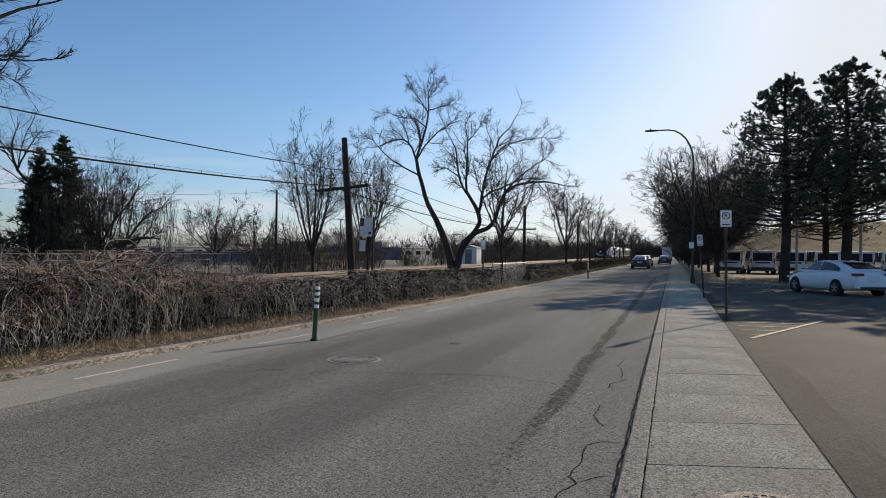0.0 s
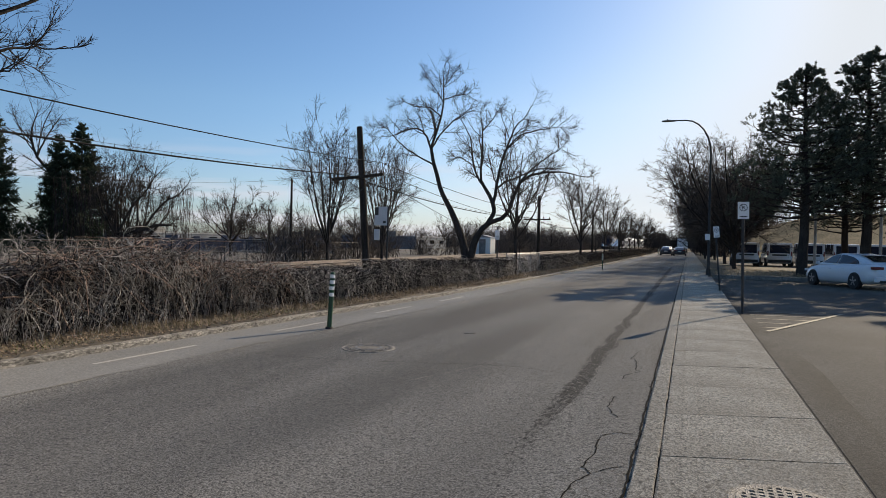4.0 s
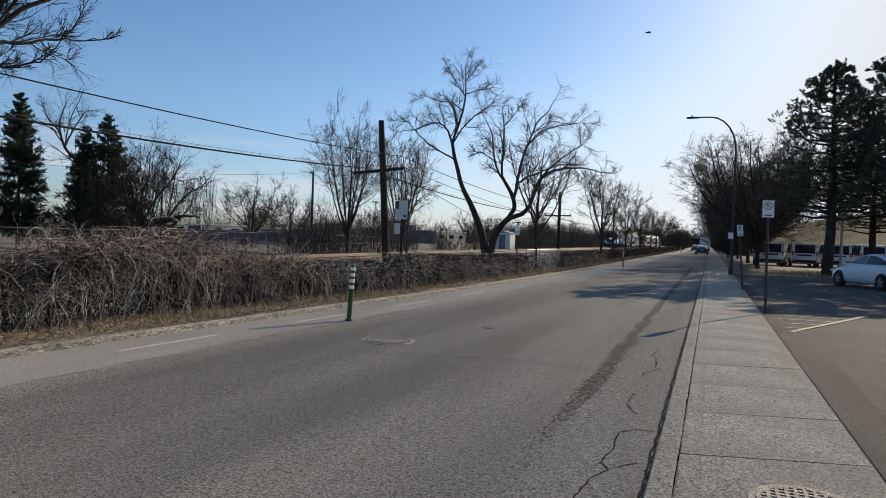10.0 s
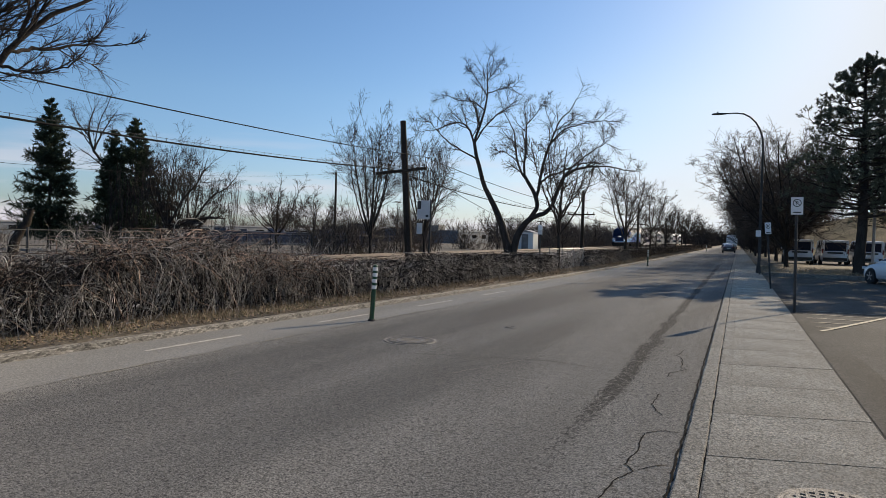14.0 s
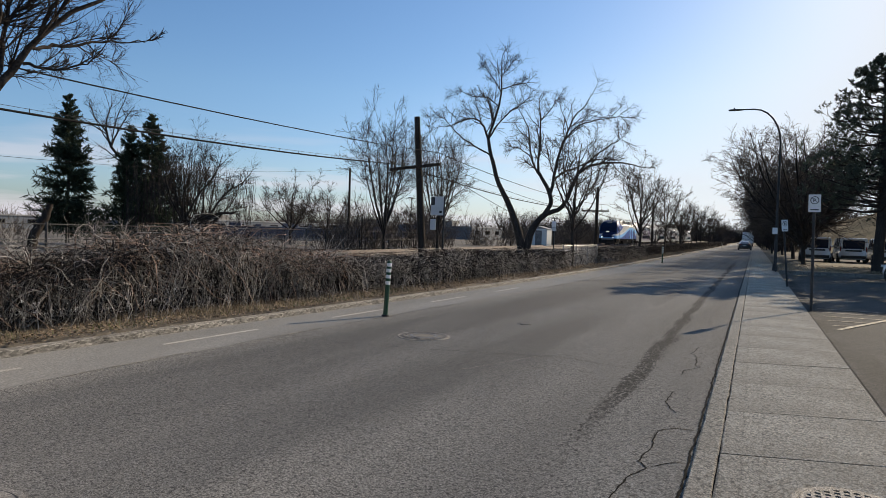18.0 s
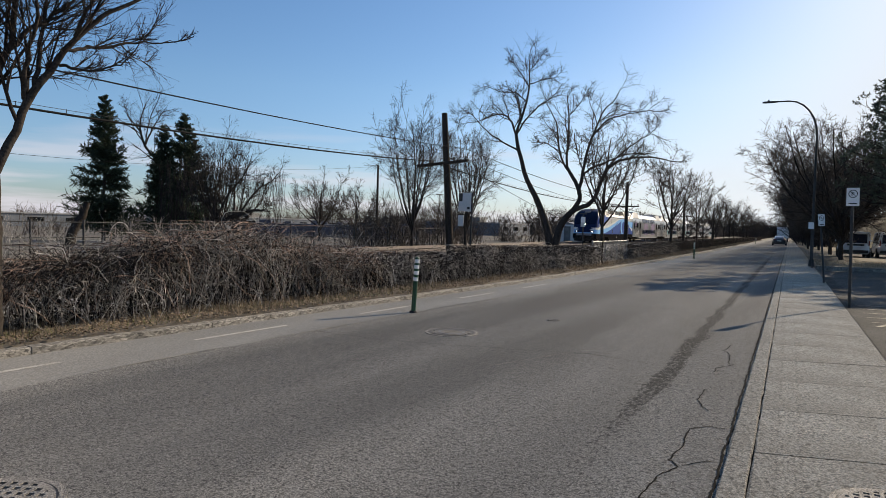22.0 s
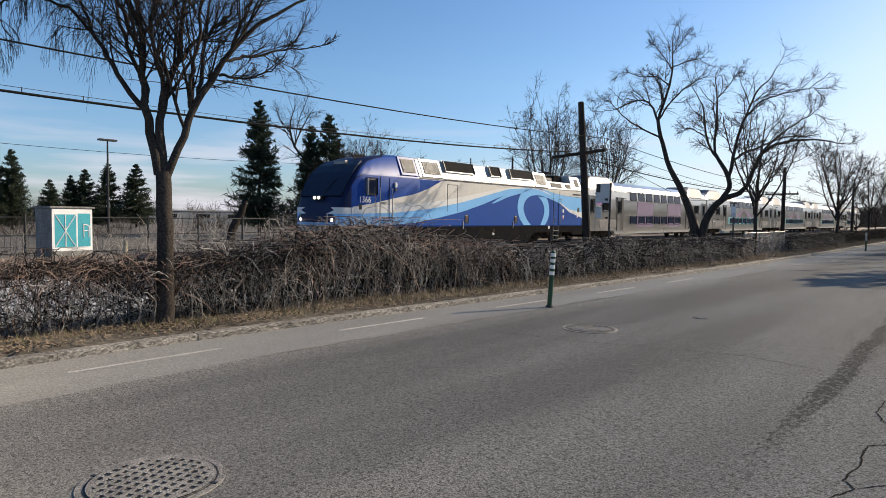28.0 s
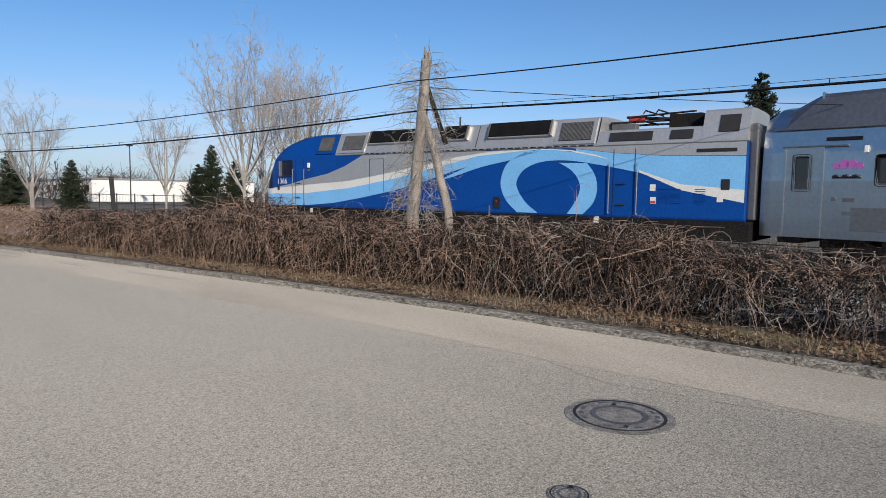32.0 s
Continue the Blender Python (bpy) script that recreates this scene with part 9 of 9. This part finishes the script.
# ---- what moves ----
NOSE = ((0, 222), (3, 203.5), (7, 179.5), (10, 162.5), (13, 145), (16.5, 123.8), (18, 112), (20, 96.0), (22, 79.2), (24, 60.2), (25.25, 47.6), (26.5, 34.3), (27, 28.6), (27.5, 22.9), (28, 17.3), (28.5, 11.8), (29, 5.9),
        (29.5, 0.05), (30, -5.95), (30.5, -11.8), (31, -17.65), (31.5, -23.5), (32, -29.25))
_ty = np.arange(-80.0, 420, 0.5)
_tp = np.array([track_at(y)[0][:2] for y in _ty])
_ts = np.concatenate([[0], np.cumsum(np.linalg.norm(np.diff(_tp, axis=0), axis=1))])


def on_track(s):
    return Vector((float(np.interp(s, _ts, _tp[:, 0])), float(np.interp(s, _ts, _tp[:, 1])), -0.08))


def motions():
    back = 0.0
    for k, car in enumerate(TRAIN):
        ln = LOCO if k == 0 else CL
        rows = []
        for t, y in NOSE:
            s = float(np.interp(y, _tp[:, 1], _ts)) + back
            a, b = on_track(s + ln * 0.15), on_track(s + ln * 0.85)
            d = (b - a).normalized()
            p = a - d * ln * 0.15
            rows.append((t, pose(p.x, p.y, p.z, 0, 0, math.degrees(math.atan2(-d.x, d.y)))))
        walk(car, rows)
        back += ln + 0.15

    for c, y0 in zip(CARS, (76, 95)):
        walk(c, [(0, pose(c.location.x, y0, 0)), (16, pose(c.location.x, y0 + 144, 0)), (32, pose(c.location.x, y0 + 290, 0))])

    walk(FLY, [(0, pose(84.283, 37.409, 15.824, 0, 0, -157.3)),
              (9.5, pose(4.055, 3.850, 2.928, 0, 0, -157.3)),
              (9.9, pose(0.677, 2.437, 2.385, 0, 0, -157.3)),
              (10.0, pose(-0.167, 2.084, 2.249, 0, 0, -157.3)),
              (10.1, pose(-1.012, 1.730, 2.113, 0, 0, -157.3)),
              (10.2, pose(-1.856, 1.377, 1.978, 0, 0, -157.3)),
              (10.6, pose(-5.235, -0.036, 1.435, 0, 0, -157.3)),
              (32, pose(-185.96, -75.63, 4.00, 0, 0, -157.3))])


motions()
